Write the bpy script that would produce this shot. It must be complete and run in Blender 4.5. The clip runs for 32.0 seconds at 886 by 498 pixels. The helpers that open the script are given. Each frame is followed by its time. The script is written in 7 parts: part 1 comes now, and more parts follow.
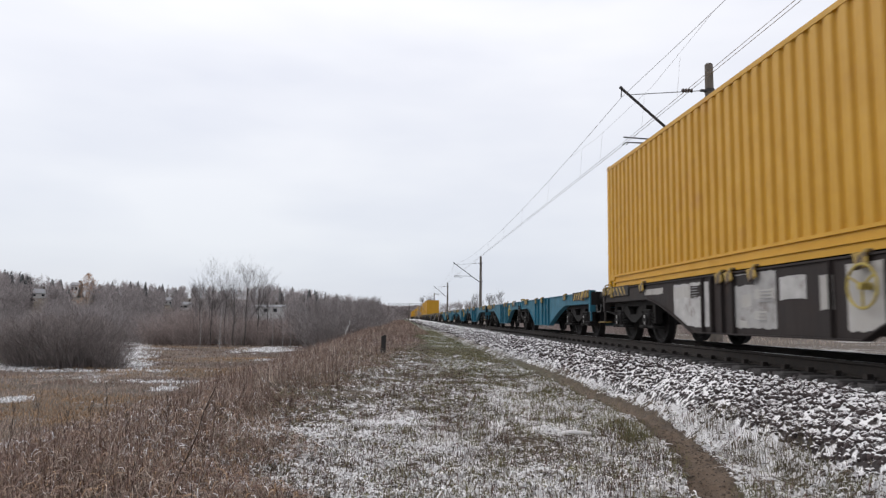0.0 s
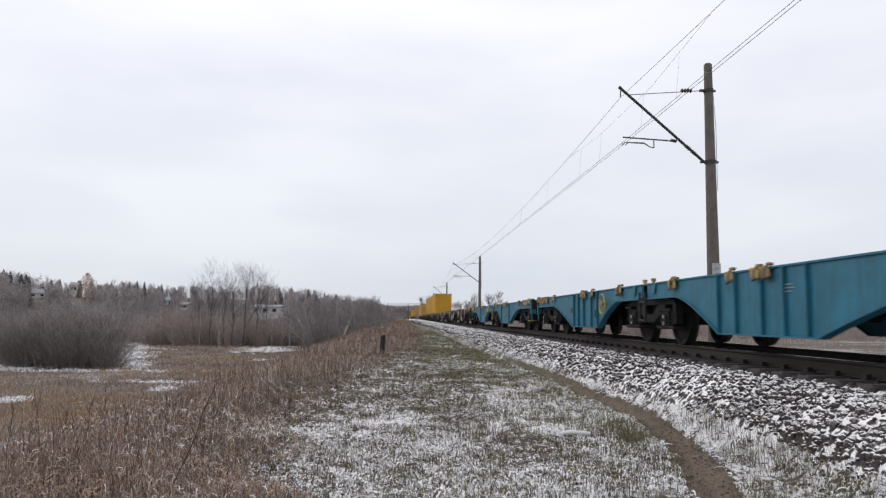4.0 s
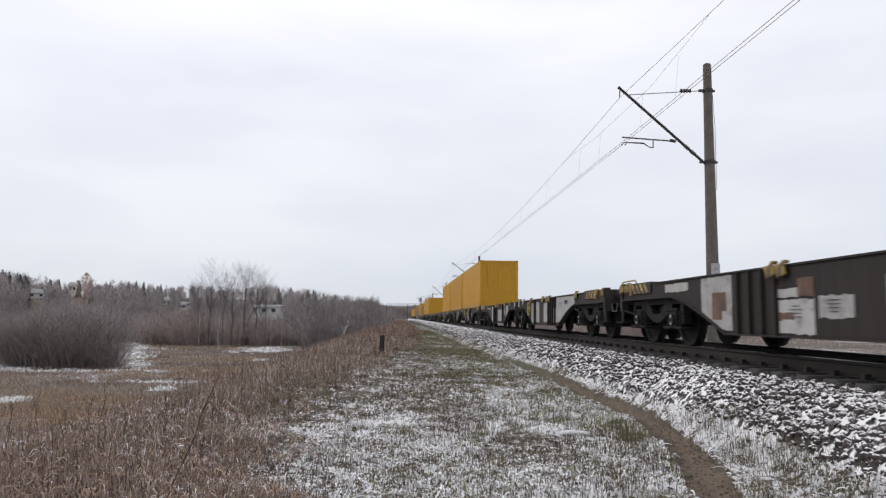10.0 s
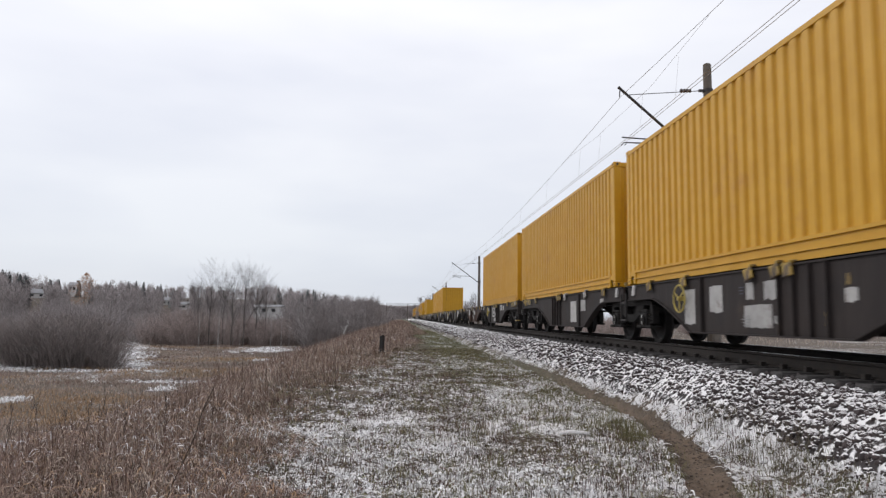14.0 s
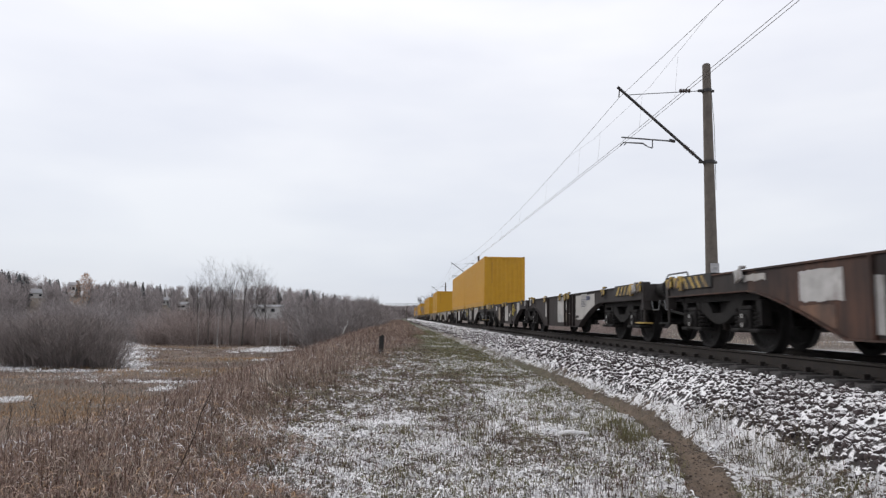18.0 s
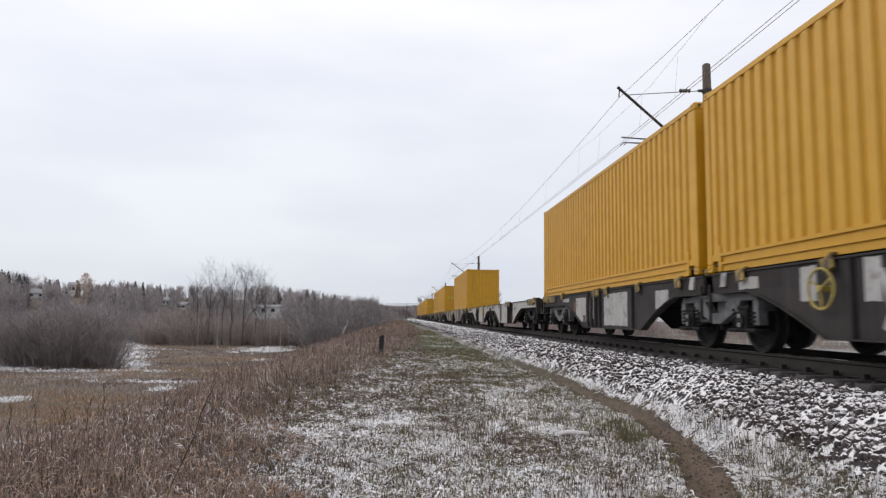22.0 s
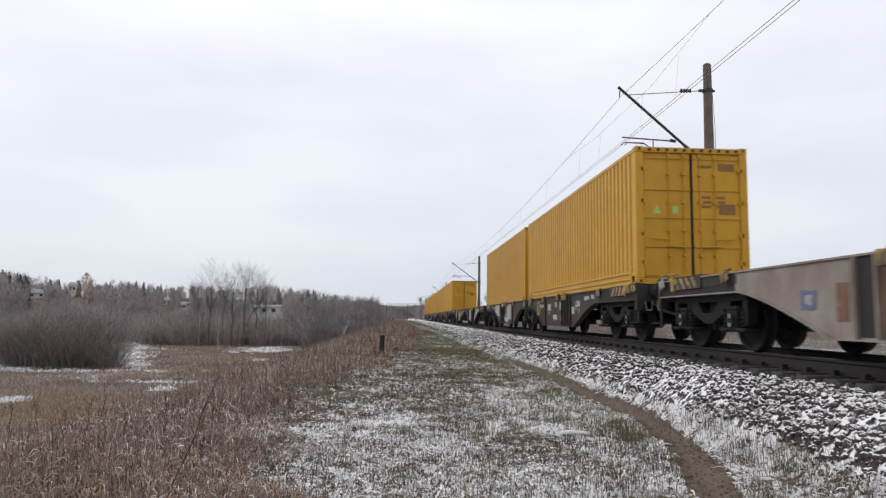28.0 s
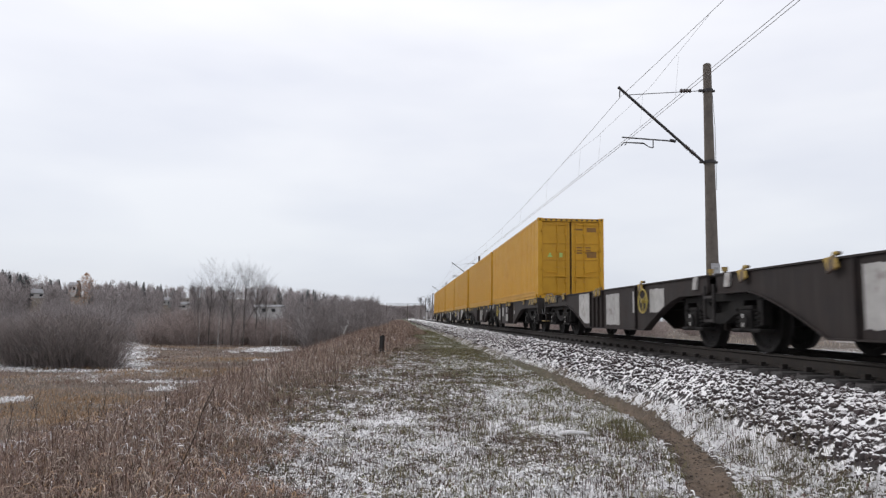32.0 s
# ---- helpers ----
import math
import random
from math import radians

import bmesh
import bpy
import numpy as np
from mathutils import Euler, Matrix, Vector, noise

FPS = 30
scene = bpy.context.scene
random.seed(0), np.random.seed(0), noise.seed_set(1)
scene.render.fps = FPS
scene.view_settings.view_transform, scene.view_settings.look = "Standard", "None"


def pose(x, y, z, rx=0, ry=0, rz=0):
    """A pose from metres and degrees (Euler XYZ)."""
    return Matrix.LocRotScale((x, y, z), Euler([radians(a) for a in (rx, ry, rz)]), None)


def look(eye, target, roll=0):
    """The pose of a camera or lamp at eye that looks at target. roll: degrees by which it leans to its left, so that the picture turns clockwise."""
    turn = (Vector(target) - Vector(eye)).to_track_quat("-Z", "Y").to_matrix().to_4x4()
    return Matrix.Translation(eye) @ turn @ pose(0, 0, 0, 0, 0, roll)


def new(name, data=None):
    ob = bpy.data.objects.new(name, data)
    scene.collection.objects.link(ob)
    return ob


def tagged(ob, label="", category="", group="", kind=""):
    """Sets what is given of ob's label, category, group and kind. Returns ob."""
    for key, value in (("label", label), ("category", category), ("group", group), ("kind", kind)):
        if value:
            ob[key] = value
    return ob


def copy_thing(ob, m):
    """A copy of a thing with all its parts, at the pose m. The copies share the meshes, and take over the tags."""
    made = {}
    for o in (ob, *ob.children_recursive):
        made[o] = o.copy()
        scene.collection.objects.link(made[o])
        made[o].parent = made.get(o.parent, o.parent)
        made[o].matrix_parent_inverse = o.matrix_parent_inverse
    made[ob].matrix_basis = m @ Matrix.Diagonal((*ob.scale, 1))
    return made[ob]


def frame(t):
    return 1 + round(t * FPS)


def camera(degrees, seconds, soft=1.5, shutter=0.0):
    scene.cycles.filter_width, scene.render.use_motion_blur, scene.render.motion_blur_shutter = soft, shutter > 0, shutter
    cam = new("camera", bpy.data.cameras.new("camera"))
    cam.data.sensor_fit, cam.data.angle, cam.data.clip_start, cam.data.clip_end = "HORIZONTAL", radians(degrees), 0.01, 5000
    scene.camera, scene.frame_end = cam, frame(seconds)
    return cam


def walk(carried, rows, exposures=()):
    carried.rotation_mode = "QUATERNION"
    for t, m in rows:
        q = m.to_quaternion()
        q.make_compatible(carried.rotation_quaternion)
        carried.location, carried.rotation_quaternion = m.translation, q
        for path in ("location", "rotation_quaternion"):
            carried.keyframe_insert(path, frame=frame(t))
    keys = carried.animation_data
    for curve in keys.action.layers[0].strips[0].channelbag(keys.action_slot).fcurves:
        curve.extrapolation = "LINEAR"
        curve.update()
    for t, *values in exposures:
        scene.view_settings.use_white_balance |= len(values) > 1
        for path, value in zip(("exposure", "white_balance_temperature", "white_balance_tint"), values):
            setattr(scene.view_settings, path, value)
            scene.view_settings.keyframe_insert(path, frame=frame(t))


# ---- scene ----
cam = camera(66.26, 32.0, soft=1.3, shutter=0.25)
EYE = (0.0, 0.0, 1.5)


def eye_pose(slip):
    """Tripod pose, with a small slip of the pan head in degrees."""
    a = radians(3.432 - slip)
    p = radians(5.85)
    way = Vector((math.sin(a) * math.cos(p), math.cos(a) * math.cos(p), math.sin(p)))
    return look(EYE, Vector(EYE) + way, 0.756)


walk(cam, [(t, eye_pose(s)) for t, s in (
    (0.0, 0.13), (1.0, 0.16), (2.0, 0.21), (3.0, 0.27), (3.5, 0.15), (5.5, 0.0), (10.0, 0.0), (14.5, 0.0),
    (16.5, -0.05), (20.0, -0.05), (23.5, -0.05), (24.3, 0.0), (28.0, 0.0), (32.0, 0.0))])

# ---- world and light: an even winter overcast ----
world = bpy.data.worlds.new("overcast")
scene.world = world
world.use_nodes = True
wn, wl = world.node_tree.nodes, world.node_tree.links
sky = wn.new("ShaderNodeTexSky")
sky.sky_type, sky.sun_disc = "NISHITA", False
sky.sun_elevation, sky.sun_rotation = radians(32), radians(-56)
sky_gain = wn.new("ShaderNodeMixRGB")
sky_gain.blend_type = "MULTIPLY"
sky_gain.inputs[0].default_value = 1.0
sky_gain.inputs[2].default_value = (0.10, 0.10, 0.10, 1)
coord = wn.new("ShaderNodeTexCoord")
stretch = wn.new("ShaderNodeMapping")
stretch.inputs["Scale"].default_value = (1.2, 1.2, 4.0)
cloud = wn.new("ShaderNodeTexNoise")
cloud.inputs["Scale"].default_value, cloud.inputs["Detail"].default_value, cloud.inputs["Roughness"].default_value = 1.6, 4.0, 0.5
cloud_tone = wn.new("ShaderNodeValToRGB")
cloud_tone.color_ramp.elements[0].position, cloud_tone.color_ramp.elements[1].position = 0.34, 0.66
cloud_tone.color_ramp.elements[0].color = (0.85, 0.865, 0.945, 1)
cloud_tone.color_ramp.elements[1].color = (1.0, 1.0, 1.04, 1)
split = wn.new("ShaderNodeSeparateXYZ")
rise = wn.new("ShaderNodeValToRGB")
rise.color_ramp.elements[0].position, rise.color_ramp.elements[1].position = 0.0, 0.42
rise.color_ramp.elements[0].color = (0.74, 0.775, 0.805, 1)
rise.color_ramp.elements[1].color = (1.03, 1.03, 1.03, 1)
layer = wn.new("ShaderNodeMixRGB")
layer.blend_type = "MULTIPLY"
layer.inputs[0].default_value = 1.0
veil = wn.new("ShaderNodeMixRGB")
veil.inputs[0].default_value = 0.93
wl.new(sky.outputs[0], sky_gain.inputs[1])
wl.new(coord.outputs["Generated"], stretch.inputs[0])
wl.new(stretch.outputs[0], cloud.inputs[0])
wl.new(cloud.outputs["Fac"], cloud_tone.inputs[0])
wl.new(coord.outputs["Generated"], split.inputs[0])
wl.new(split.outputs["Z"], rise.inputs[0])
wl.new(cloud_tone.outputs[0], layer.inputs[1])
wl.new(rise.outputs[0], layer.inputs[2])
wl.new(sky_gain.outputs[0], veil.inputs[1])
wl.new(layer.outputs[0], veil.inputs[2])
wl.new(veil.outputs[0], wn["Background"].inputs[0])
wn["Background"].inputs[1].default_value = 1.045
sun = new("sun", bpy.data.lights.new("sun", "SUN"))
sun.data.energy, sun.data.angle, sun.data.color = 0.85, radians(28), (1.0, 0.97, 0.93)
sun.matrix_world = look((-45, 30, 34), (0, 0, 0))
scene.view_settings.exposure = 0.0

# ---- plan ----
TX, RZ = 6.124, 1.066        # track centre line and rail head
V = 10.49                    # train speed at the end, metres a second
SPEED_T, SPEED_V = (-40, 0, 2.5, 9.5, 12, 14.5, 17, 22, 26, 60), (9.05, 9.05, 9.45, 10.0, 10.06, 10.15, 10.33, 10.45, 10.49, 10.49)
_fine = np.arange(-40, 60.01, 0.05)
_way = np.concatenate([[0], np.cumsum(np.interp(_fine[:-1] + 0.025, SPEED_T, SPEED_V) * 0.05)])


def run(t):
    """Way of the slowly gathering train since 0 s, in metres."""
    return float(np.interp(t, _fine, _way) - np.interp(0.0, _fine, _way))


def along(s, ref=13.0):
    """Place at 0 s of what passes the reference spot when an even train would bring s there."""
    return ref + run((s - ref) / V)

POLE_X, POLE_YS = 9.3, (19.8, 81.5, 142.5, 203.5, 264.5)


# ---- materials ----
def material(name, base, other=None, scale=6.0, rough=0.8, metal=0.0, bump=0.2, bump_scale=60.0, vary=0.0, spread=(0.35, 0.65), third=None, third_scale=1.5, third_at=(0.6, 0.7), island=0.0, coords="Object", spec=0.5, streak=None):
    """Base and other colour mixed by noise, a third in stains, fine relief, and variation from object to object or from island to island."""
    m = bpy.data.materials.new(name)
    m.use_nodes = True
    n, l = m.node_tree.nodes, m.node_tree.links
    b = n["Principled BSDF"]
    b.inputs["Metallic"].default_value = metal
    b.inputs["Specular IOR Level"].default_value = spec
    tc = n.new("ShaderNodeTexCoord")
    nz = n.new("ShaderNodeTexNoise")
    nz.inputs["Scale"].default_value, nz.inputs["Detail"].default_value, nz.inputs["Roughness"].default_value = scale, 6.0, 0.62
    l.new(tc.outputs[coords], nz.inputs[0])
    ramp = n.new("ShaderNodeValToRGB")
    ramp.color_ramp.elements[0].position, ramp.color_ramp.elements[1].position = spread
    ramp.color_ramp.elements[0].color = (*base, 1)
    ramp.color_ramp.elements[1].color = (*(other or [c * 0.8 for c in base]), 1)
    l.new(nz.outputs["Fac"], ramp.inputs[0])
    out = ramp.outputs[0]
    if third:
        n3 = n.new("ShaderNodeTexNoise")
        n3.inputs["Scale"].default_value, n3.inputs["Detail"].default_value, n3.inputs["Roughness"].default_value = third_scale, 7.0, 0.65
        l.new(tc.outputs[coords], n3.inputs[0])
        r3 = n.new("ShaderNodeValToRGB")
        r3.color_ramp.elements[0].position, r3.color_ramp.elements[1].position = third_at
        l.new(n3.outputs["Fac"], r3.inputs[0])
        mix = n.new("ShaderNodeMixRGB")
        l.new(r3.outputs[0], mix.inputs[0])
        l.new(out, mix.inputs[1])
        mix.inputs[2].default_value = (*third, 1)
        out = mix.outputs[0]
    if streak:
        mp = n.new("ShaderNodeMapping")
        mp.inputs["Scale"].default_value = (1.0, 7.0, 0.55)
        l.new(tc.outputs[coords], mp.inputs[0])
        ns = n.new("ShaderNodeTexNoise")
        ns.inputs["Scale"].default_value, ns.inputs["Detail"].default_value, ns.inputs["Roughness"].default_value = 1.6, 6.0, 0.68
        l.new(mp.outputs[0], ns.inputs[0])
        rs = n.new("ShaderNodeValToRGB")
        rs.color_ramp.elements[0].position, rs.color_ramp.elements[1].position = 0.43, 0.70
        l.new(ns.outputs["Fac"], rs.inputs[0])
        ms = n.new("ShaderNodeMixRGB")
        l.new(rs.outputs[0], ms.inputs[0])
        l.new(out, ms.inputs[1])
        ms.inputs[2].default_value = (*streak, 1)
        out = ms.outputs[0]
    if vary or island:
        src = n.new("ShaderNodeObjectInfo").outputs["Random"] if vary else n.new("ShaderNodeNewGeometry").outputs["Random Per Island"]
        mr = n.new("ShaderNodeMapRange")
        k = vary or island
        mr.inputs["To Min"].default_value, mr.inputs["To Max"].default_value = 1 - k, 1 + k
        l.new(src, mr.inputs[0])
        hs = n.new("ShaderNodeHueSaturation")
        l.new(mr.outputs[0], hs.inputs["Value"])
        l.new(out, hs.inputs["Color"])
        out = hs.outputs[0]
    l.new(out, b.inputs["Base Color"])
    rr = n.new("ShaderNodeMapRange")
    rr.inputs["To Min"].default_value, rr.inputs["To Max"].default_value = max(0.05, rough - 0.12), min(1.0, rough + 0.12)
    l.new(nz.outputs["Fac"], rr.inputs[0])
    l.new(rr.outputs[0], b.inputs["Roughness"])
    if bump:
        nb = n.new("ShaderNodeTexNoise")
        nb.inputs["Scale"].default_value, nb.inputs["Detail"].default_value = bump_scale, 4.0
        l.new(tc.outputs[coords], nb.inputs[0])
        bp = n.new("ShaderNodeBump")
        bp.inputs["Strength"].default_value, bp.inputs["Distance"].default_value = bump, 0.02
        l.new(nb.outputs["Fac"], bp.inputs["Height"])
        l.new(bp.outputs[0], b.inputs["Normal"])
    return m


SNOW = (0.86, 0.85, 0.855)
YEL = material("container_yellow", (0.575, 0.300, 0.007), (0.525, 0.268, 0.006), 3.0, 0.5, 0.0, 0.05, 40, vary=0.06, third=(0.46, 0.22, 0.02), third_scale=1.1, third_at=(0.60, 0.78))
YEL_DARK = material("seal_rubber", (0.03, 0.025, 0.02), None, 20, 0.7)
TEAL = material("teal_paint", (0.018, 0.158, 0.238), (0.016, 0.118, 0.178), 2.5, 0.5, 0.0, 0.08, 30, third=(0.040, 0.065, 0.072), third_scale=1.6, third_at=(0.60, 0.74), streak=(0.020, 0.085, 0.118), spec=0.35)
TAUPE = material("worn_taupe_paint", (0.070, 0.054, 0.045), (0.048, 0.037, 0.032), 1.8, 0.66, 0.0, 0.1, 35, third=(0.11, 0.07, 0.05), third_scale=0.9, third_at=(0.58, 0.72), streak=(0.034, 0.028, 0.026), spec=0.2)
PRINT = material("faded_brown_print", (0.20, 0.105, 0.03), (0.28, 0.14, 0.03), 20, 0.7, bump=0)
BROWN = material("brown_paint", (0.021, 0.0175, 0.0175), (0.032, 0.0245, 0.0225), 2.2, 0.66, 0.0, 0.1, 35, third=(0.07, 0.046, 0.035), third_scale=0.9, third_at=(0.60, 0.74), streak=(0.040, 0.032, 0.030), spec=0.2)
RUSTY = material("rust_red_paint", (0.088, 0.046, 0.033), (0.034, 0.026, 0.024), 0.7, 0.66, 0.0, 0.12, 35, spread=(0.40, 0.60), third=(0.13, 0.074, 0.05), third_scale=1.1, third_at=(0.62, 0.72), streak=(0.026, 0.021, 0.020), spec=0.22)
GREY = material("pale_grey_paint", (0.43, 0.415, 0.395), (0.34, 0.325, 0.305), 1.6, 0.6, 0.0, 0.08, 35, third=(0.15, 0.10, 0.07), third_scale=1.2, third_at=(0.60, 0.76), streak=(0.36, 0.335, 0.31))
RUSTGREY = material("rust_streaked_grey_paint", (0.32, 0.30, 0.28), (0.20, 0.15, 0.12), 1.3, 0.65, 0.0, 0.1, 35, third=(0.16, 0.085, 0.05), third_scale=0.9, third_at=(0.57, 0.70), streak=(0.22, 0.185, 0.155))
DGREY = material("dirty_grey_paint", (0.034, 0.031, 0.031), (0.024, 0.021, 0.021), 1.6, 0.68, 0.0, 0.1, 35, third=(0.045, 0.036, 0.032), third_scale=1.2, third_at=(0.5, 0.7), streak=(0.050, 0.044, 0.041), spec=0.2)
PATCH = material("worn_white_paint", (0.42, 0.41, 0.40), (0.31, 0.30, 0.29), 4.0, 0.65, 0.0, 0.05, 40, vary=0.15, third=(0.11, 0.075, 0.06), third_scale=2.4, third_at=(0.56, 0.70))
INK = material("dark_lettering", (0.05, 0.06, 0.10), (0.09, 0.09, 0.12), 20, 0.7, bump=0)
INK_PALE = material("pale_lettering", (0.30, 0.30, 0.30), None, 20, 0.7, bump=0)
BLUE_INK = material("blue_lettering", (0.09, 0.11, 0.20), (0.13, 0.14, 0.20), 20, 0.7, bump=0)
LOCK = material("yellow_fitting_paint", (0.42, 0.29, 0.055), (0.24, 0.155, 0.05), 9, 0.6, 0.0, 0.1, 40, vary=0.25, third=(0.07, 0.05, 0.04), third_scale=6, third_at=(0.50, 0.60))
WHEEL_YEL = material("bright_yellow_paint", (0.46, 0.36, 0.07), (0.30, 0.225, 0.06), 9, 0.55, 0.0, 0.05, 40)
BLACK = material("black_stripe_paint", (0.025, 0.024, 0.023), None, 9, 0.7)
IRON = material("grimy_cast_iron", (0.012, 0.011, 0.011), (0.021, 0.019, 0.018), 7, 0.8, 0.0, 0.3, 50, third=(0.042, 0.036, 0.032), third_scale=3, third_at=(0.62, 0.72), spec=0.2)
IRON_GREY = material("grey_painted_iron", (0.16, 0.165, 0.17), (0.09, 0.09, 0.09), 7, 0.7, 0.1, 0.3, 50)
TREAD = material("worn_wheel_steel", (0.018, 0.016, 0.016), (0.012, 0.011, 0.011), 8, 0.7, 0.1, 0.15, 40, spec=0.25)
RAIL_TOP = material("polished_rail_steel", (0.42, 0.42, 0.43), (0.34, 0.33, 0.33), 5, 0.28, 1.0, 0.03)
RAIL_SIDE = material("rusty_rail_steel", (0.026, 0.023, 0.022), (0.038, 0.031, 0.027), 12, 0.8, 0.0, 0.3, 60, spec=0.25)
CONC = material("pole_concrete", (0.145, 0.125, 0.105), (0.105, 0.09, 0.078), 5, 0.85, 0.0, 0.4, 50, third=(0.20, 0.18, 0.155), third_scale=1.4)
GALV = material("dark_galvanised_steel", (0.035, 0.033, 0.035), (0.05, 0.046, 0.045), 14, 0.6, 0.3, 0.05)
COPPER = material("weathered_copper_wire", (0.24, 0.215, 0.205), None, 20, 0.5, 0.3, 0)
PORCELAIN = material("brown_porcelain", (0.05, 0.03, 0.025), None, 20, 0.25, 0.0, 0)
PLATE = material("white_enamel_plate", (0.45, 0.45, 0.46), (0.28, 0.28, 0.29), 9, 0.5, 0.0, 0.02)


# ---- mesh helpers ----
def part(name, bm, mat, parent=None, label="", at=None):
    """Links a bmesh (or a ready mesh) as one mesh object under a thing or under a part."""
    if isinstance(bm, bmesh.types.BMesh):
        me = bpy.data.meshes.new(name)
        bm.to_mesh(me)
        bm.free()
    else:
        me = bm
    if mat and not me.materials:
        me.materials.append(mat)
    ob = new(name, me)
    if parent:
        ob.parent = parent
    if at is not None:
        ob.matrix_basis = at
    return tagged(ob, label)


def box(bm, x0, x1, y0, y1, z0, z1, bevel=0.0):
    m = Matrix.Translation(((x0 + x1) / 2, (y0 + y1) / 2, (z0 + z1) / 2)) @ Matrix.Diagonal((x1 - x0, y1 - y0, z1 - z0, 1))
    r = bmesh.ops.create_cube(bm, size=1, matrix=m)
    if bevel:
        es = list({e for v in r["verts"] for e in v.link_edges})
        bmesh.ops.bevel(bm, geom=es, offset=bevel, segments=1, affect="EDGES")
    return bm


def boxes(*bs, bevel=0.0):
    bm = bmesh.new()
    for b in bs:
        box(bm, *b, bevel=bevel)
    return bm


def rod(bm, a, b, r0, r1=None, sides=8):
    a, b = Vector(a), Vector(b)
    d = b - a
    m = Matrix.Translation((a + b) / 2) @ d.to_track_quat("Z", "Y").to_matrix().to_4x4()
    bmesh.ops.create_cone(bm, cap_ends=True, segments=sides, radius1=r0, radius2=r0 if r1 is None else r1, depth=d.length, matrix=m)
    return bm


def tube(bm, pts, r, sides=6):
    for a, b in zip(pts, pts[1:]):
        rod(bm, a, b, r, sides=sides)
    return bm


def prism(bm, yz, x0, x1):
    """A polygon of (y, z) pulled from x0 to x1."""
    lo = [bm.verts.new((x0, y, z)) for y, z in yz]
    hi = [bm.verts.new((x1, y, z)) for y, z in yz]
    bm.faces.new(lo)
    bm.faces.new(hi[::-1])
    k = len(yz)
    for i in range(k):
        bm.faces.new((lo[i], hi[i], hi[(i + 1) % k], lo[(i + 1) % k]))
    bmesh.ops.recalc_face_normals(bm, faces=bm.faces[:])
    return bm


def lathe(bm, prof, centre, sides=24):
    """A profile of (x along the axle, radius) turned round the x axis."""
    rings = []
    for x, r in prof:
        rings.append([bm.verts.new((centre[0] + x, centre[1] + r * math.cos(2 * math.pi * k / sides), centre[2] + r * math.sin(2 * math.pi * k / sides))) for k in range(sides)])
    for a, b in zip(rings, rings[1:]):
        for k in range(sides):
            bm.faces.new((a[k], a[(k + 1) % sides], b[(k + 1) % sides], b[k]))
    bm.faces.new(rings[0][::-1])
    bm.faces.new(rings[-1])
    bmesh.ops.recalc_face_normals(bm, faces=bm.faces[:])
    return bm


def ring(bm, centre, radius, r, sides=20, tube_sides=6):
    """A torus in the y-z plane."""
    c = Vector(centre)
    rows = []
    for i in range(sides):
        a = 2 * math.pi * i / sides
        d = Vector((0, math.cos(a), math.sin(a)))
        rows.append([bm.verts.new(c + d * (radius + r * math.cos(2 * math.pi * k / tube_sides)) + Vector((r * math.sin(2 * math.pi * k / tube_sides), 0, 0))) for k in range(tube_sides)])
    for i in range(sides):
        for k in range(tube_sides):
            bm.faces.new((rows[i][k], rows[(i + 1) % sides][k], rows[(i + 1) % sides][(k + 1) % tube_sides], rows[i][(k + 1) % tube_sides]))
    bmesh.ops.recalc_face_normals(bm, faces=bm.faces[:])
    return bm


def mesh_from(name, verts, faces, mat):
    me = bpy.data.meshes.new(name)
    me.from_pydata(verts, [], faces)
    me.materials.append(mat)
    me.update()
    return me


def fast_mesh(name, verts, tris, mat, smooth=False):
    """A mesh from arrays of corners (n x 3) and triangles (m x 3)."""
    me = bpy.data.meshes.new(name)
    me.vertices.add(len(verts))
    me.vertices.foreach_set("co", np.asarray(verts, dtype=np.float32).ravel())
    me.loops.add(len(tris) * 3)
    me.loops.foreach_set("vertex_index", np.asarray(tris, dtype=np.int32).ravel())
    me.polygons.add(len(tris))
    me.polygons.foreach_set("loop_start", np.arange(0, len(tris) * 3, 3, dtype=np.int32))
    if smooth:
        me.polygons.foreach_set("use_smooth", np.ones(len(tris), dtype=bool))
    me.update(calc_edges=True)
    me.validate()
    me.materials.append(mat)
    return me


rng = np.random.default_rng(7)


def waves(x, y, size, seed):
    """Smooth value noise, -1 to 1, at that feature size."""
    x, y = np.asarray(x, float) / size, np.asarray(y, float) / size
    xi, yi = np.floor(x), np.floor(y)
    fx, fy = x - xi, y - yi
    fx, fy = fx * fx * (3 - 2 * fx), fy * fy * (3 - 2 * fy)

    def h(a, b):
        v = np.sin(a * 127.1 + b * 311.7 + seed * 74.7) * 43758.5453
        return v - np.floor(v)
    return 2 * ((h(xi, yi) * (1 - fx) + h(xi + 1, yi) * fx) * (1 - fy) + (h(xi, yi + 1) * (1 - fx) + h(xi + 1, yi + 1) * fx) * fy) - 1


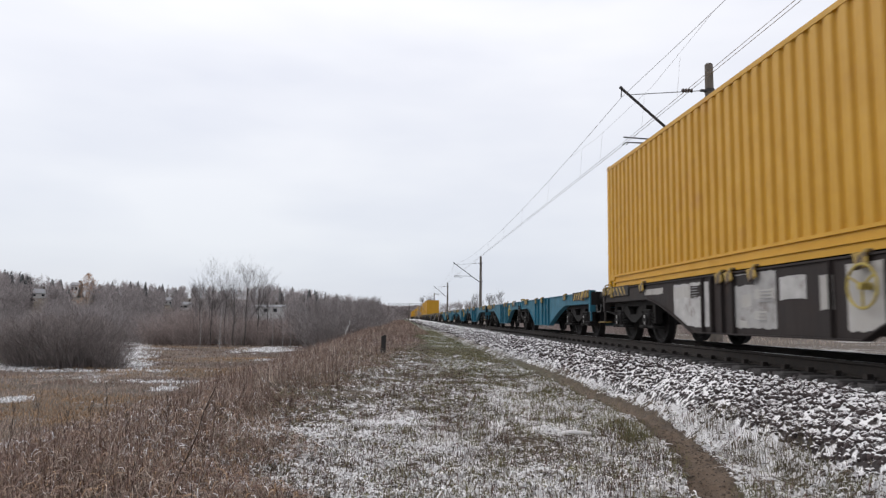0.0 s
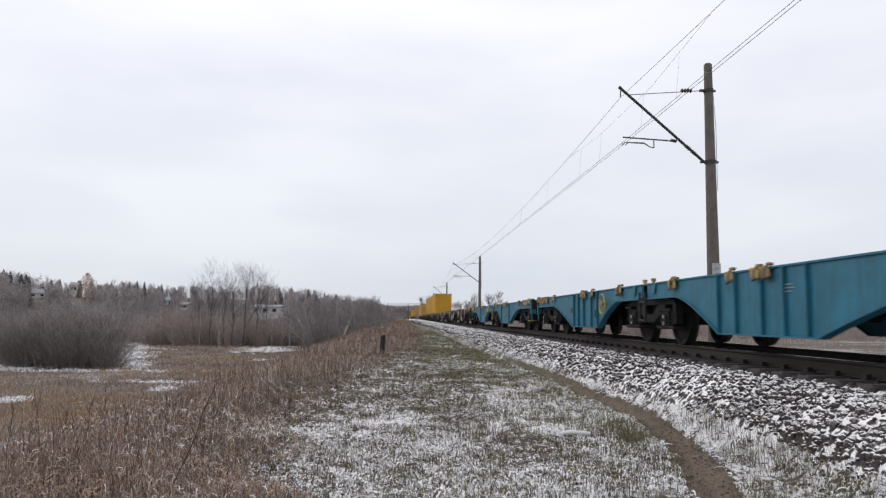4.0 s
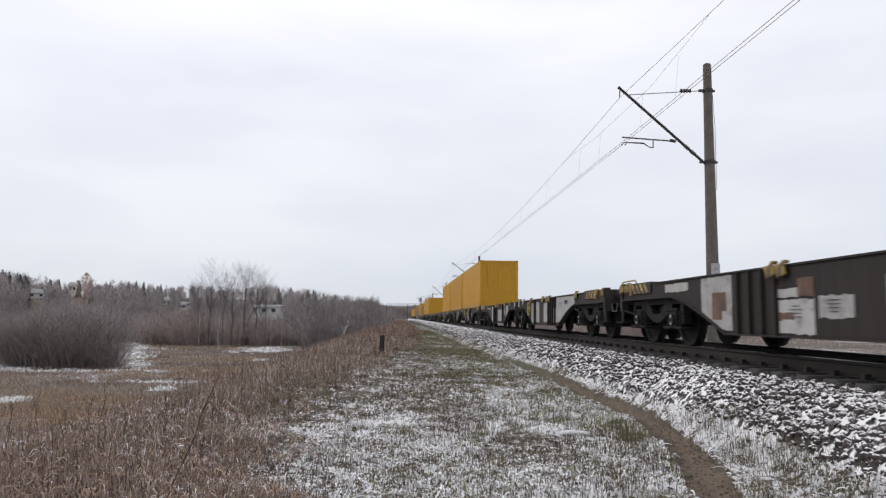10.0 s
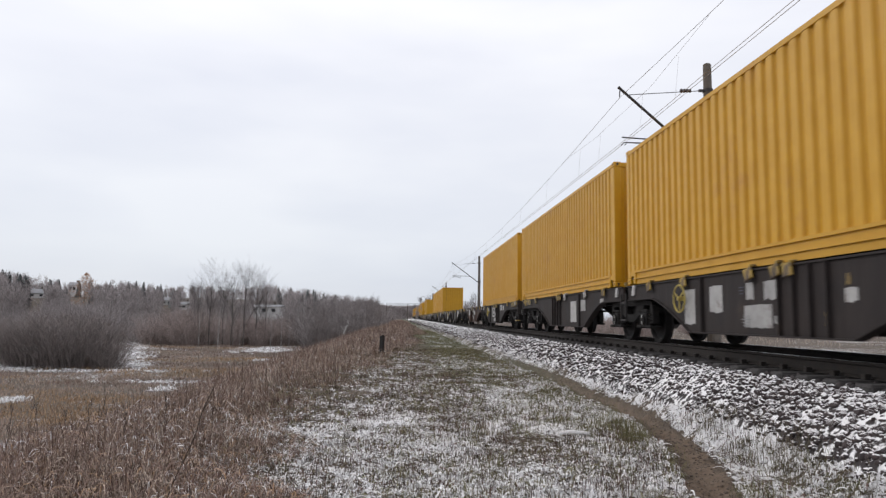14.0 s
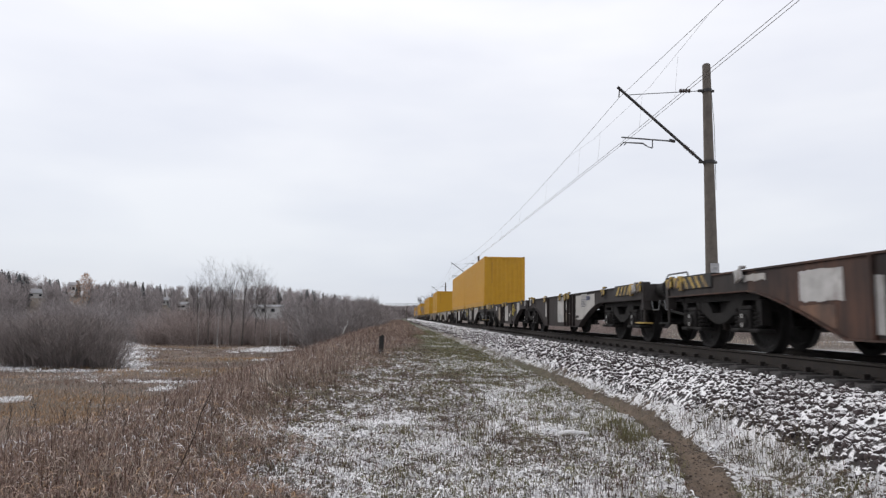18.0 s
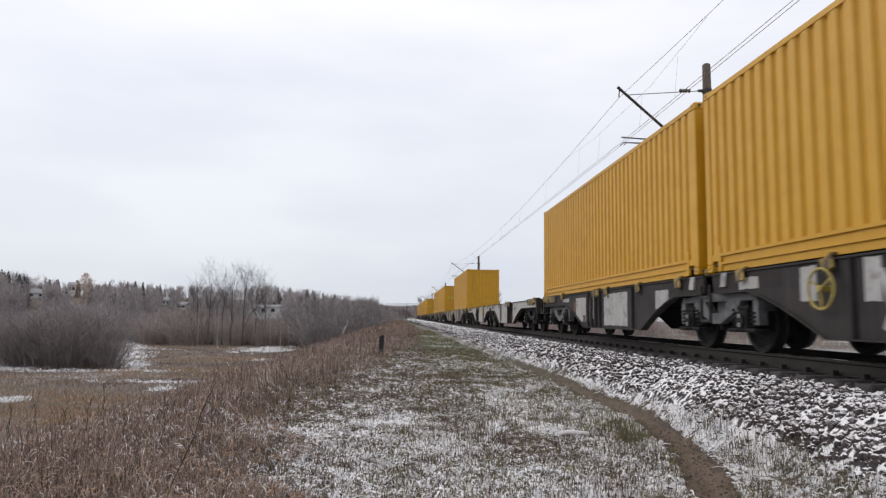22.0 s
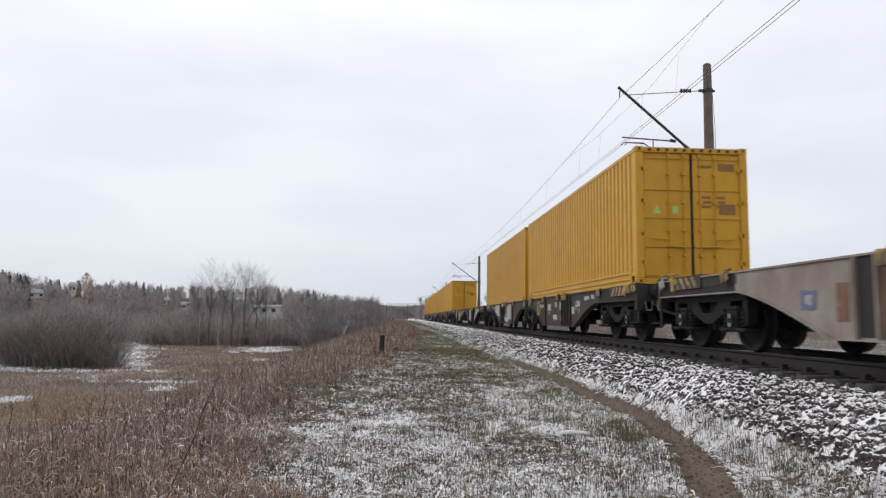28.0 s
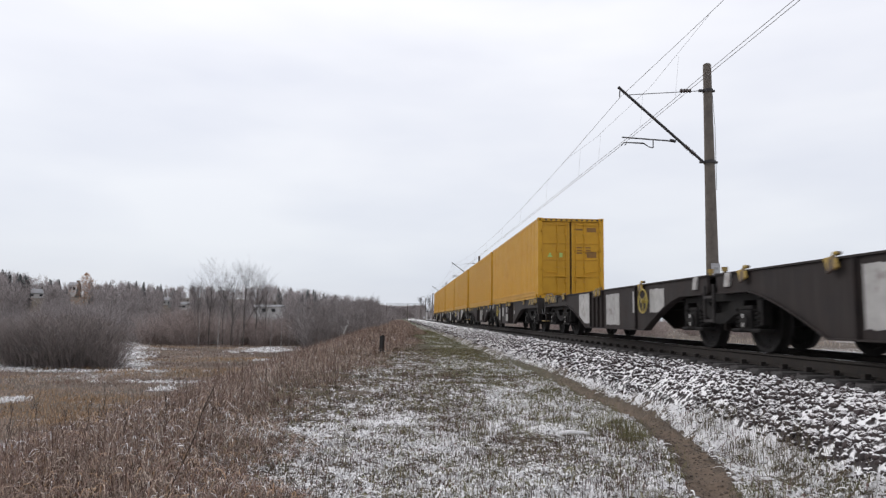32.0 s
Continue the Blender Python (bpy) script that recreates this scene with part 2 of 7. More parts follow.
def ground_z(x, y):
    """Height of the ground: the railway bank, the low meadow beside it, the wooded rise beyond."""
    x, y = np.asarray(x, float), np.asarray(y, float)
    # top of the bank, slope down to the meadow
    down = np.clip((-2.6 - x) / 11.0, 0, 1)
    z = -4.0 * (down * down * (3 - 2 * down))
    # wooded rise on the meadow's other side
    away = np.hypot(x, y)
    hill = np.clip((y - 135) / 140, 0, 1)
    side = np.clip((-x - 10) / 42, 0, 1)
    z = z + 12.0 * hill * hill * (3 - 2 * hill) * side
    # verge and base under the ballast, lower land on the other side
    z = z + np.interp(np.abs(x - TX), (1.7, 2.0, 2.42), (0.22, 0.34, 0.0))
    z = z - 0.5 * np.clip((x - 10.5) / 8, 0, 1)
    near = np.clip(1 - away / 60, 0, 1)
    z = z + waves(x, y, 1.7, 1) * 0.05 * near + waves(x, y, 0.5, 2) * 0.03 * near + waves(x, y, 0.17, 3) * 0.03 * near
    z = z + waves(x, y, 14, 4) * 0.25 * np.clip((-x - 6) / 8, 0, 1) + waves(x, y, 4, 5) * 0.10 * np.clip((-x - 3) / 5, 0, 1)
    # trodden path
    c = path_x(y)
    dip = np.clip(1 - np.abs(x - c) / 0.36, 0, 1)
    z = z - 0.05 * dip * np.interp(y, (9, 16), (1, 0))
    return z


def path_x(y):
    return np.interp(y, (-5, 3.0, 5.4, 6.3, 7.3, 8.6, 10.3, 12.5, 30, 80), (0.5, 1.72, 2.60, 2.87, 3.20, 3.51, 3.69, 3.77, 3.80, 3.80))

# ---- ground ----
def ground_material():
    m = bpy.data.materials.new("frosted_ground")
    m.use_nodes = True
    n, l = m.node_tree.nodes, m.node_tree.links
    b = n["Principled BSDF"]
    tc = n.new("ShaderNodeTexCoord")

    def nz(scale, detail=6.0, rough=0.6):
        t = n.new("ShaderNodeTexNoise")
        t.inputs["Scale"].default_value, t.inputs["Detail"].default_value, t.inputs["Roughness"].default_value = scale, detail, rough
        l.new(tc.outputs["Object"], t.inputs[0])
        return t.outputs["Fac"]

    def ramp(src, lo, hi, a=(0, 0, 0), c=(1, 1, 1)):
        r = n.new("ShaderNodeValToRGB")
        r.color_ramp.elements[0].position, r.color_ramp.elements[1].position = lo, hi
        r.color_ramp.elements[0].color, r.color_ramp.elements[1].color = (*a, 1), (*c, 1)
        l.new(src, r.inputs[0])
        return r.outputs[0]

    def mix(f, a, c):
        x = n.new("ShaderNodeMixRGB")
        for k, s in ((0, f), (1, a), (2, c)):
            if isinstance(s, tuple):
                x.inputs[k].default_value = (*s, 1)
            else:
                l.new(s, x.inputs[k])
        return x.outputs[0]

    def attr(name):
        a = n.new("ShaderNodeAttribute")
        a.attribute_name = name
        return a.outputs["Fac"]

    def math_(op, a, c):
        x = n.new("ShaderNodeMath")
        x.operation = op
        for k, s in ((0, a), (1, c)):
            if isinstance(s, float):
                x.inputs[k].default_value = s
            else:
                l.new(s, x.inputs[k])
        return x.outputs[0]

    straw = mix(ramp(nz(2.0), 0.35, 0.65), (0.105, 0.078, 0.058), (0.155, 0.115, 0.078))
    straw = mix(ramp(nz(40.0), 0.42, 0.6), straw, (0.055, 0.043, 0.033))
    green = mix(ramp(nz(25.0), 0.4, 0.6), (0.085, 0.085, 0.035), (0.05, 0.05, 0.024))
    turf = mix(attr("green"), straw, green)
    earth = mix(ramp(nz(14.0, 8.0, 0.7), 0.35, 0.68), (0.185, 0.134, 0.096), (0.115, 0.082, 0.058))
    turf = mix(attr("path"), turf, earth)
    fall = math_("ADD", math_("ADD", math_("MULTIPLY", nz(13.0, 6.0, 0.70), 0.72), math_("MULTIPLY", nz(4.6, 5.0, 0.65), 0.43)), math_("MULTIPLY", nz(0.9, 3.0, 0.5), 0.22))
    cover = math_("ADD", fall, attr("snow"))
    full = mix(ramp(cover, 0.62, 0.665), turf, mix(ramp(nz(3.0), 0.3, 0.7), (0.86, 0.85, 0.855), (0.72, 0.71, 0.72)))
    l.new(full, b.inputs["Base Color"])
    b.inputs["Roughness"].default_value = 0.9
    bp = n.new("ShaderNodeBump")
    bp.inputs["Strength"].default_value, bp.inputs["Distance"].default_value = 0.7, 0.05
    l.new(math_("ADD", math_("MULTIPLY", nz(45.0), 0.7), math_("MULTIPLY", ramp(cover, 0.60, 0.72), 0.5)), bp.inputs["Height"])
    l.new(bp.outputs[0], b.inputs["Normal"])
    return m


DRIFTS = ((-21.3, 114, 5.6, 11), (-40.5, 75, 4.5, 6), (-33, 69, 5, 1.6), (-17.6, 53, 1.2, 2.2), (-24.8, 46, 1.5, 1.6), (-14.8, 27.6, 1.6, 3.0), (-42, 142, 14, 5), (-15.5, 84, 4, 2), (-12.0, 21.0, 1.0, 2.0))


def meadow_snow(x, y):
    """Where snow lies in the meadow, 0 to 1: drifts, a strip past the big bush, thin streaks."""
    x, y = np.asarray(x, float), np.asarray(y, float)
    m = np.zeros_like(x + y)
    for cx, cy, rx, ry in DRIFTS:
        m = np.maximum(m, np.clip(1.7 - 1.35 * np.hypot((x - cx) / rx, (y - cy) / ry), 0, 1))
    strip = np.clip(1.5 - np.abs(x + 0.383 * y) / (0.027 * y), 0, 1) * np.clip((y - 66) / 8, 0, 1) * np.clip((160 - y) / 25, 0, 1)
    streak = np.clip(1.6 * waves(x * 0.16, y, 3.4, 61) - 0.95, 0, 0.45) * np.clip((135 - y) / 20, 0, 1)
    m = np.maximum(np.maximum(m, strip * 0.9), streak)
    return np.clip(m + (0.45 * waves(x, y, 1.8, 62) + 0.4 * waves(x, y, 4.5, 68)) * (m > 0), 0, 1) * (x < -8)


def snow_amount(x, y):
    """How far the ground is snowed over, -0.4 to 0.15."""
    s = -0.030 - 0.11 * np.clip((-1.0 + 0.02 * y - x) / 0.8, 0, 1) - 0.075 * (x > 10.6) + 0.06 * (x > 8.4) * (x < 10.6) + 0.14 * (x > 11) * waves(x * 0.15, y, 4.0, 35)
    s = s + np.interp(y, (8, 13), (0.08, -0.02)) * np.clip((x - path_x(y) - 0.15) / 0.2, 0, 1) * (x < 5)
    s = s - 0.07 * np.clip((x - 3.3) / 0.3, 0, 1) * np.clip((7.4 - y) / 0.8, 0, 1)
    s = s + 0.02 * (x > 0.4) * (y < 14) - 0.08 * np.clip((y - 14) / 18, 0, 1) * (x > -3) - 0.2 * (y > 150)
    s = s - 0.075 * np.clip((y - 9.5) / 5, 0, 1) * np.clip((2.0 - x) / 0.8, 0, 1)
    low = np.clip((-1.9 - x) / 1.2, 0, 1)
    s = s * (1 - low) + low * (-0.15 - 0.03 * np.clip(y / 40, 0, 1) + 0.10 * waves(x, y, 9, 31))
    s = s - 0.35 * np.clip((y - 112) / 25, 0, 1) * (x < -6)
    s = np.maximum(s, s * 0 - 0.24 + 0.19 * meadow_snow(x, y))
    s = s - 0.5 * np.clip(1.15 - np.abs(x - path_x(y)) / np.interp(y, (6, 9, 13), (0.26, 0.19, 0.11)), 0, 1) * np.clip((26 - y) / 14, 0, 1)
    return s + 0.04 * waves(x, y, 2.5, 33) + 0.045 * waves(x, y, 0.8, 34)


def build_ground():
    xs = np.unique(np.concatenate([np.arange(-3.4, 4.6, 0.055), np.arange(-14, -3.4, 0.25), np.arange(4.6, 14, 0.3), np.arange(-60, -14, 1.0), np.arange(14, 60, 2.0),
                                   -np.geomspace(60, 3000, 26), np.geomspace(60, 3000, 20)]))
    ys = np.unique(np.concatenate([np.arange(3.4, 12, 0.06), np.arange(12, 26, 0.12), np.arange(26, 60, 0.5), np.arange(60, 165, 1.5), np.arange(165, 400, 4.0), np.arange(-20, 3.4, 0.8),
                                   np.geomspace(400, 4000, 20), -np.geomspace(20, 1500, 16)]))
    gx, gy = np.meshgrid(xs, ys)
    gz = ground_z(gx, gy)
    nx, ny = len(xs), len(ys)
    verts = np.stack([gx, gy, gz], -1).reshape(-1, 3)
    i = (np.arange(ny - 1)[:, None] * nx + np.arange(nx - 1)[None, :]).ravel()
    tris = np.concatenate([np.stack([i, i + 1, i + nx + 1], 1), np.stack([i, i + nx + 1, i + nx], 1)])
    me = fast_mesh("ground", verts, tris, ground_material(), True)
    fx, fy = verts[:, 0], verts[:, 1]
    edge = np.abs(fx - path_x(fy)) + 0.09 * waves(fx, fy, 0.45, 21) + 0.07 * waves(fx, fy, 0.16, 22)
    tread = np.clip((np.interp(fy, (6, 9, 12, 16), (0.225, 0.165, 0.10, 0.05)) - edge) / 0.07, 0, 1) * np.clip((21 - fy) / 13, 0, 1)
    lush = np.clip((fx - 0.6) / 1.2, 0, 1) * np.clip((4.0 - fx) / 0.4, 0, 1) * np.clip((fy - 11) / 9, 0, 1)
    for name, val in (("path", tread), ("green", lush), ("snow", snow_amount(fx, fy))):
        me.attributes.new(name, "FLOAT", "POINT").data.foreach_set("value", val.astype(np.float32))
    tagged(new("ground", me), "frosted brown grassland with thin patchy snow", "ground", kind="structure")


build_ground()


# ---- railway track ----
def snow_top_material(name, base, other, at=(0.35, 0.75), island=0.25):
    """Stone or soil that carries snow on the sides that face up."""
    m = material(name, base, other, 30, 0.9, 0.0, 0.3, 90, island=island)
    n, l = m.node_tree.nodes, m.node_tree.links
    b = n["Principled BSDF"]
    link = b.inputs["Base Color"].links[0]
    stone = link.from_socket
    geo = n.new("ShaderNodeNewGeometry")
    sep = n.new("ShaderNodeSeparateXYZ")
    l.new(geo.outputs["Normal"], sep.inputs[0])
    tc = n.new("ShaderNodeTexCoord")
    nz = n.new("ShaderNodeTexNoise")
    nz.inputs["Scale"].default_value, nz.inputs["Detail"].default_value = 11.0, 5.0
    l.new(tc.outputs["Object"], nz.inputs[0])
    ad = n.new("ShaderNodeMath")
    ad.operation = "MULTIPLY_ADD"
    ad.inputs[1].default_value, ad.inputs[2].default_value = 2.2, -1.05
    l.new(nz.outputs["Fac"], ad.inputs[0])
    sm = n.new("ShaderNodeMath")
    l.new(sep.outputs["Z"], sm.inputs[0])
    l.new(ad.outputs[0], sm.inputs[1])
    rp = n.new("ShaderNodeValToRGB")
    rp.color_ramp.elements[0].position, rp.color_ramp.elements[1].position = at
    l.new(sm.outputs[0], rp.inputs[0])
    mx = n.new("ShaderNodeMixRGB")
    l.new(rp.outputs[0], mx.inputs[0])
    l.new(stone, mx.inputs[1])
    mx.inputs[2].default_value = (*SNOW, 1)
    l.new(mx.outputs[0], b.inputs["Base Color"])
    return m


def ballast_z(x):
    return np.interp(np.abs(x - TX), (1.0, 1.30, 1.43, 1.62, 2.06, 2.25), (0.825, 0.825, 0.80, 0.735, 0.36, 0.05))


def scatter_stones(name, xs, ys, zs, sizes, mat, flat=1.0):
    """Many small uneven stones as one mesh."""
    bm = bmesh.new()
    bmesh.ops.create_icosphere(bm, subdivisions=1, radius=1)
    base = np.array([v.co[:] for v in bm.verts])
    face = np.array([[v.index for v in f.verts] for f in bm.faces])
    bm.free()
    k = len(xs)
    jig = 1 + 0.55 * (rng.random((k, len(base), 1)) - 0.5)
    pts = base[None] * jig
    pts = pts * (sizes[:, None] * (0.7 + 0.75 * rng.random((k, 3))))[:, None, :]
    a = rng.random(k) * 6.283
    c, s = np.cos(a)[:, None], np.sin(a)[:, None]
    tilt = (rng.random(k) - 0.5) * 1.6
    ct, st = np.cos(tilt)[:, None], np.sin(tilt)[:, None]
    x, y, z = pts[..., 0], pts[..., 1], pts[..., 2]
    x, z = x * ct - z * st, x * st + z * ct
    x, y = x * c - y * s, x * s + y * c
    pts = np.stack([x + xs[:, None], y + ys[:, None], z * flat + zs[:, None]], -1)
    tris = (face[None] + (np.arange(k) * len(base))[:, None, None]).reshape(-1, 3)
    return new(name, fast_mesh(name, pts.reshape(-1, 3), tris, mat))


def build_track():
    stone = snow_top_material("snowy_ballast_stone", (0.062, 0.045, 0.044), (0.036, 0.028, 0.028), (0.67, 0.83), 0.35)
    bare = material("dark_ballast_stone", (0.050, 0.040, 0.039), (0.030, 0.026, 0.026), 30, 0.9, 0.0, 0.3, 90, island=0.4)
    bed = snow_top_material("snowy_ballast_bed", (0.046, 0.036, 0.035), (0.030, 0.025, 0.025), (0.65, 0.86), 0.0)
    dx = np.array([-2.25, -2.06, -1.92, -1.76, -1.60, -1.42, -1.0, -0.4, 0.4, 1.0, 1.42, 1.60, 1.76, 1.92, 2.06, 2.25])
    ys = np.concatenate([np.arange(-60, 90, 1.0), np.arange(90, 620, 6.0)])
    gx, gy = np.meshgrid(TX + dx, ys)
    gz = ballast_z(gx) + 0.03 * waves(gx, gy, 0.9, 8) - 0.03
    nx = len(dx)
    i = (np.arange(len(ys) - 1)[:, None] * nx + np.arange(nx - 1)[None]).ravel()
    tris = np.concatenate([np.stack([i, i + 1, i + nx + 1], 1), np.stack([i, i + nx + 1, i + nx], 1)])
    ob = bed_ob = new("ballast_bed", fast_mesh("ballast_bed", np.stack([gx, gy, gz], -1).reshape(-1, 3), tris, bed, True))
    tagged(ob, "dark crushed-stone ballast bank dusted with snow", "ballast", kind="structure")
    k = 23000
    u = rng.random(k)
    y = np.where(rng.random(k) < 0.22, -14 + 18.5 * u, 4.2 + 300 * u ** 3.0)
    x = TX - 2.20 + 0.92 * rng.random(k) ** 0.9
    keep = (x - TX + 2.20) / 0.45 + 0.5 * waves(x, y, 0.5, 15) + 0.5 * (y < 8) > 0.75 * rng.random(k)
    x, y = x[keep], y[keep]
    near = (y > 5.6) & (y < 8.4) & (x > TX - 2.02) & (rng.random(len(x)) < 0.45)
    x, y = x[~near], y[~near]
    k = len(x)
    s = (0.018 + 0.023 * rng.random(k) ** 1.5) * (1 + np.clip((y - 12) / 26, 0, 8))
    ob = scatter_stones("ballast_stones", x, y, ballast_z(x) - 0.030 + 0.020 * rng.random(k), s, stone)
    tagged(ob, "dark angular ballast stones with snow lying between them", "ballast", kind="stuff")
    shapes = []
    for j in range(8):
        bm = bmesh.new()
        bmesh.ops.create_icosphere(bm, subdivisions=1, radius=1)
        for v in bm.verts:
            v.co = Vector((v.co.x * 1.25, v.co.y, v.co.z * 0.8)) * (0.75 + 0.5 * float(rng.random()))
        me = bpy.data.meshes.new("ballast_stone")
        bm.to_mesh(me)
        bm.free()
        me.materials.append(stone)
        shapes.append(me)
    k = 300
    px, py = TX - 2.02 + 0.72 * rng.random(k), 5.6 + 2.8 * rng.random(k)
    pz, ps, pa = ballast_z(px) - 0.020 + 0.016 * rng.random(k), 0.032 + 0.022 * rng.random(k), rng.random((k, 3))
    for j in range(k):
        at = pose(px[j], py[j], pz[j], 60 * pa[j, 0] - 30, 60 * pa[j, 1] - 30, 360 * pa[j, 2]) @ Matrix.Scale(ps[j], 4)
        part("ballast_stone", shapes[j % 8], None, bed_ob, at=at)
    k = 12000
    y = np.where(rng.random(k) < 0.15, -14 + 18.5 * rng.random(k), 4.2 + 140 * rng.random(k) ** 2.5)
    x = TX - 1.34 + 1.2 * rng.random(k)
    keep = (np.abs((y - 3.0 + 0.275) % 0.55 - 0.275) > 0.16) | (x < TX - 1.42)
    x, y = x[keep], y[keep]
    k = len(x)
    ob = scatter_stones("shoulder_stones", x, y, ballast_z(x) - 0.012 + 0.025 * rng.random(k), (0.022 + 0.026 * rng.random(k)) * (1 + np.clip((y - 14) / 40, 0, 2)), bare)
    tagged(ob, "bare dark ballast stones between the sleepers", "ballast", kind="stuff")
    # lumps of snow and soil on the turf and the verge
    k = 9000
    y = 4.0 + 24 * rng.random(k) ** 2.0
    x = -1.6 + 5.9 * rng.random(k)
    keep = (np.abs(x - path_x(y)) > 0.30) & (x < 4.2) & (waves(x, y, 0.7, 91) + 0.8 * rng.random(k) + 0.7 * (x > path_x(y)) > 0.35) & (rng.random(k) < np.clip((x + 1.9) / 1.2, 0.1, 1))
    x, y = x[keep], y[keep]
    lump = snow_top_material("snowy_soil_lump", (0.085, 0.066, 0.050), (0.055, 0.045, 0.036), (0.45, 0.75), 0.3)
    ob = scatter_stones("snow_lumps", x, y, ground_z(x, y) + 0.0, 0.010 + 0.022 * rng.random(len(x)) ** 2, lump, 0.6)
    tagged(ob, "small snow-capped lumps of soil and litter on the turf", "snow", kind="stuff")
    # pebbles on the path
    k = 2600
    y = 4.2 + 12 * rng.random(k) ** 1.6
    x = path_x(y) + 0.56 * (rng.random(k) - 0.5)
    ob = scatter_stones("path_pebbles", x, y, ground_z(x, y), 0.005 + 0.011 * rng.random(k) ** 3, material("path_pebble", (0.12, 0.092, 0.07), (0.08, 0.06, 0.048), 30, 0.9, 0.0, 0.2, 80, island=0.4))
    tagged(ob, "small brown pebbles trodden into the path", "pebbles", kind="stuff")
    # rails
    prof = [(-0.075, 0.0), (0.075, 0.0), (0.075, 0.012), (0.012, 0.035), (0.010, 0.135), (0.036, 0.150), (0.037, 0.178), (0.030, 0.183), (-0.030, 0.183), (-0.037, 0.178), (-0.036, 0.150), (-0.010, 0.135), (-0.012, 0.035), (-0.075, 0.012)]
    for side in (-1, 1):
        bm = bmesh.new()
        x0, z0 = TX + side * 0.797, RZ - 0.183
        a = [bm.verts.new((x0 + u, -60, z0 + w)) for u, w in prof]
        b = [bm.verts.new((x0 + u, 620, z0 + w)) for u, w in prof]
        bm.faces.new(a), bm.faces.new(b[::-1])
        for j in range(len(prof)):
            f = bm.faces.new((a[j], b[j], b[(j + 1) % len(prof)], a[(j + 1) % len(prof)]))
            f.material_index = 1 if j == 7 else 0
        bmesh.ops.recalc_face_normals(bm, faces=bm.faces[:])
        me = bpy.data.meshes.new("rail")
        bm.to_mesh(me)
        bm.free()
        me.materials.append(RAIL_SIDE), me.materials.append(RAIL_TOP)
        tagged(new("rail", me), "rusty steel rail with a polished running surface", "rail", kind="structure")
    # sleepers with their fastenings
    bm = boxes((-1.35, 1.35, -0.13, 0.13, -0.20, 0.0), bevel=0.025)
    first = part("sleeper", bm, snow_top_material("snow_flecked_sleeper", (0.055, 0.050, 0.048), (0.034, 0.031, 0.030), (1.16, 1.24), 0.0), None)
    clip = boxes((-0.10, 0.10, -0.07, 0.07, -0.002, 0.03), (-0.16, -0.08, -0.04, 0.04, 0.0, 0.065), (0.08, 0.16, -0.04, 0.04, 0.0, 0.065), bevel=0.008)
    clip_me = bpy.data.meshes.new("rail_fastening")
    clip.to_mesh(clip_me)
    clip.free()
    clip_me.materials.append(RAIL_SIDE)
    zs = RZ - 0.186
    n = 0
    for j in range(176):
        y = -11.3 + 0.55 * j
        ob = first if j == 0 else new("sleeper", first.data)
        ob.matrix_basis = pose(TX, y, zs)
        tagged(ob, "weathered concrete sleeper half buried in snowy ballast", "sleeper", "sleepers under the track", "structure")
        if y < 40:
            for side in (-1, 1):
                part("rail_fastening", clip_me, None, ob, at=pose(side * 0.797, 0, 0))


build_track()


# ---- overhead line ----
def wire(name, pts, r, label):
    bm = bmesh.new()
    tube(bm, pts, r, 4)
    tagged(part(name, bm, COPPER, None), label, "wire")


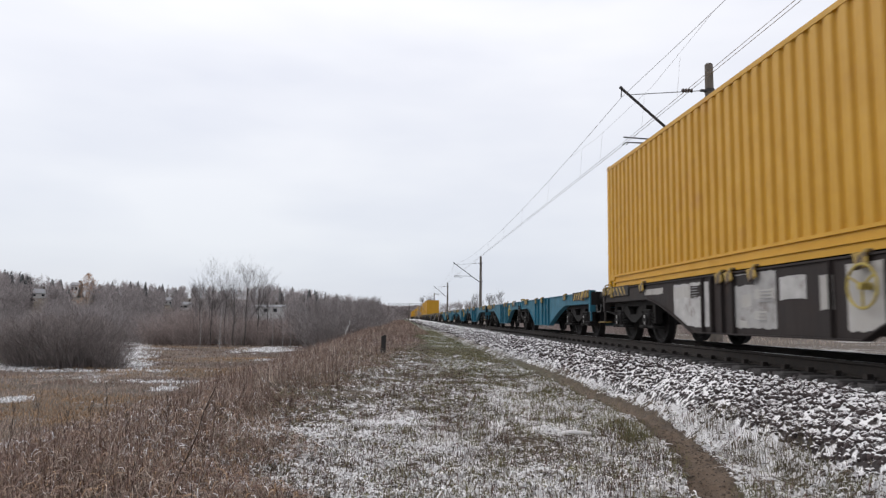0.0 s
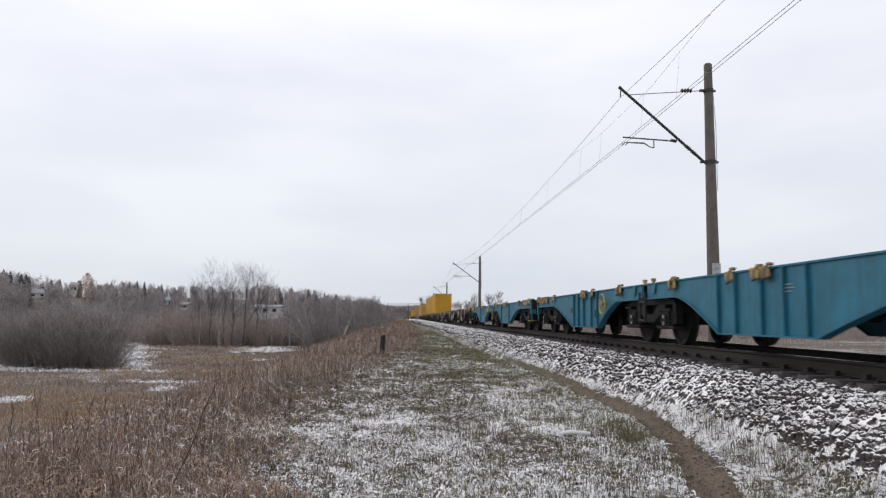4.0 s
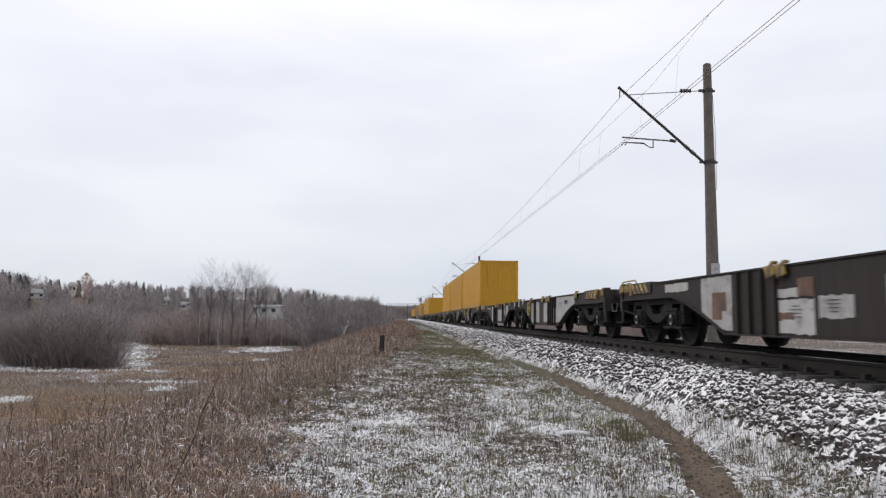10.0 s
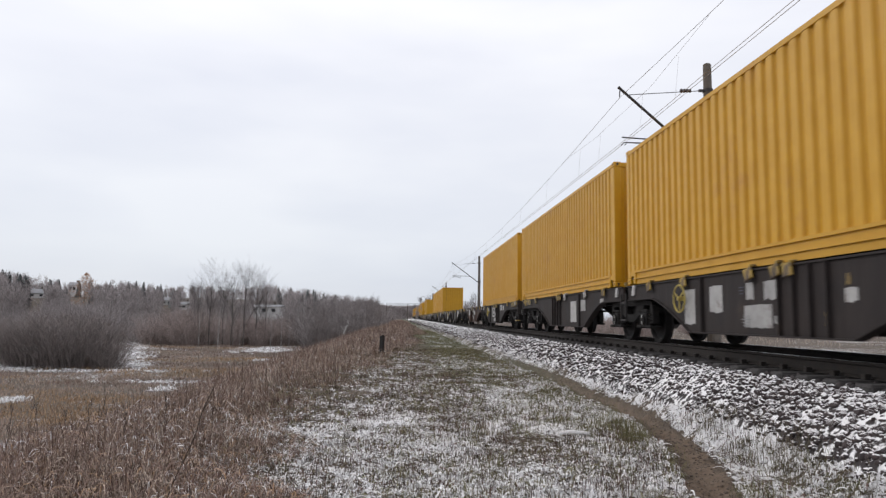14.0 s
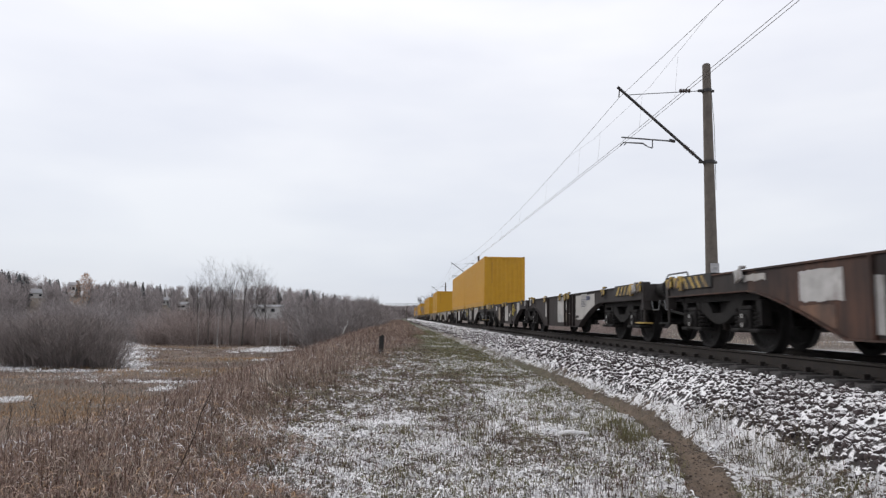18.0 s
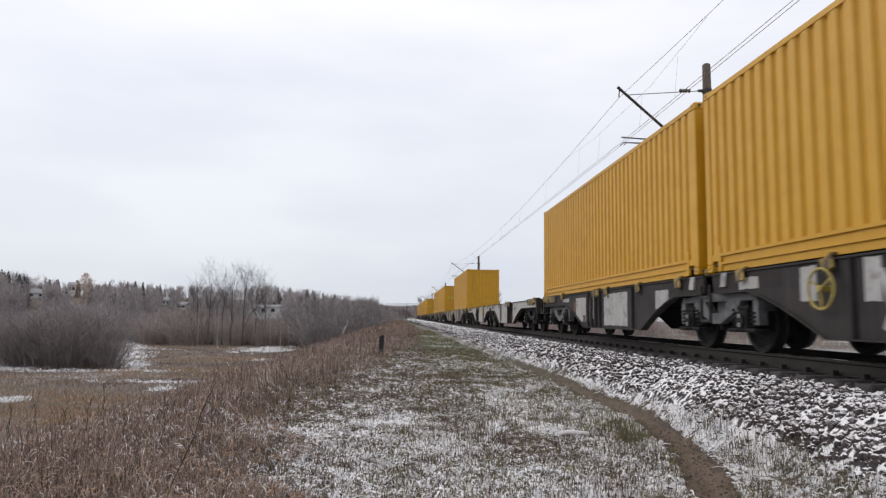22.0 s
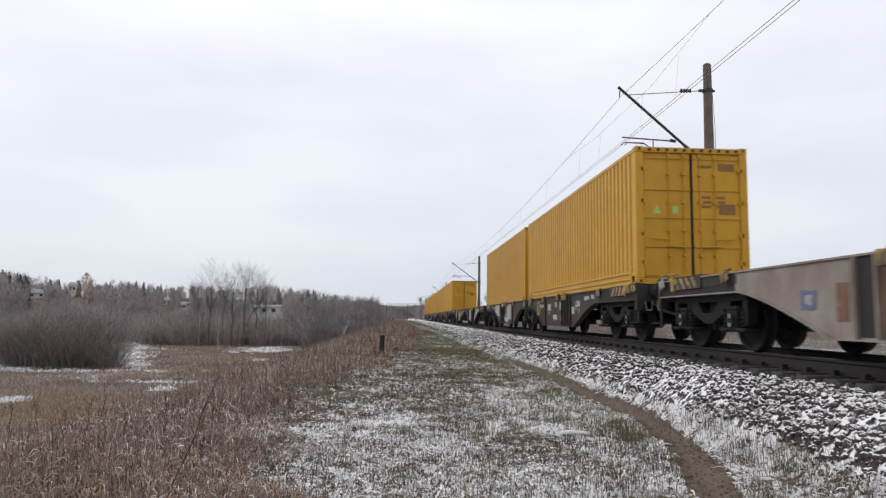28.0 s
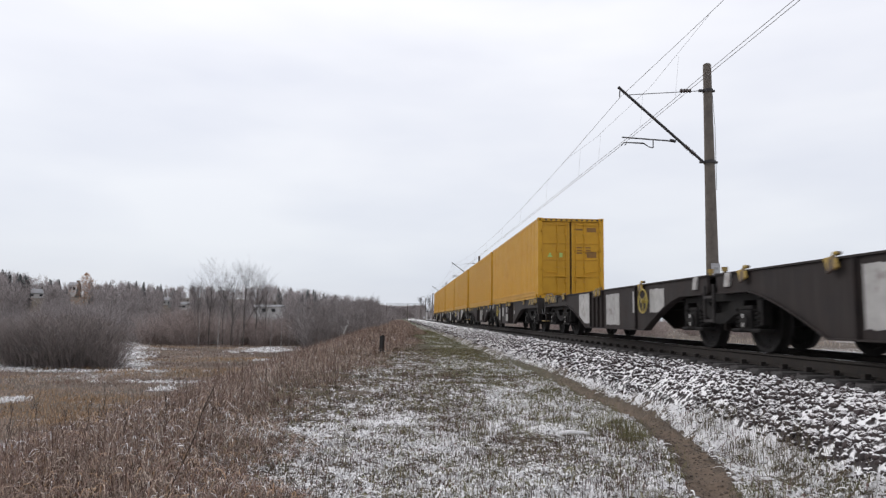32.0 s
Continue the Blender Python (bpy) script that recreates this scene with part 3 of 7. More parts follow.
def line_pole(y, plate, high, reach):
    """Tapered concrete mast with its bracket, stay, insulators and registration arm."""
    e = tagged(new("line_pole"), "tapered concrete overhead-line mast with steel bracket" + (" and white number plate" if plate else ""), "mast", "masts along the track")
    e.matrix_basis = pose(POLE_X, y, 0)
    bm = bmesh.new()
    rod(bm, (0, 0, -0.6), (0, 0, high), 0.215, 0.120, 16)
    part("pole", bm, CONC, e)
    bm = bmesh.new()
    rod(bm, (0, 0, high), (0, 0, high + 0.03), 0.11, 0.09, 16)
    part("cap", bm, CONC, e)
    hi, lo, tip, pipe = high - 0.83, high - 3.07, high - 0.85, high - 2.40
    for z, r in ((hi, 0.14), (lo, 0.165)):
        bm = bmesh.new()
        rod(bm, (0, 0, z - 0.045), (0, 0, z + 0.045), r + 0.012, sides=16)
        box(bm, -r - 0.14, -r + 0.03, -0.05, 0.05, z - 0.03, z + 0.03)
        box(bm, r - 0.02, r + 0.08, -0.03, 0.03, z - 0.03, z + 0.03)
        part("clamp", bm, GALV, e)
    bm = bmesh.new()
    rod(bm, (-0.22, 0, lo + 0.02), (-reach, 0, tip), 0.042, sides=10)
    part("bracket", bm, GALV, e)
    for f in (0.10, 0.17):
        bm = bmesh.new()
        p = Vector((-0.22, 0, lo + 0.02)).lerp(Vector((-reach, 0, tip)), f)
        d = (Vector((-reach, 0, tip)) - Vector((-0.22, 0, lo + 0.02))).normalized()
        for k in range(3):
            rod(bm, p + d * (0.06 * k), p + d * (0.06 * k + 0.025), 0.075, 0.05, 12)
        part("insulator", bm, PORCELAIN, e)
    bm = bmesh.new()
    rod(bm, (-0.2, 0, hi), (-reach + 0.24, 0, tip - 0.19), 0.012, sides=6)
    part("stay_rod", bm, GALV, e)
    bm = bmesh.new()
    for k in range(4):
        rod(bm, (-0.55 - 0.09 * k, 0, hi - 0.012 - 0.003 * k), (-0.60 - 0.09 * k, 0, hi - 0.014 - 0.003 * k), 0.07, 0.045, 12)
    part("insulator", bm, PORCELAIN, e)
    bm = bmesh.new()
    rod(bm, (-1.05, 0, pipe - 0.05), (-reach + 0.04, 0, pipe + 0.03), 0.022, sides=8)
    rod(bm, (-1.05, 0, pipe - 0.05), (-1.22, 0, pipe - 0.02), 0.05, sides=8)
    part("registration_pipe", bm, GALV, e)
    bm = bmesh.new()
    far = -reach + 1.0
    rod(bm, (far, 0, pipe), (far, 0, pipe - 0.27), 0.016, sides=6)
    tube(bm, [(far, 0, pipe - 0.27), (far - 0.13, 0, pipe - 0.25), (far - 0.30, 0, pipe - 0.15), (far - 0.80, 0.02, pipe - 0.13), (far - 0.88, 0.02, pipe - 0.21)], 0.013)
    tube(bm, [(far, 0.05, pipe - 0.27), (far - 0.13, 0.05, pipe - 0.22), (far - 0.28, 0.06, pipe - 0.11), (far - 0.88, 0.06, pipe - 0.11), (far - 0.98, 0.06, pipe - 0.21)], 0.013)
    part("registration_arm", bm, GALV, e)
    bm = bmesh.new()
    rod(bm, (-reach, 0, tip), (-reach - 0.06, 0, tip + 0.05), 0.05, sides=8)
    rod(bm, (-reach, 0, tip), (-reach - 0.02, 0, tip - 0.27), 0.018, sides=6)
    part("wire_hanger", bm, GALV, e)
    bm = bmesh.new()
    tube(bm, [(0.13, -0.02, hi), (0.19, -0.02, hi - 1.1), (0.19, -0.02, hi - 3.1)], 0.008, 4)
    part("earth_wire", bm, GALV, e)
    if plate:
        bm = bmesh.new()
        box(bm, -0.135, 0.125, -0.222, -0.200, 2.78, 3.24)
        pl = part("number_plate", bm, PLATE, e, "worn white number plate")
        part("marking", boxes((-0.07, 0.07, -0.226, -0.222, 3.05, 3.12)), INK_PALE, pl)
        part("marking", boxes((-0.05, 0.07, -0.226, -0.222, 2.88, 2.96)), INK_PALE, pl)
    return e


POLES = tuple(zip(POLE_YS, (9.42, 9.05, 9.05, 9.05, 9.05), (2.75, 3.25, 2.8, 3.2, 2.8)))
for j, (y, high, reach) in enumerate(POLES):
    line_pole(y, j == 0, high, reach)

SUPPORT_Y = (-41.2, *POLE_YS)
SUPPORT_X = (5.8, *[POLE_X - r for _, _, r in POLES])
SUPPORT_Z = (9.42, *[h for _, h, _ in POLES])


def wire_x(y):
    return float(np.interp(y, SUPPORT_Y, SUPPORT_X))


def support_z(y):
    return float(np.interp(y, SUPPORT_Y, SUPPORT_Z))


def messenger_z(y):
    u = ((y - 19.8) / 61.0) % 1.0
    return support_z(y) - 1.12 - 4 * (0.9 if y > 19.8 else 0.6) * u * (1 - u)


def contact_z(y):
    return support_z(y) - 2.60


def build_wires():
    ys = [-41.2 + k * 6.1 for k in range(52)]
    wire("messenger_wire", [(wire_x(y), y, messenger_z(y)) for y in ys], 0.008, "thin sagging messenger wire above the track")
    for k in (-0.05, 0.05):
        wire("contact_wire", [(wire_x(y) + k, y, contact_z(y)) for y in SUPPORT_Y], 0.0075, "taut copper contact wire above the track")
    for y in (19.8, 81.5, 142.5):
        wire("stitch_wire", [(wire_x(u), u, z) for u, z in ((y - 6.2, messenger_z(y - 6.2) - 0.02), (y - 2.6, messenger_z(y) - 0.58), (y + 2.6, messenger_z(y) - 0.58), (y + 6.2, messenger_z(y + 6.2) - 0.02))], 0.004, "thin stitch wire under the messenger wire")
    for base in (-41.2, 19.8, 81.5, 142.5):
        for u in (2.0, 4.5, 10, 16.5, 23, 30.5, 38, 44.5, 51, 56.5, 59):
            y = base + u
            top = messenger_z(y) if 4.6 < u < 56.4 else messenger_z(base) - (0.58 if not 2.7 < u < 58.5 else 0.50)
            wire("dropper", [(wire_x(y), y, top), (wire_x(y) - 0.05, y + 0.12, contact_z(y))], 0.003, "thin dropper wire holding the contact wire")


build_wires()

# ---- vegetation ----
def twig_mat(name, a, b, island=0.35):
    return material(name, a, b, 3.0, 0.9, 0.0, 0, 10, island=island)


TALL = twig_mat("withered_tall_grass", (0.42, 0.325, 0.262), (0.30, 0.222, 0.176), 0.55)
STRAW = twig_mat("pale_straw", (0.48, 0.40, 0.335), (0.36, 0.295, 0.245), 0.45)
OLIVE = twig_mat("frosted_olive_grass", (0.165, 0.138, 0.09), (0.11, 0.09, 0.062), 0.45)
GREEN = twig_mat("late_green_grass", (0.195, 0.185, 0.088), (0.145, 0.13, 0.066), 0.4)
FROST = twig_mat("snow_laden_blades", (0.86, 0.85, 0.855), (0.74, 0.735, 0.74), 0.12)
STALK = twig_mat("reddish_dead_stalks", (0.15, 0.092, 0.075), (0.10, 0.062, 0.052), 0.4)
WEED = twig_mat("dark_dead_weed", (0.052, 0.038, 0.031), (0.08, 0.055, 0.042), 0.4)
ORANGE = twig_mat("orange_brown_sedge", (0.40, 0.262, 0.150), (0.30, 0.190, 0.110), 0.4)
RUSSET = twig_mat("dull_russet_grass", (0.25, 0.165, 0.132), (0.175, 0.118, 0.098), 0.4)
ASPEN = twig_mat("dark_aspen_twigs", (0.135, 0.120, 0.116), (0.10, 0.09, 0.087), 0.35)
# next three twig colours are lightened to carry the haze of distance
TWIG_GREY = twig_mat("hazed_grey_twigs", (0.355, 0.318, 0.312), (0.265, 0.238, 0.234), 0.45)
TWIG_RED = twig_mat("hazed_reddish_twigs", (0.365, 0.298, 0.275), (0.275, 0.228, 0.212), 0.45)
TWIG_HAZED = twig_mat("hazed_pale_twigs", (0.43, 0.38, 0.375), (0.33, 0.295, 0.29), 0.35)
BARK = material("grey_bark", (0.13, 0.118, 0.108), (0.08, 0.072, 0.066), 8, 0.9, 0.0, 0.4, 30)
BIRCH = material("white_birch_bark", (0.50, 0.49, 0.47), (0.30, 0.29, 0.28), 6, 0.85, 0.0, 0.2, 30)
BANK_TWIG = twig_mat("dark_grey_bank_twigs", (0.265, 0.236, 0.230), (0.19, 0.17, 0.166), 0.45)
# needle colour raised towards grey for haze
NEEDLE = twig_mat("hazed_conifer_needles", (0.145, 0.152, 0.150), (0.105, 0.112, 0.112), 0.4)
RUST_LEAF = twig_mat("rust_orange_leaves", (0.43, 0.25, 0.145), (0.36, 0.215, 0.135), 0.3)


def blade_arrays(x, y, z, h, w, bend, r, lean=None):
    """Curved tapering blades: corners and triangles."""
    k = len(x)
    a = r.random(k) * 6.283 if lean is None else lean + r.normal(0, 0.9, k)
    face = r.random(k) * 6.283
    dx, dy = np.cos(a) * bend * h, np.sin(a) * bend * h
    wx, wy = np.cos(face) * w / 2, np.sin(face) * w / 2
    p = np.empty((k, 5, 3))
    p[:, 0] = np.stack([x - wx, y - wy, z - 0.02], 1)
    p[:, 1] = np.stack([x + wx, y + wy, z - 0.02], 1)
    mx, my, mz = x + dx * 0.3, y + dy * 0.3, z + h * 0.58
    p[:, 2] = np.stack([mx - wx * 0.75, my - wy * 0.75, mz], 1)
    p[:, 3] = np.stack([mx + wx * 0.75, my + wy * 0.75, mz], 1)
    p[:, 4] = np.stack([x + dx, y + dy, z + h * np.clip(1 - bend * bend * 0.45, 0.2, 1)], 1)
    t = np.array([[0, 1, 3], [0, 3, 2], [2, 3, 4]])
    return p.reshape(-1, 3), (t[None] + (np.arange(k) * 5)[:, None, None]).reshape(-1, 3)


def curl_arrays(x, y, z, length, h, w, r):
    """Short arched strips that lie over the ground: corners and triangles."""
    k = len(x)
    a = r.random(k) * 6.283
    c, s = np.cos(a), np.sin(a)
    turn = r.normal(0, 0.45, k)
    p = np.empty((k, 4, 2, 3))
    for j, (u, wide) in enumerate(((0.0, 0.35), (0.33, 1.0), (0.68, 0.9), (1.0, 0.25))):
        along, across = u * length, turn * u * u * length
        up = z + h * 4 * u * (1 - u) - 0.004 * u
        for q, sign in enumerate((-0.5, 0.5)):
            side = across + sign * w * wide
            p[:, j, q] = np.stack([x + c * along - s * side, y + s * along + c * side, up - 0.3 * w * sign * np.sign(turn)], 1)
    t = np.array([[0, 2, 3], [0, 3, 1], [2, 4, 5], [2, 5, 3], [4, 6, 7], [4, 7, 5]])
    return p.reshape(-1, 3), (t[None] + (np.arange(k) * 8)[:, None, None]).reshape(-1, 3)


def grass(name, x, y, h, w, bend, mat, label, r, lean=None):
    v, t = blade_arrays(x, y, ground_z(x, y), h, w, bend, r, lean)
    tagged(new(name, fast_mesh(name, v, t, mat)), label, "grass", kind="stuff")


def by_depth(r, k, near, far, power=2.0):
    return near + (far - near) * r.random(k) ** power


def build_grass():
    r = np.random.default_rng(11)
    # tall withered grass on the bank's shoulder and slope
    k = 135000
    y = by_depth(r, k, 3.2, 75, 1.9)
    left = np.maximum(np.minimum(-2.2, -0.75 * y - 1.0), -15)
    edge = np.interp(y, (3, 6, 11, 16, 23, 40, 75), (-0.9, -1.0, -1.7, -1.3, -0.2, 1.0, 1.4)) + 0.6 * waves(y, y * 0, 1.3, 41)
    x = edge + (left - edge) * r.random(k) ** 1.2
    keep = waves(x, y, 0.9, 42) + 0.9 * waves(x, y, 0.35, 43) > -0.62
    x, y, edge = x[keep], y[keep], edge[keep]
    k = len(x)
    far = 1 + np.clip((y - 6) / 22, 0, 2.2)
    fade = np.clip((edge - x) / 1.0, 0.22, 1)
    h = (0.20 + 0.40 * r.random(k) ** 1.4) * (0.8 + 0.4 * waves(x, y, 2.2, 44)) * fade
    pick = r.random(k)
    stem = pick > 0.90
    pale = (pick < 0.34) & (waves(x, y, 1.1, 47) + waves(x, y, 0.4, 48) > -0.5)
    for sel, mat, label, bend, wide in ((~pale & ~stem & (waves(x, y, 1.4, 40) + 0.6 * r.random(k) < 0.30), TALL, "tall withered brown grass on the railway bank", 1.3, 0.9), (~pale & ~stem & (waves(x, y, 1.4, 40) + 0.6 * r.random(k) >= 0.0), RUSSET, "dull russet grass on the railway bank", 1.1, 0.95), (pale, STRAW, "pale curled straw on the railway bank", 1.9, 1.25), (stem, STALK, "thin reddish upright stalks in the tall grass", 0.25, 1.0)):
        n = sel.sum()
        grass("tall_grass", x[sel], y[sel], h[sel] * (1.5 if mat is STALK else 1.0), (0.0032 + 0.004 * r.random(n)) * far[sel] * wide, 0.08 + bend * r.random(n) ** 1.2, mat, label, r, 5 * waves(x[sel], y[sel], 0.9, 49))
    # curled leaves hanging in the tall grass, some with snow on them
    k = 74000
    y = by_depth(r, k, 3.3, 42, 2.2)
    left = np.maximum(np.minimum(-2.2, -0.72 * y - 0.6), -10)
    edge = np.interp(y, (3, 6, 11, 16, 23, 40, 75), (-0.7, -0.8, -1.5, -1.1, 0.0, 1.0, 1.4)) + 0.6 * waves(y, y * 0, 1.3, 41)
    x = edge + (left - edge) * r.random(k) ** 1.25
    keep = r.random(k) < np.clip(0.85 - (y - 6) / 9, 0.10, 0.85)
    x, y, edge = x[keep], y[keep], edge[keep]
    k = len(x)
    up = ground_z(x, y) + np.clip((edge - x) / 0.8, 0.15, 1) * 0.34 * r.random(k) ** 0.9
    far = 1 + np.clip((y - 6) / 16, 0, 2.5)
    pick = r.random(k) + 0.12 * waves(x, y, 0.7, 63) + 0.05 * np.clip((y - 6) / 3, 0, 1)
    for lo, hi, mat, label in ((-1, 0.30, RUSSET, "curled russet leaves tangled in the tall grass"), (0.30, 0.50, TALL, "curled withered leaves tangled in the tall grass"), (0.50, 0.68, STALK, "dark dead leaves tangled in the tall grass"),
                               (0.68, 0.83, ORANGE, "orange-brown blades tangled in the tall grass"), (0.83, 0.91, STRAW, "pale curled straw tangled in the tall grass"), (0.92, 2, FROST, "snow-dusted curled leaves in the tall grass")):
        sel = (pick >= lo) & (pick < hi)
        n = sel.sum()
        v, t = curl_arrays(x[sel], y[sel], up[sel], (0.05 + 0.10 * r.random(n)) * far[sel] ** 0.6, 0.02 + 0.05 * r.random(n), (0.004 + 0.004 * r.random(n)) * far[sel] ** 0.8 * (0.8 if mat is FROST else 1.0), r)
        tagged(new("curled_leaves", fast_mesh("curled_leaves", v, t, mat)), label, "grass", kind="stuff")
    # coarse growth farther along the bank
    k = 15000
    y = by_depth(r, k, 62, 330, 1.5)
    x = -5.5 + 8.0 * r.random(k)
    keep = waves(x, y * 0.3, 1.6, 64) + 0.5 * r.random(k) > -0.15
    x, y = x[keep], y[keep]
    k = len(x)
    red = r.random(k) < 0.5
    for sel, mat, label in ((red, RUSSET, "coarse russet growth along the far bank"), (~red, TALL, "coarse withered growth along the far bank")):
        n = sel.sum()
        grass("bank_growth", x[sel], y[sel], (0.25 + 0.55 * r.random(n) ** 1.5) * (0.45 + 0.55 * (x[sel] < 1.0)), 0.012 * (1 + y[sel] / 25), 0.2 + 0.8 * r.random(n), mat, label, r)
    # short frosted turf between the tall grass and the path
    k = 105000
    y = by_depth(r, k, 3.6, 85, 2.3)
    x = -2.9 + 6.6 * r.random(k)
    off = np.abs(x - path_x(y)) > np.where(y < 10, 0.23, 0.05) + 0.1 * r.random(k)
    clump = waves(x, y, 0.5, 51) + 0.8 * waves(x, y, 0.2, 52) + 0.55 * r.random(k) > 0.18
    keep = off & clump & (r.random(k) < np.interp(y, (8, 14, 30), (1, 0.5, 0.75))) & (x < 3.55 + 0.35 * r.random(k)) & ((x < path_x(y)) | (r.random(k) < 0.28))
    x, y = x[keep], y[keep]
    k = len(x)
    h = (0.025 + 0.13 * r.random(k) ** 2.6) * (1 + 0.6 * waves(x, y, 1.1, 53))
    lush = np.clip((x - 0.8) / 1.3, 0, 1) * np.clip((y - 6.0) / 7, 0, 1) + 0.20 > r.random(k) * 1.05
    brown = (r.random(k) < 0.5) & ~lush
    far = 1 + np.clip((y - 6) / 11, 0, 4)
    for sel, mat, label in ((lush, GREEN, "short green-brown turf beside the path"), (~lush & ~brown, OLIVE, "short olive-brown turf showing through thin snow"), (brown, STALK, "dark brown litter and stalks in the thin snow")):
        grass("short_grass", x[sel], y[sel], h[sel], (0.0034 + 0.0036 * r.random(sel.sum())) * far[sel], 0.4 + 1.1 * r.random(sel.sum()), mat, label, r)
    # flattened litter between the snow patches
    k = 46000
    y = by_depth(r, k, 3.7, 34, 2.0)
    x = -2.4 + 6.3 * r.random(k)
    keep = (np.abs(x - path_x(y)) > (0.18 + 0.08 * r.random(k)) * np.interp(y, (8, 13), (1, 0.3))) & (waves(x, y, 0.55, 65) + 0.8 * waves(x, y, 0.22, 66) + 0.5 * r.random(k) > 0.15) & (x < 4.1)
    x, y = x[keep], y[keep]
    far = 1 + np.clip((y - 7) / 11, 0, 2)
    pick = r.random(len(x)) + 0.25 * waves(x, y, 1.2, 67) - 0.12 * np.clip((y - 10) / 8, 0, 1)
    for lo, hi, mat, label in ((-2, 0.30, GREEN, "flattened green grass in the thin snow"), (0.30, 0.55, OLIVE, "flattened olive grass in the thin snow"), (0.55, 0.78, STALK, "flattened brown litter in the thin snow"), (0.78, 3, WEED, "dark rotting leaves in the thin snow")):
        sel = (pick >= lo) & (pick < hi)
        n = sel.sum()
        v, t = curl_arrays(x[sel], y[sel], ground_z(x[sel], y[sel]) + 0.012, (0.04 + 0.09 * r.random(n)) * far[sel] ** 0.5, 0.012 + 0.045 * r.random(n) ** 1.4, (0.006 + 0.007 * r.random(n)) * far[sel] ** 0.6, r)
        tagged(new("grass_litter", fast_mesh("grass_litter", v, t, mat)), label, "grass", kind="stuff")
    # curled blades that carry the snow
    k = 92000
    y = by_depth(r, k, 3.7, 30, 1.9)
    x = -2.6 + 7.0 * r.random(k)
    patch = waves(x, y, 0.8, 54) + 0.8 * waves(x, y, 0.28, 55) + 0.6 * np.clip(x - path_x(y), 0, 1) * np.interp(y, (8, 12), (1, 0))
    keep = (np.abs(x - path_x(y)) > (0.18 + 0.1 * r.random(k)) * np.interp(y, (8, 13), (1, 0.4))) & (patch + 0.5 * waves(x, y, 1.9, 56) > -0.42 + 0.6 * r.random(k)) & (x < 4.35) & (r.random(k) < np.clip((x + 2.4) / 1.6, 0.06, 1)) & (r.random(k) > np.maximum(np.clip((y - 12) / 16, 0, 0.9), np.clip((y - 9) / 4, 0, 0.75) * (x < 1.6)) * (x < path_x(y)))
    x, y = x[keep], y[keep]
    k = len(x)
    far = 1 + np.clip((y - 7) / 11, 0, 2)
    v, t = curl_arrays(x, y, ground_z(x, y) + 0.004, (0.035 + 0.065 * r.random(k)) * far ** 0.5, 0.012 + 0.035 * r.random(k) ** 1.5, (0.009 + 0.012 * r.random(k)) * far ** 0.6, r)
    tagged(new("snow_laden_grass", fast_mesh("snow_laden_grass", v, t, FROST)), "curled grass blades laden with fresh snow", "grass", kind="stuff")
    # tufts of stems standing out of the snow
    for n, x0, x1, y0, y1, rad, hh, mat, label, each in (
            (180, -2.2, 3.3, 4.0, 18, 0.08, 0.18, STALK, "thin brown stems standing out of the snow", 20), (200, -1.8, 3.2, 4.0, 18, 0.06, 0.12, OLIVE, "olive grass tufts in the thin snow", 26),
            (230, 0.0, 3.3, 4.5, 16, 0.07, 0.12, GREEN, "green grass tufts in the thin snow", 26), (210, -1.5, 3.2, 4.0, 13, 0.06, 0.10, WEED, "dark dead leaf clumps in the thin snow", 18),
            (44, 3.75, 4.45, 6.6, 9.0, 0.09, 0.17, OLIVE, "withered olive tufts at the foot of the ballast", 60), (14, 3.5, 4.3, 5.0, 20, 0.08, 0.17, STALK, "brown stems at the foot of the ballast", 26),
            (34, 3.6, 4.4, 4.8, 7.2, 0.08, 0.11, OLIVE, "low olive grass at the ballast's foot", 44), (14, 3.7, 4.2, 4.8, 7.0, 0.07, 0.10, GREEN, "low green grass at the ballast's foot", 40),
            (12, 2.75, 3.25, 8.2, 10.4, 0.09, 0.24, GREEN, "taller green grass clump beside the path", 46), (60, 0.6, 3.0, 5.2, 9.5, 0.10, 0.14, WEED, "dark tangled dead weeds in the thin snow", 24), (46, -0.6, 2.8, 4.2, 7.0, 0.07, 0.08, GREEN, "low green tussocks in the thin snow", 30),
            (30, 2.6, 4.0, 4.4, 7.5, 0.08, 0.12, GREEN, "green tufts on the snowy verge", 30), (150, 2.2, 3.5, 7.5, 30, 0.09, 0.11, GREEN, "green grass along the path", 26)):
        cx, cy = x0 + (x1 - x0) * r.random(n), by_depth(r, n, y0, y1, 1.5)
        if x0 >= 2.2:
            cx = np.where(np.abs(cx - path_x(cy)) < 0.28, path_x(cy) + 0.3 * np.sign(cx - path_x(cy) + 0.01), cx)
        else:
            away = np.abs(cx - path_x(cy)) > 0.3
            cx, cy = cx[away], cy[away]
        size = 0.6 + 0.7 * r.random(len(cx))
        x = (cx[:, None] + rad * size[:, None] * r.normal(size=(len(cx), each))).ravel()
        y = (cy[:, None] + rad * size[:, None] * r.normal(size=(len(cx), each))).ravel()
        h = (hh * size[:, None] * (0.35 + 0.8 * r.random((len(cx), each)))).ravel()
        grass("grass_tufts", x, y, h, (0.003 + 0.0035 * r.random(len(x))) * (1 + np.clip((y - 7) / 12, 0, 2)), 0.1 + 0.9 * r.random(len(x)) ** 1.5, mat, label, r)
    # the same cover goes on behind the tripod
    k = 26000
    x, y = -4.0 + 7.6 * r.random(k), -12 + 15.4 * r.random(k)
    keep = (np.abs(x - path_x(y)) > 0.3) & (np.hypot(x, y) > 0.9)
    x, y = x[keep], y[keep]
    k = len(x)
    tall = x < -1.0 + 0.5 * waves(y, y * 0, 1.3, 41)
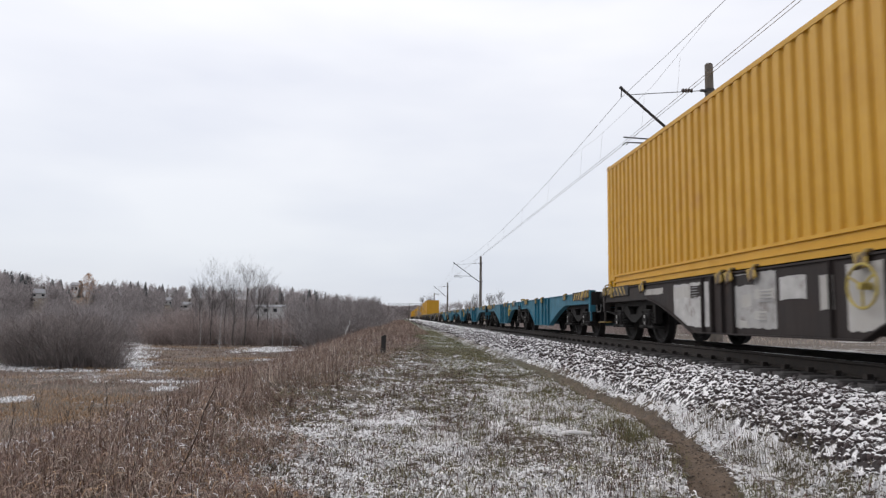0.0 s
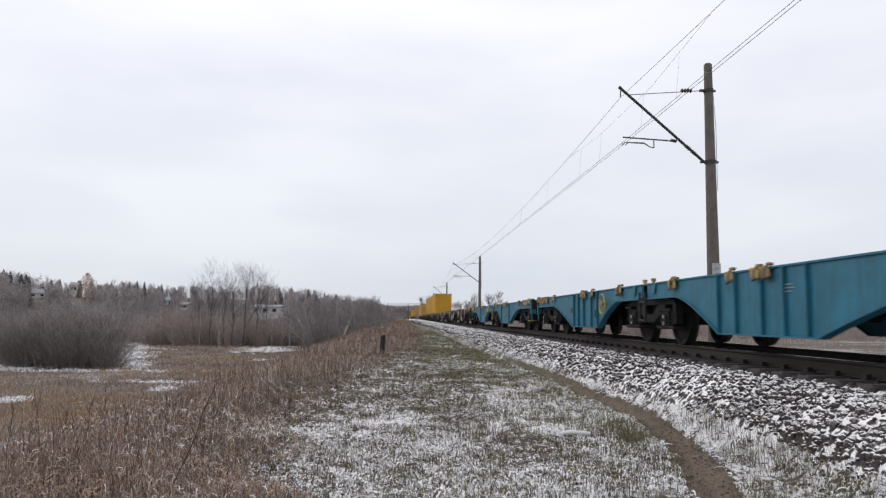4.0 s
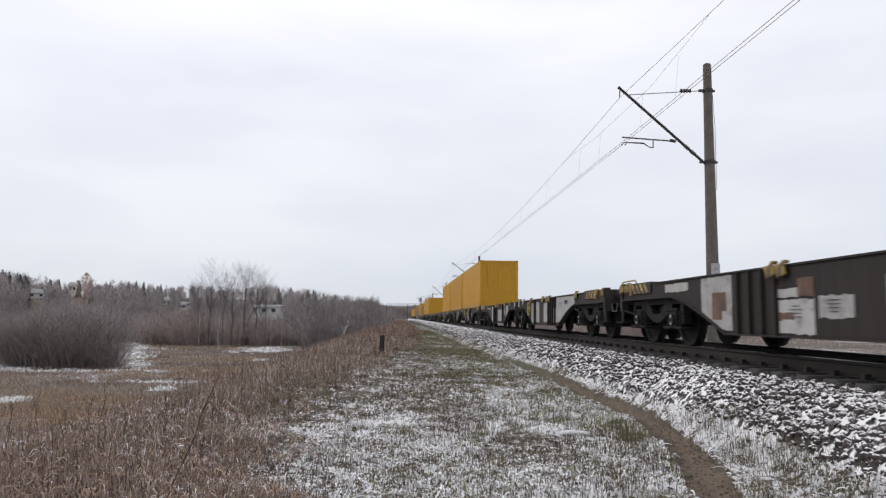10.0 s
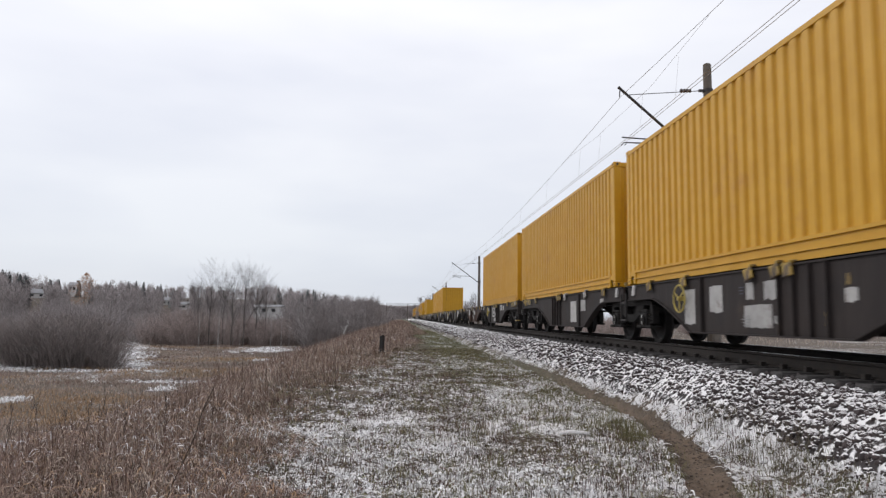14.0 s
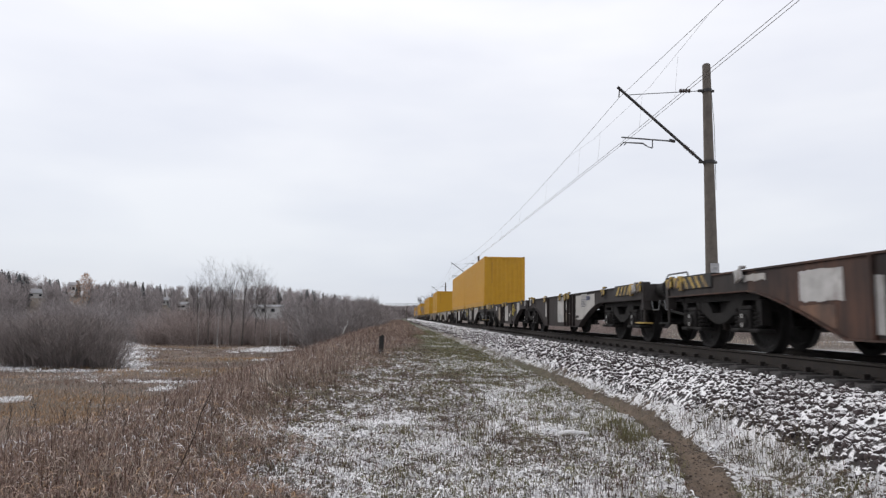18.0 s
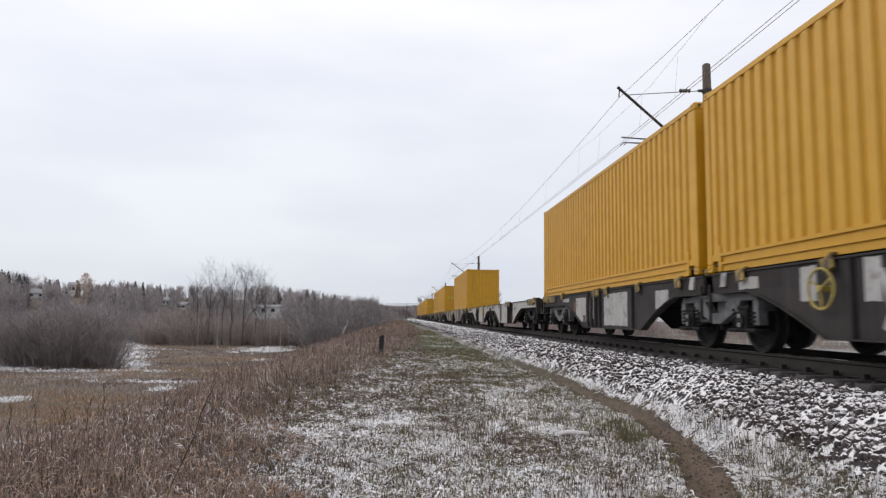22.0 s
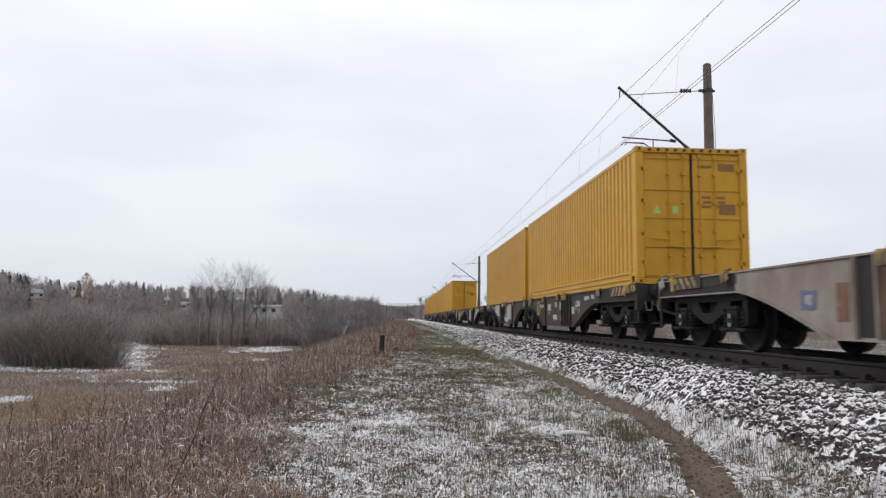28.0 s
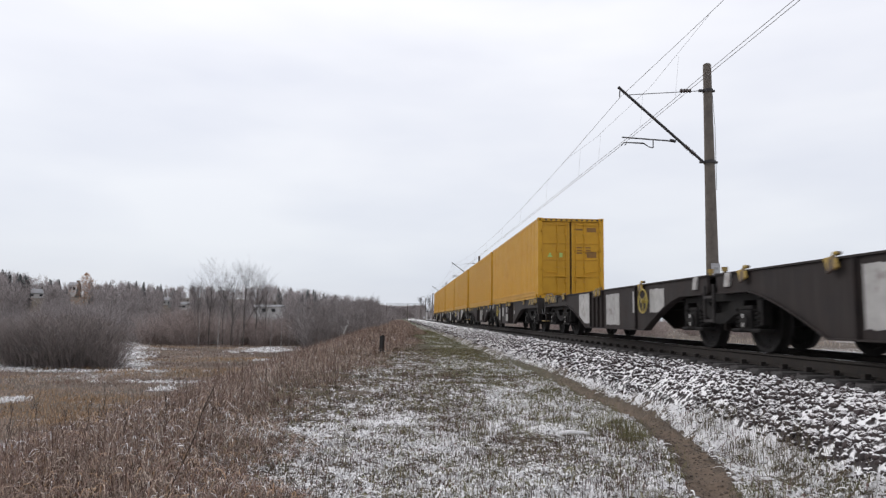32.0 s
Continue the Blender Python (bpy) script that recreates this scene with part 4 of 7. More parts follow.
    for sel, mat, label, hh in ((tall, TALL, "tall withered brown grass on the railway bank", 0.5), (~tall, OLIVE, "short olive-brown turf showing through thin snow", 0.12)):
        n = sel.sum()
        grass("tall_grass" if mat is TALL else "short_grass", x[sel], y[sel], hh * (0.3 + 0.7 * r.random(n)), 0.004 + 0.005 * r.random(n), 0.2 + 1.1 * r.random(n), mat, label, r)
    # meadow below the bank
    k = 105000
    y = by_depth(r, k, 18, 170, 1.3)
    x = -13 - (0.62 * y - 6) * r.random(k)
    keep = (waves(x * 0.5, y, 6, 71) + 0.8 * r.random(k) > -0.45) & (x > -0.63 * y) & (meadow_snow(x, y + 1.5) < 0.55 + 0.6 * r.random(k)) & (meadow_snow(x, y) < 0.45 + 0.6 * r.random(k))
    x, y = x[keep], y[keep]
    k = len(x)
    tone = waves(x * 0.35, y, 6.5, 72) + 0.5 * waves(x, y, 2.5, 73) + 0.5 * (r.random(k) - 0.5)
    for sel, mat, label in (((tone > -0.35) & (tone < 0.35), TALL, "withered brown meadow grass below the bank"), (tone >= 0.35, ORANGE, "orange-brown sedge in the meadow"), (tone <= -0.35, RUSSET, "dull russet grass in the meadow")):
        n = sel.sum()
        grass("meadow_grass", x[sel], y[sel], 0.14 + 0.24 * r.random(n), (0.009 + 0.010 * r.random(n)) * (1 + y[sel] / 55), 0.3 + 1.2 * r.random(n), mat, label, r)
    # snow caught on the tussocks of the meadow
    k = 60000
    y = by_depth(r, k, 18, 165, 1.0)
    x = -11 - (0.60 * y - 6) * r.random(k)
    keep = (meadow_snow(x, y) + 0.35 * waves(x, y, 0.9, 74) > 0.25 + 0.7 * r.random(k)) & (x > -0.63 * y)
    x, y = x[keep], y[keep]
    k = len(x)
    v, t = curl_arrays(x, y, ground_z(x, y) + 0.02, (0.12 + 0.28 * r.random(k)) * (0.7 + y / 120), 0.06 + 0.16 * r.random(k), (0.03 + 0.05 * r.random(k)) * (0.7 + y / 120), r)
    tagged(new("snow_laden_grass", fast_mesh("snow_laden_grass", v, t, FROST)), "snow lying on the tussocks of the meadow", "grass", kind="stuff")
    # reeds on the land across the track
    k = 9000
    y = by_depth(r, k, 12, 160, 1.3)
    x = 9.8 + (0.66 * y) * r.random(k) ** 1.3
    keep = waves(x * 0.4, y, 4, 81) + 0.4 * r.random(k) > 0.35
    x, y = x[keep], y[keep]
    k = len(x)
    grass("reed_grass", x, y, 0.18 + 0.35 * r.random(k), (0.010 + 0.010 * r.random(k)) * (1 + y / 45), 0.2 + 0.5 * r.random(k), STRAW, "dry reeds on the field across the track", r)


build_grass()


def prisms(a, b, ra, rb):
    """Three-sided tapered sticks from points a to b, as arrays."""
    k = len(a)
    d = b - a
    d = d / np.maximum(np.linalg.norm(d, axis=1, keepdims=True), 1e-6)
    ref = np.where(np.abs(d[:, 2:3]) > 0.9, np.array([[1.0, 0, 0]]), np.array([[0, 0, 1.0]]))
    u = np.cross(d, ref)
    u /= np.linalg.norm(u, axis=1, keepdims=True)
    w = np.cross(d, u)
    p = np.empty((k, 6, 3))
    for j in range(3):
        c, s = math.cos(2.0944 * j), math.sin(2.0944 * j)
        p[:, j] = a + (u * c + w * s) * ra[:, None]
        p[:, j + 3] = b + (u * c + w * s) * rb[:, None]
    t = np.array([[0, 1, 4], [0, 4, 3], [1, 2, 5], [1, 5, 4], [2, 0, 3], [2, 3, 5]])
    return p.reshape(-1, 3), (t[None] + (np.arange(k) * 6)[:, None, None]).reshape(-1, 3)


def ribbons(a, b, ra, rb):
    """Thin flat twigs from points a to b, each turned its own way, as arrays."""
    k = len(a)
    d = b - a
    d = d / np.maximum(np.linalg.norm(d, axis=1, keepdims=True), 1e-6)
    u = np.cross(d, np.random.default_rng(k).normal(size=(k, 3)))
    u /= np.maximum(np.linalg.norm(u, axis=1, keepdims=True), 1e-6)
    p = np.stack([a - u * ra[:, None], a + u * ra[:, None], b + u * rb[:, None], b - u * rb[:, None]], 1)
    t = np.array([[0, 1, 2], [0, 2, 3]])
    return p.reshape(-1, 3), (t[None] + (np.arange(k) * 4)[:, None, None]).reshape(-1, 3)


def tree_sticks(r, height, spread, trunk_r, levels=4, kids=(9, 6, 5), lean=0.05, first=0.28, thin=1.0, up=0.10):
    """A bare tree as sticks: lists of (start, end, radius, radius) per level."""
    n_seg = 6
    pts = [np.zeros(3)]
    for k in range(n_seg):
        pts.append(pts[-1] + np.array([r.normal(0, lean), r.normal(0, lean), 1.0]) * height * 0.92 / n_seg)
    pts = np.array(pts)
    rad = np.linspace(trunk_r, trunk_r * 0.22, n_seg + 1)
    out = [[pts[:-1], pts[1:], rad[:-1], rad[1:]]]
    # branches
    parents = [(pts, rad)]
    level_len = spread
    sticks = []
    for lv in range(levels - 1):
        nxt = []
        for P, R in parents:
            for _ in range(kids[lv]):
                u = (first + (0.98 - first) * r.random()) if lv == 0 else 0.25 + 0.75 * r.random()
                f = u * (len(P) - 1)
                i = min(int(f), len(P) - 2)
                base = P[i] + (P[i + 1] - P[i]) * (f - i)
                along = P[i + 1] - P[i]
                along = along / np.linalg.norm(along)
                a = r.random() * 6.283
                side = np.array([math.cos(a), math.sin(a), 0.25 + 0.3 * r.random()])
                d = along * (0.75 + 0.4 * r.random()) + side * (0.75 if lv == 0 else 0.8)
                d = d / np.linalg.norm(d)
                L = level_len * (0.55 + 0.6 * r.random()) * (1 - 0.55 * max(0, u - 0.5) if lv == 0 else 1)
                q = [base]
                for s in range(3 if lv < 2 else 2):
                    d = d + np.array([r.normal(0, 0.12), r.normal(0, 0.12), up + r.normal(0, 0.06)])
                    d = d / np.linalg.norm(d)
                    q.append(q[-1] + d * L / (3 if lv < 2 else 2))
                q = np.array(q)
                r0 = max(R[i] * 0.42, 0.006 * thin)
                rr = np.linspace(r0, max(r0 * 0.3, 0.005 * thin), len(q))
                sticks.append([q[:-1], q[1:], rr[:-1], rr[1:]])
                nxt.append((q, rr))
        parents = nxt
        level_len *= 0.55
    return out, sticks


def stick_mesh(name, sticks, mat):
    a, b, ra, rb = [np.concatenate([s[k] for s in sticks]) for k in range(4)]
    v, t = prisms(a, b, ra, rb)
    return fast_mesh(name, v, t, mat)


def spot(px, depth):
    """Ground place in the direction of a bearing mark, at a depth along the track."""
    x = depth * math.tan(math.atan((px - 784) * 0.9948 / 1201) + radians(3.432))
    return x, depth, float(ground_z(np.array([x]), np.array([depth]))[0])


def top_height(px, ytop, depth):
    hor = 563 + 0.0132 * (710 - px)
    return 1.5 + (hor - ytop) / 1201 * depth


def bare_tree(px, ytop, depth, label, seed, spread=0.3, bark=BARK, twigs=ASPEN, kids=(16, 7, 5), first=0.28, trunk=0.009):
    r = np.random.default_rng(seed)
    x, y, z = spot(px, depth)
    h = top_height(px, ytop, depth) - z
    e = tagged(new("bare_tree"), label, "tree")
    e.matrix_basis = pose(x, y, z - 0.1)
    th = max(1.0, depth / 60)
    trunk_s, sticks = tree_sticks(r, h, h * spread * 1.25, h * trunk, 4, kids, 0.05, first, thin=th * 0.42, up=0.11)
    fit = h / max(float(q[1][:, 2].max()) for q in sticks)
    trunk_s, sticks = [[[a * fit, b * fit, ra, rb] for a, b, ra, rb in group] for group in (trunk_s, sticks)]
    part("trunk", stick_mesh("trunk", trunk_s, bark), None, e)
    part("crown", stick_mesh("crown", sticks, twigs), None, e)


for px, ytop, depth, spread, label, seed in (
        (374, 457, 128, 0.30, "slender leafless aspen with pale grey twigs above the thicket", 1), (354, 496, 131, 0.24, "young leafless aspen above the thicket", 2),
        (398, 486, 132, 0.30, "leafless aspen with fine pale twigs above the thicket", 3), (412, 461, 127, 0.34, "tall leafless aspen with a wide crown", 4),
        (433, 454, 128, 0.36, "tallest leafless aspen with a dense fan of twigs", 5), (455, 468, 130, 0.34, "leafless aspen with upswept pale branches", 6),
        (471, 484, 133, 0.30, "smaller leafless aspen at the edge of the group", 7), (343, 505, 150, 0.25, "low leafless tree at the edge of the wood", 8),
        (655, 518, 150, 0.22, "leafless young tree beside the railway bank", 9), (668, 524, 165, 0.22, "thin leafless tree beside the railway bank", 10),
        (882, 505, 170, 0.25, "leafless tree behind the far side of the track", 11), (866, 512, 180, 0.25, "leafless tree across the track", 12), (838, 512, 175, 0.28, "leafless spreading tree across the track", 13),
        (760, 518, 250, 0.28, "leafless tree near the distant station", 14), (748, 522, 260, 0.28, "leafless tree near the distant station", 15), (898, 526, 175, 0.25, "low leafless tree across the track", 16)):
    bare_tree(px, ytop, depth, label, 500 + seed, spread)


def wood_arrays(r, spots, make, kinds=5):
    """Joins many trees into one pair of arrays; a few shapes, turned and scaled."""
    shapes = [(v / np.array([1, 1, v[:, 2].max()]), t) for v, t in (make(r) for _ in range(kinds))]
    vs, ts, n = [], [], 0
    for k, (x, y, z, h) in enumerate(spots):
        v, t = shapes[int(r.integers(kinds))]
        a = r.random() * 6.283
        c, s = math.cos(a), math.sin(a)
        wv = 0.85 + 0.4 * r.random()
        p = np.stack([(v[:, 0] * c - v[:, 1] * s) * h * wv + x, (v[:, 0] * s + v[:, 1] * c) * h * wv + y, v[:, 2] * h + z], 1)
        vs.append(p)
        ts.append(t + n)
        n += len(v)
    return np.concatenate(vs), np.concatenate(ts)


def unit_bare(r):
    a, b = tree_sticks(r, 1.0, 0.28, 0.009, 4, (18, 6, 4), 0.03, 0.18, thin=0.20, up=0.24)
    s = a + b
    return ribbons(*[np.concatenate([q[k] for q in s]) for k in range(4)])


def unit_sapling(r):
    """A low leafless tree with a broad brush of coarse twigs."""
    a, b = tree_sticks(r, 1.0, 0.34, 0.012, 4, (16, 5, 3), 0.03, 0.06, thin=0.45, up=0.34)
    s = a + b
    return ribbons(*[np.concatenate([q[k] for q in s]) for k in range(4)])


def unit_far(r):
    """A far leafless tree with merged heavy twigs."""
    a, b = tree_sticks(r, 1.0, 0.42, 0.02, 4, (12, 5, 3), 0.04, 0.08, thin=4.0)
    s = a + b
    return ribbons(*[np.concatenate([q[k] for q in s]) for k in range(4)])


def unit_conifer(r):
    """A spruce: a stem with drooping needle fans."""
    n = 230
    u = r.random(n) ** 0.8
    z = 0.10 + 0.88 * u
    L = 0.21 * (1 - u) ** 0.8 + 0.015
    a = r.random(n) * 6.283
    ln = L * (0.7 + 0.5 * r.random(n))
    base = np.stack([0 * z, 0 * z, z], 1)
    tip = np.stack([np.cos(a) * ln, np.sin(a) * ln, z - 0.35 * ln], 1)
    wd = 0.30 * ln + 0.012
    sx = np.stack([-np.sin(a) * wd, np.cos(a) * wd, -0.06 * wd * 8], 1)
    mid = base * 0.45 + tip * 0.55
    p = np.stack([base, mid + sx, tip, mid - sx, mid + np.array([0, 0, 0.012])], 1)
    t = np.array([[0, 1, 4], [1, 2, 4], [2, 3, 4], [3, 0, 4]])
    tr = (t[None] + (np.arange(n) * 5)[:, None, None]).reshape(-1, 3)
    v2, t2 = prisms(np.array([[0, 0, 0.0]]), np.array([[0, 0, 1.0]]), np.array([0.012]), np.array([0.002]))
    return np.concatenate([p.reshape(-1, 3), v2]), np.concatenate([tr, t2 + n * 5])


def unit_shrub(r, n=80):
    """A many-stemmed leafless shrub, one unit high."""
    S = []
    for _ in range(n):
        a = r.random() * 6.283
        q = [np.array([math.cos(a), math.sin(a), 0]) * 0.34 * r.random() ** 0.7]
        out = 0.10 + 0.75 * r.random()
        d = np.array([math.cos(a) * out, math.sin(a) * out, 1.0])
        L = 0.55 + 0.45 * r.random()
        for k in range(3):
            d = d / np.linalg.norm(d)
            q.append(q[-1] + d * L / 3)
            d = d + np.array([r.normal(0, 0.30), r.normal(0, 0.30), -0.05 + 0.15 * r.random()])
        q = np.array(q)
        rr = np.linspace(0.0034, 0.0015, 4)
        S.append([q[:-1], q[1:], rr[:-1], rr[1:]])
        for _ in range(11):
            i = int(r.integers(0, 3))
            f = r.random()
            b0 = q[i] + (q[i + 1] - q[i]) * f
            dd = (q[i + 1] - q[i])
            dd = dd / np.linalg.norm(dd) + np.array([r.normal(0, 0.8), r.normal(0, 0.8), 0.15])
            dd = dd / np.linalg.norm(dd) * (0.09 + 0.15 * r.random())
            S.append([b0[None], (b0 + dd)[None], np.array([0.0022]), np.array([0.0012])])
    return ribbons(*[np.concatenate([q[k] for q in S]) for k in range(4)])


# bearings kept free of trees, so that the houses and the larch show
CLEARINGS = ((478, 27, 196), (66, 15, 250), (131, 7, 262), (150, 12, 222), (297, 10, 230), (328, 9, 215))


def band(r, k, px0, px1, d0, d1, tops, jitter, px_power=1.0):
    """k places between two bearings and depths, with heights that reach the given skyline."""
    out = []
    for _ in range(k):
        px = px0 + (px1 - px0) * r.random()
        d = d0 + (d1 - d0) * r.random()
        if any(abs(px - c) < half and 150 < d < deep for c, half, deep in CLEARINGS):
            continue
        x, y, z = spot(px, d)
        yt = np.interp(px, tops[0], tops[1]) + jitter * r.random() ** 1.0
        h = top_height(px, yt, d) - z
        if h > 1.2:
            out.append((x, y, z - 0.05, h))
    return out


def woods():
    r = np.random.default_rng(21)
    skyline = ((0, 60, 90, 110, 150, 180, 200, 250, 300, 350, 400, 480, 500, 540, 600, 640, 672), (496, 500, 505, 514, 508, 513, 507, 509, 514, 512, 516, 506, 510, 512, 521, 522, 528))
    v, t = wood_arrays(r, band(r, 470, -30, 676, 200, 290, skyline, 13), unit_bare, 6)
    tagged(new("far_wood", fast_mesh("far_wood", v, t, TWIG_HAZED)), "distant leafless grey wood on the rise", "woodland", kind="stuff")
    v, t = wood_arrays(r, band(r, 150, -30, 345, 205, 290, skyline, 40) + band(r, 40, 490, 600, 215, 290, skyline, 22), unit_conifer, 4)
    tagged(new("far_spruce_wood", fast_mesh("far_spruce_wood", v, t, NEEDLE)), "distant dark spruces among the leafless wood", "woodland", kind="stuff")
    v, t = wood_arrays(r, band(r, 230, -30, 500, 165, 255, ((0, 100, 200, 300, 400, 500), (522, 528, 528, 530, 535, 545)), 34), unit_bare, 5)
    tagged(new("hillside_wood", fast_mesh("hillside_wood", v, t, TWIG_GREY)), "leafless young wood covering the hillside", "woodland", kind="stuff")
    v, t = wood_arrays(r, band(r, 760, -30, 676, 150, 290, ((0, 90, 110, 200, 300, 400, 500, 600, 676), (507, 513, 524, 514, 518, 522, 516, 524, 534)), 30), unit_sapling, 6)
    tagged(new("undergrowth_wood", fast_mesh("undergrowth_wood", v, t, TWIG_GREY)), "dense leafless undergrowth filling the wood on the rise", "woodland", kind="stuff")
    low = ((0, 120, 200, 260, 330, 400, 480, 520, 580, 640, 680), (552, 556, 552, 548, 540, 536, 545, 534, 532, 530, 546))
    v, t = wood_arrays(r, band(r, 95, -20, 345, 135, 185, low, 38) + band(r, 16, 110, 180, 139, 149, ((110, 180), (535, 538)), 8), unit_shrub, 4)
    tagged(new("grey_thicket", fast_mesh("grey_thicket", v, t, TWIG_GREY)), "grey leafless thicket across the meadow", "thicket", kind="stuff")
    v, t = wood_arrays(r, band(r, 70, 258, 520, 127, 150, ((250, 300, 340, 420, 440, 505, 520), (560, 545, 546, 548, 567, 566, 552)), 34), unit_shrub, 4)
    w, q = wood_arrays(r, band(r, 34, 436, 516, 130, 149, ((436, 516), (561, 561)), 7), unit_shrub, 3)
    v, t = np.concatenate([v, w]), np.concatenate([t, q + len(v)])
    tagged(new("red_thicket", fast_mesh("red_thicket", v, t, TWIG_RED)), "reddish-brown leafless thicket across the meadow", "thicket", kind="stuff")
    v, t = wood_arrays(r, band(r, 60, 500, 672, 130, 172, ((500, 540, 600, 640, 672), (548, 534, 530, 528, 535)), 36) + band(r, 28, 560, 672, 100, 130, ((500, 540, 600, 640, 672), (548, 534, 530, 528, 535)), 36), unit_shrub, 4)
    tagged(new("bank_thicket", fast_mesh("bank_thicket", v, t, BANK_TWIG)), "dense grey-brown leafless thicket by the railway bank", "thicket", kind="stuff")
    v, t = wood_arrays(r, band(r, 60, 680, 715, 330, 600, ((680, 715), (545, 553)), 8) + band(r, 90, 735, 905, 160, 330, ((735, 750, 775, 820, 880, 905), (540, 530, 530, 526, 526, 540)), 12), unit_bare, 5)
    tagged(new("trackside_wood", fast_mesh("trackside_wood", v, t, TWIG_GREY)), "leafless trees along the far end of the track", "woodland", kind="stuff")
    # the haze here lies in the pale twig colour
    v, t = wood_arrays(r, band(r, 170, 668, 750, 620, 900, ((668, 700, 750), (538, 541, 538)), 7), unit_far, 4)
    tagged(new("horizon_wood", fast_mesh("horizon_wood", v, t, TWIG_HAZED)), "hazy leafless wood at the far end of the line", "woodland", kind="stuff")
    v, t = wood_arrays(r, band(r, 95, 905, 1700, 75, 130, ((905, 1000, 1300, 1700), (542, 537, 538, 542)), 9), unit_shrub, 4)
    tagged(new("field_scrub", fast_mesh("field_scrub", v, t, TWIG_RED)), "low reddish scrub on the field across the track", "thicket", kind="stuff")
    v, t = wood_arrays(r, band(r, 48, 555, 674, 100, 165, ((555, 600, 640, 674), (520, 522, 522, 528)), 16), unit_bare, 5)
    tagged(new("bank_wood", fast_mesh("bank_wood", v, t, BANK_TWIG)), "slender leafless trees crowding beside the bank", "woodland", kind="stuff")
    # slim pale stems among the thickets
    pl = band(r, 70, 0, 345, 140, 190, ((0, 345), (535, 535)), 24) + band(r, 80, 350, 675, 115, 170, ((350, 440, 505, 675), (525, 545, 540, 530)), 28)
    a = np.array([(x, y, z) for x, y, z, h in pl])
    b = a + np.array([(r.normal(0, 0.03) * h, r.normal(0, 0.03) * h, h) for x, y, z, h in pl])
    v, t = prisms(a, b, np.full(len(pl), 0.055), np.full(len(pl), 0.015))
    tagged(new("slim_birches", fast_mesh("slim_birches", v, t, BIRCH)), "slim pale birch stems standing in the thicket", "trees", kind="stuff")
    # single bushes in the meadow
    v, t = unit_shrub(r, 95)
    # bush twig colour is lifted a little for haze
    thick = fast_mesh("stem_clump", v, t, twig_mat("hazed_bush_twigs", (0.25, 0.215, 0.203), (0.18, 0.156, 0.148), 0.45))
    v, t = unit_shrub(r, 85)
    fine = fast_mesh("twig_clump", v * np.array([1.15, 1.15, 0.92]), t, bpy.data.materials["hazed_bush_twigs"])
    for k in range(15):
        px = 28 + 12.0 * k
        d = 72 + 7 * r.random()
        x, y, z = spot(px, d)
        h = 3.9 + 2.3 * math.sin(math.pi * (k + 1.0) / 16.0) ** 0.7 + 0.6 * r.random()
        b = new("bush")
        part("stem_clump", thick, None, b)
        part("twig_clump", fine, None, b)
        b.matrix_basis = pose(x, y, z, 0, 0, 360 * r.random()) @ Matrix.Diagonal((h * 0.85, h * 0.85, h, 1))
        tagged(b, "dense leafless grey-brown bush standing in the meadow", "bush", "bushes in the meadow")
    # the larch that kept its rusty needles
    x, y, z = spot(150, 205)
    h = top_height(150, 501, 205) - z
    e = tagged(new("larch_tree"), "rust-orange larch still holding its needles", "tree")
    e.matrix_basis = pose(x, y, z)
    rr = np.random.default_rng(5)
    a, b = tree_sticks(rr, h, h * 0.2, h * 0.010, 3, (30, 4), 0.03, 0.1, thin=2.0)
    part("trunk", stick_mesh("trunk", a, BARK), None, e)
    n = 1100
    u = rr.random(n) ** 0.75
    c = np.stack([rr.normal(size=n), rr.normal(size=n)], 1)
    c = c / np.linalg.norm(c, axis=1, keepdims=True) * (rr.random((n, 1)) ** 0.6) * (h * 0.42 * np.clip((1.02 - u) * 1.6, 0, 1) ** 0.75)[:, None]
    p = np.stack([c[:, 0], c[:, 1], h * (0.12 + 0.86 * u)], 1)
    v, t = ribbons(p, p + rr.normal(0, 0.28, (n, 3)) + np.array([0, 0, 0.15]), np.full(n, 0.05), np.full(n, 0.03))
    part("crown", fast_mesh("crown", v, t, RUST_LEAF), None, e)
    # dark weeds in the turf
    for px, yb, h in ((600, 700, 0.45), (697, 715, 0.36), (815, 735, 0.34), (560, 640, 0.5), (905, 662, 0.4), (715, 700, 0.3), (1085, 760, 0.22), (390, 800, 0.7), (520, 760, 0.4), (640, 690, 0.5), (760, 690, 0.3), (860, 720, 0.3), (980, 740, 0.25), (215, 800, 0.75), (310, 830, 0.8), (100, 800, 0.8), (150, 760, 0.8), (330, 720, 0.7), (250, 840, 0.7), (60, 840, 0.75), (185, 830, 0.65), (440, 740, 0.5), (480, 700, 0.55), (590, 660, 0.5), (730, 660, 0.45), (770, 640, 0.5), (850, 680, 0.35), (930, 700, 0.3), (1030, 745, 0.3)):
        hor = 563 + 0.0132 * (710 - px)
        d = 1.5 / ((yb - hor) / 1201)
        x = d * (px - 710) / 1201
        z = float(ground_z(np.array([x]), np.array([d]))[0])
        w = np.random.default_rng(px)
        st, br = tree_sticks(w, h, h * 0.2, 0.0038, 3, (6, 2), 0.07, 0.35, thin=0.32, up=0.25)
        ob = part("dead_weed", stick_mesh("dead_weed", st + br, WEED), None, None)
        ob.matrix_basis = pose(x, d, z)
        tagged(ob, "dark dead weed stalk standing in the grass", "weed", "dead weeds in the grass")

    # one long stem that leans over the grass
    stem = [Vector((-1.68, 4.90, -0.05)).lerp(Vector((-1.36, 5.15, 0.98)), k / 6) + Vector((0.012 * math.sin(2.1 * k), 0, 0.0)) for k in range(7)]
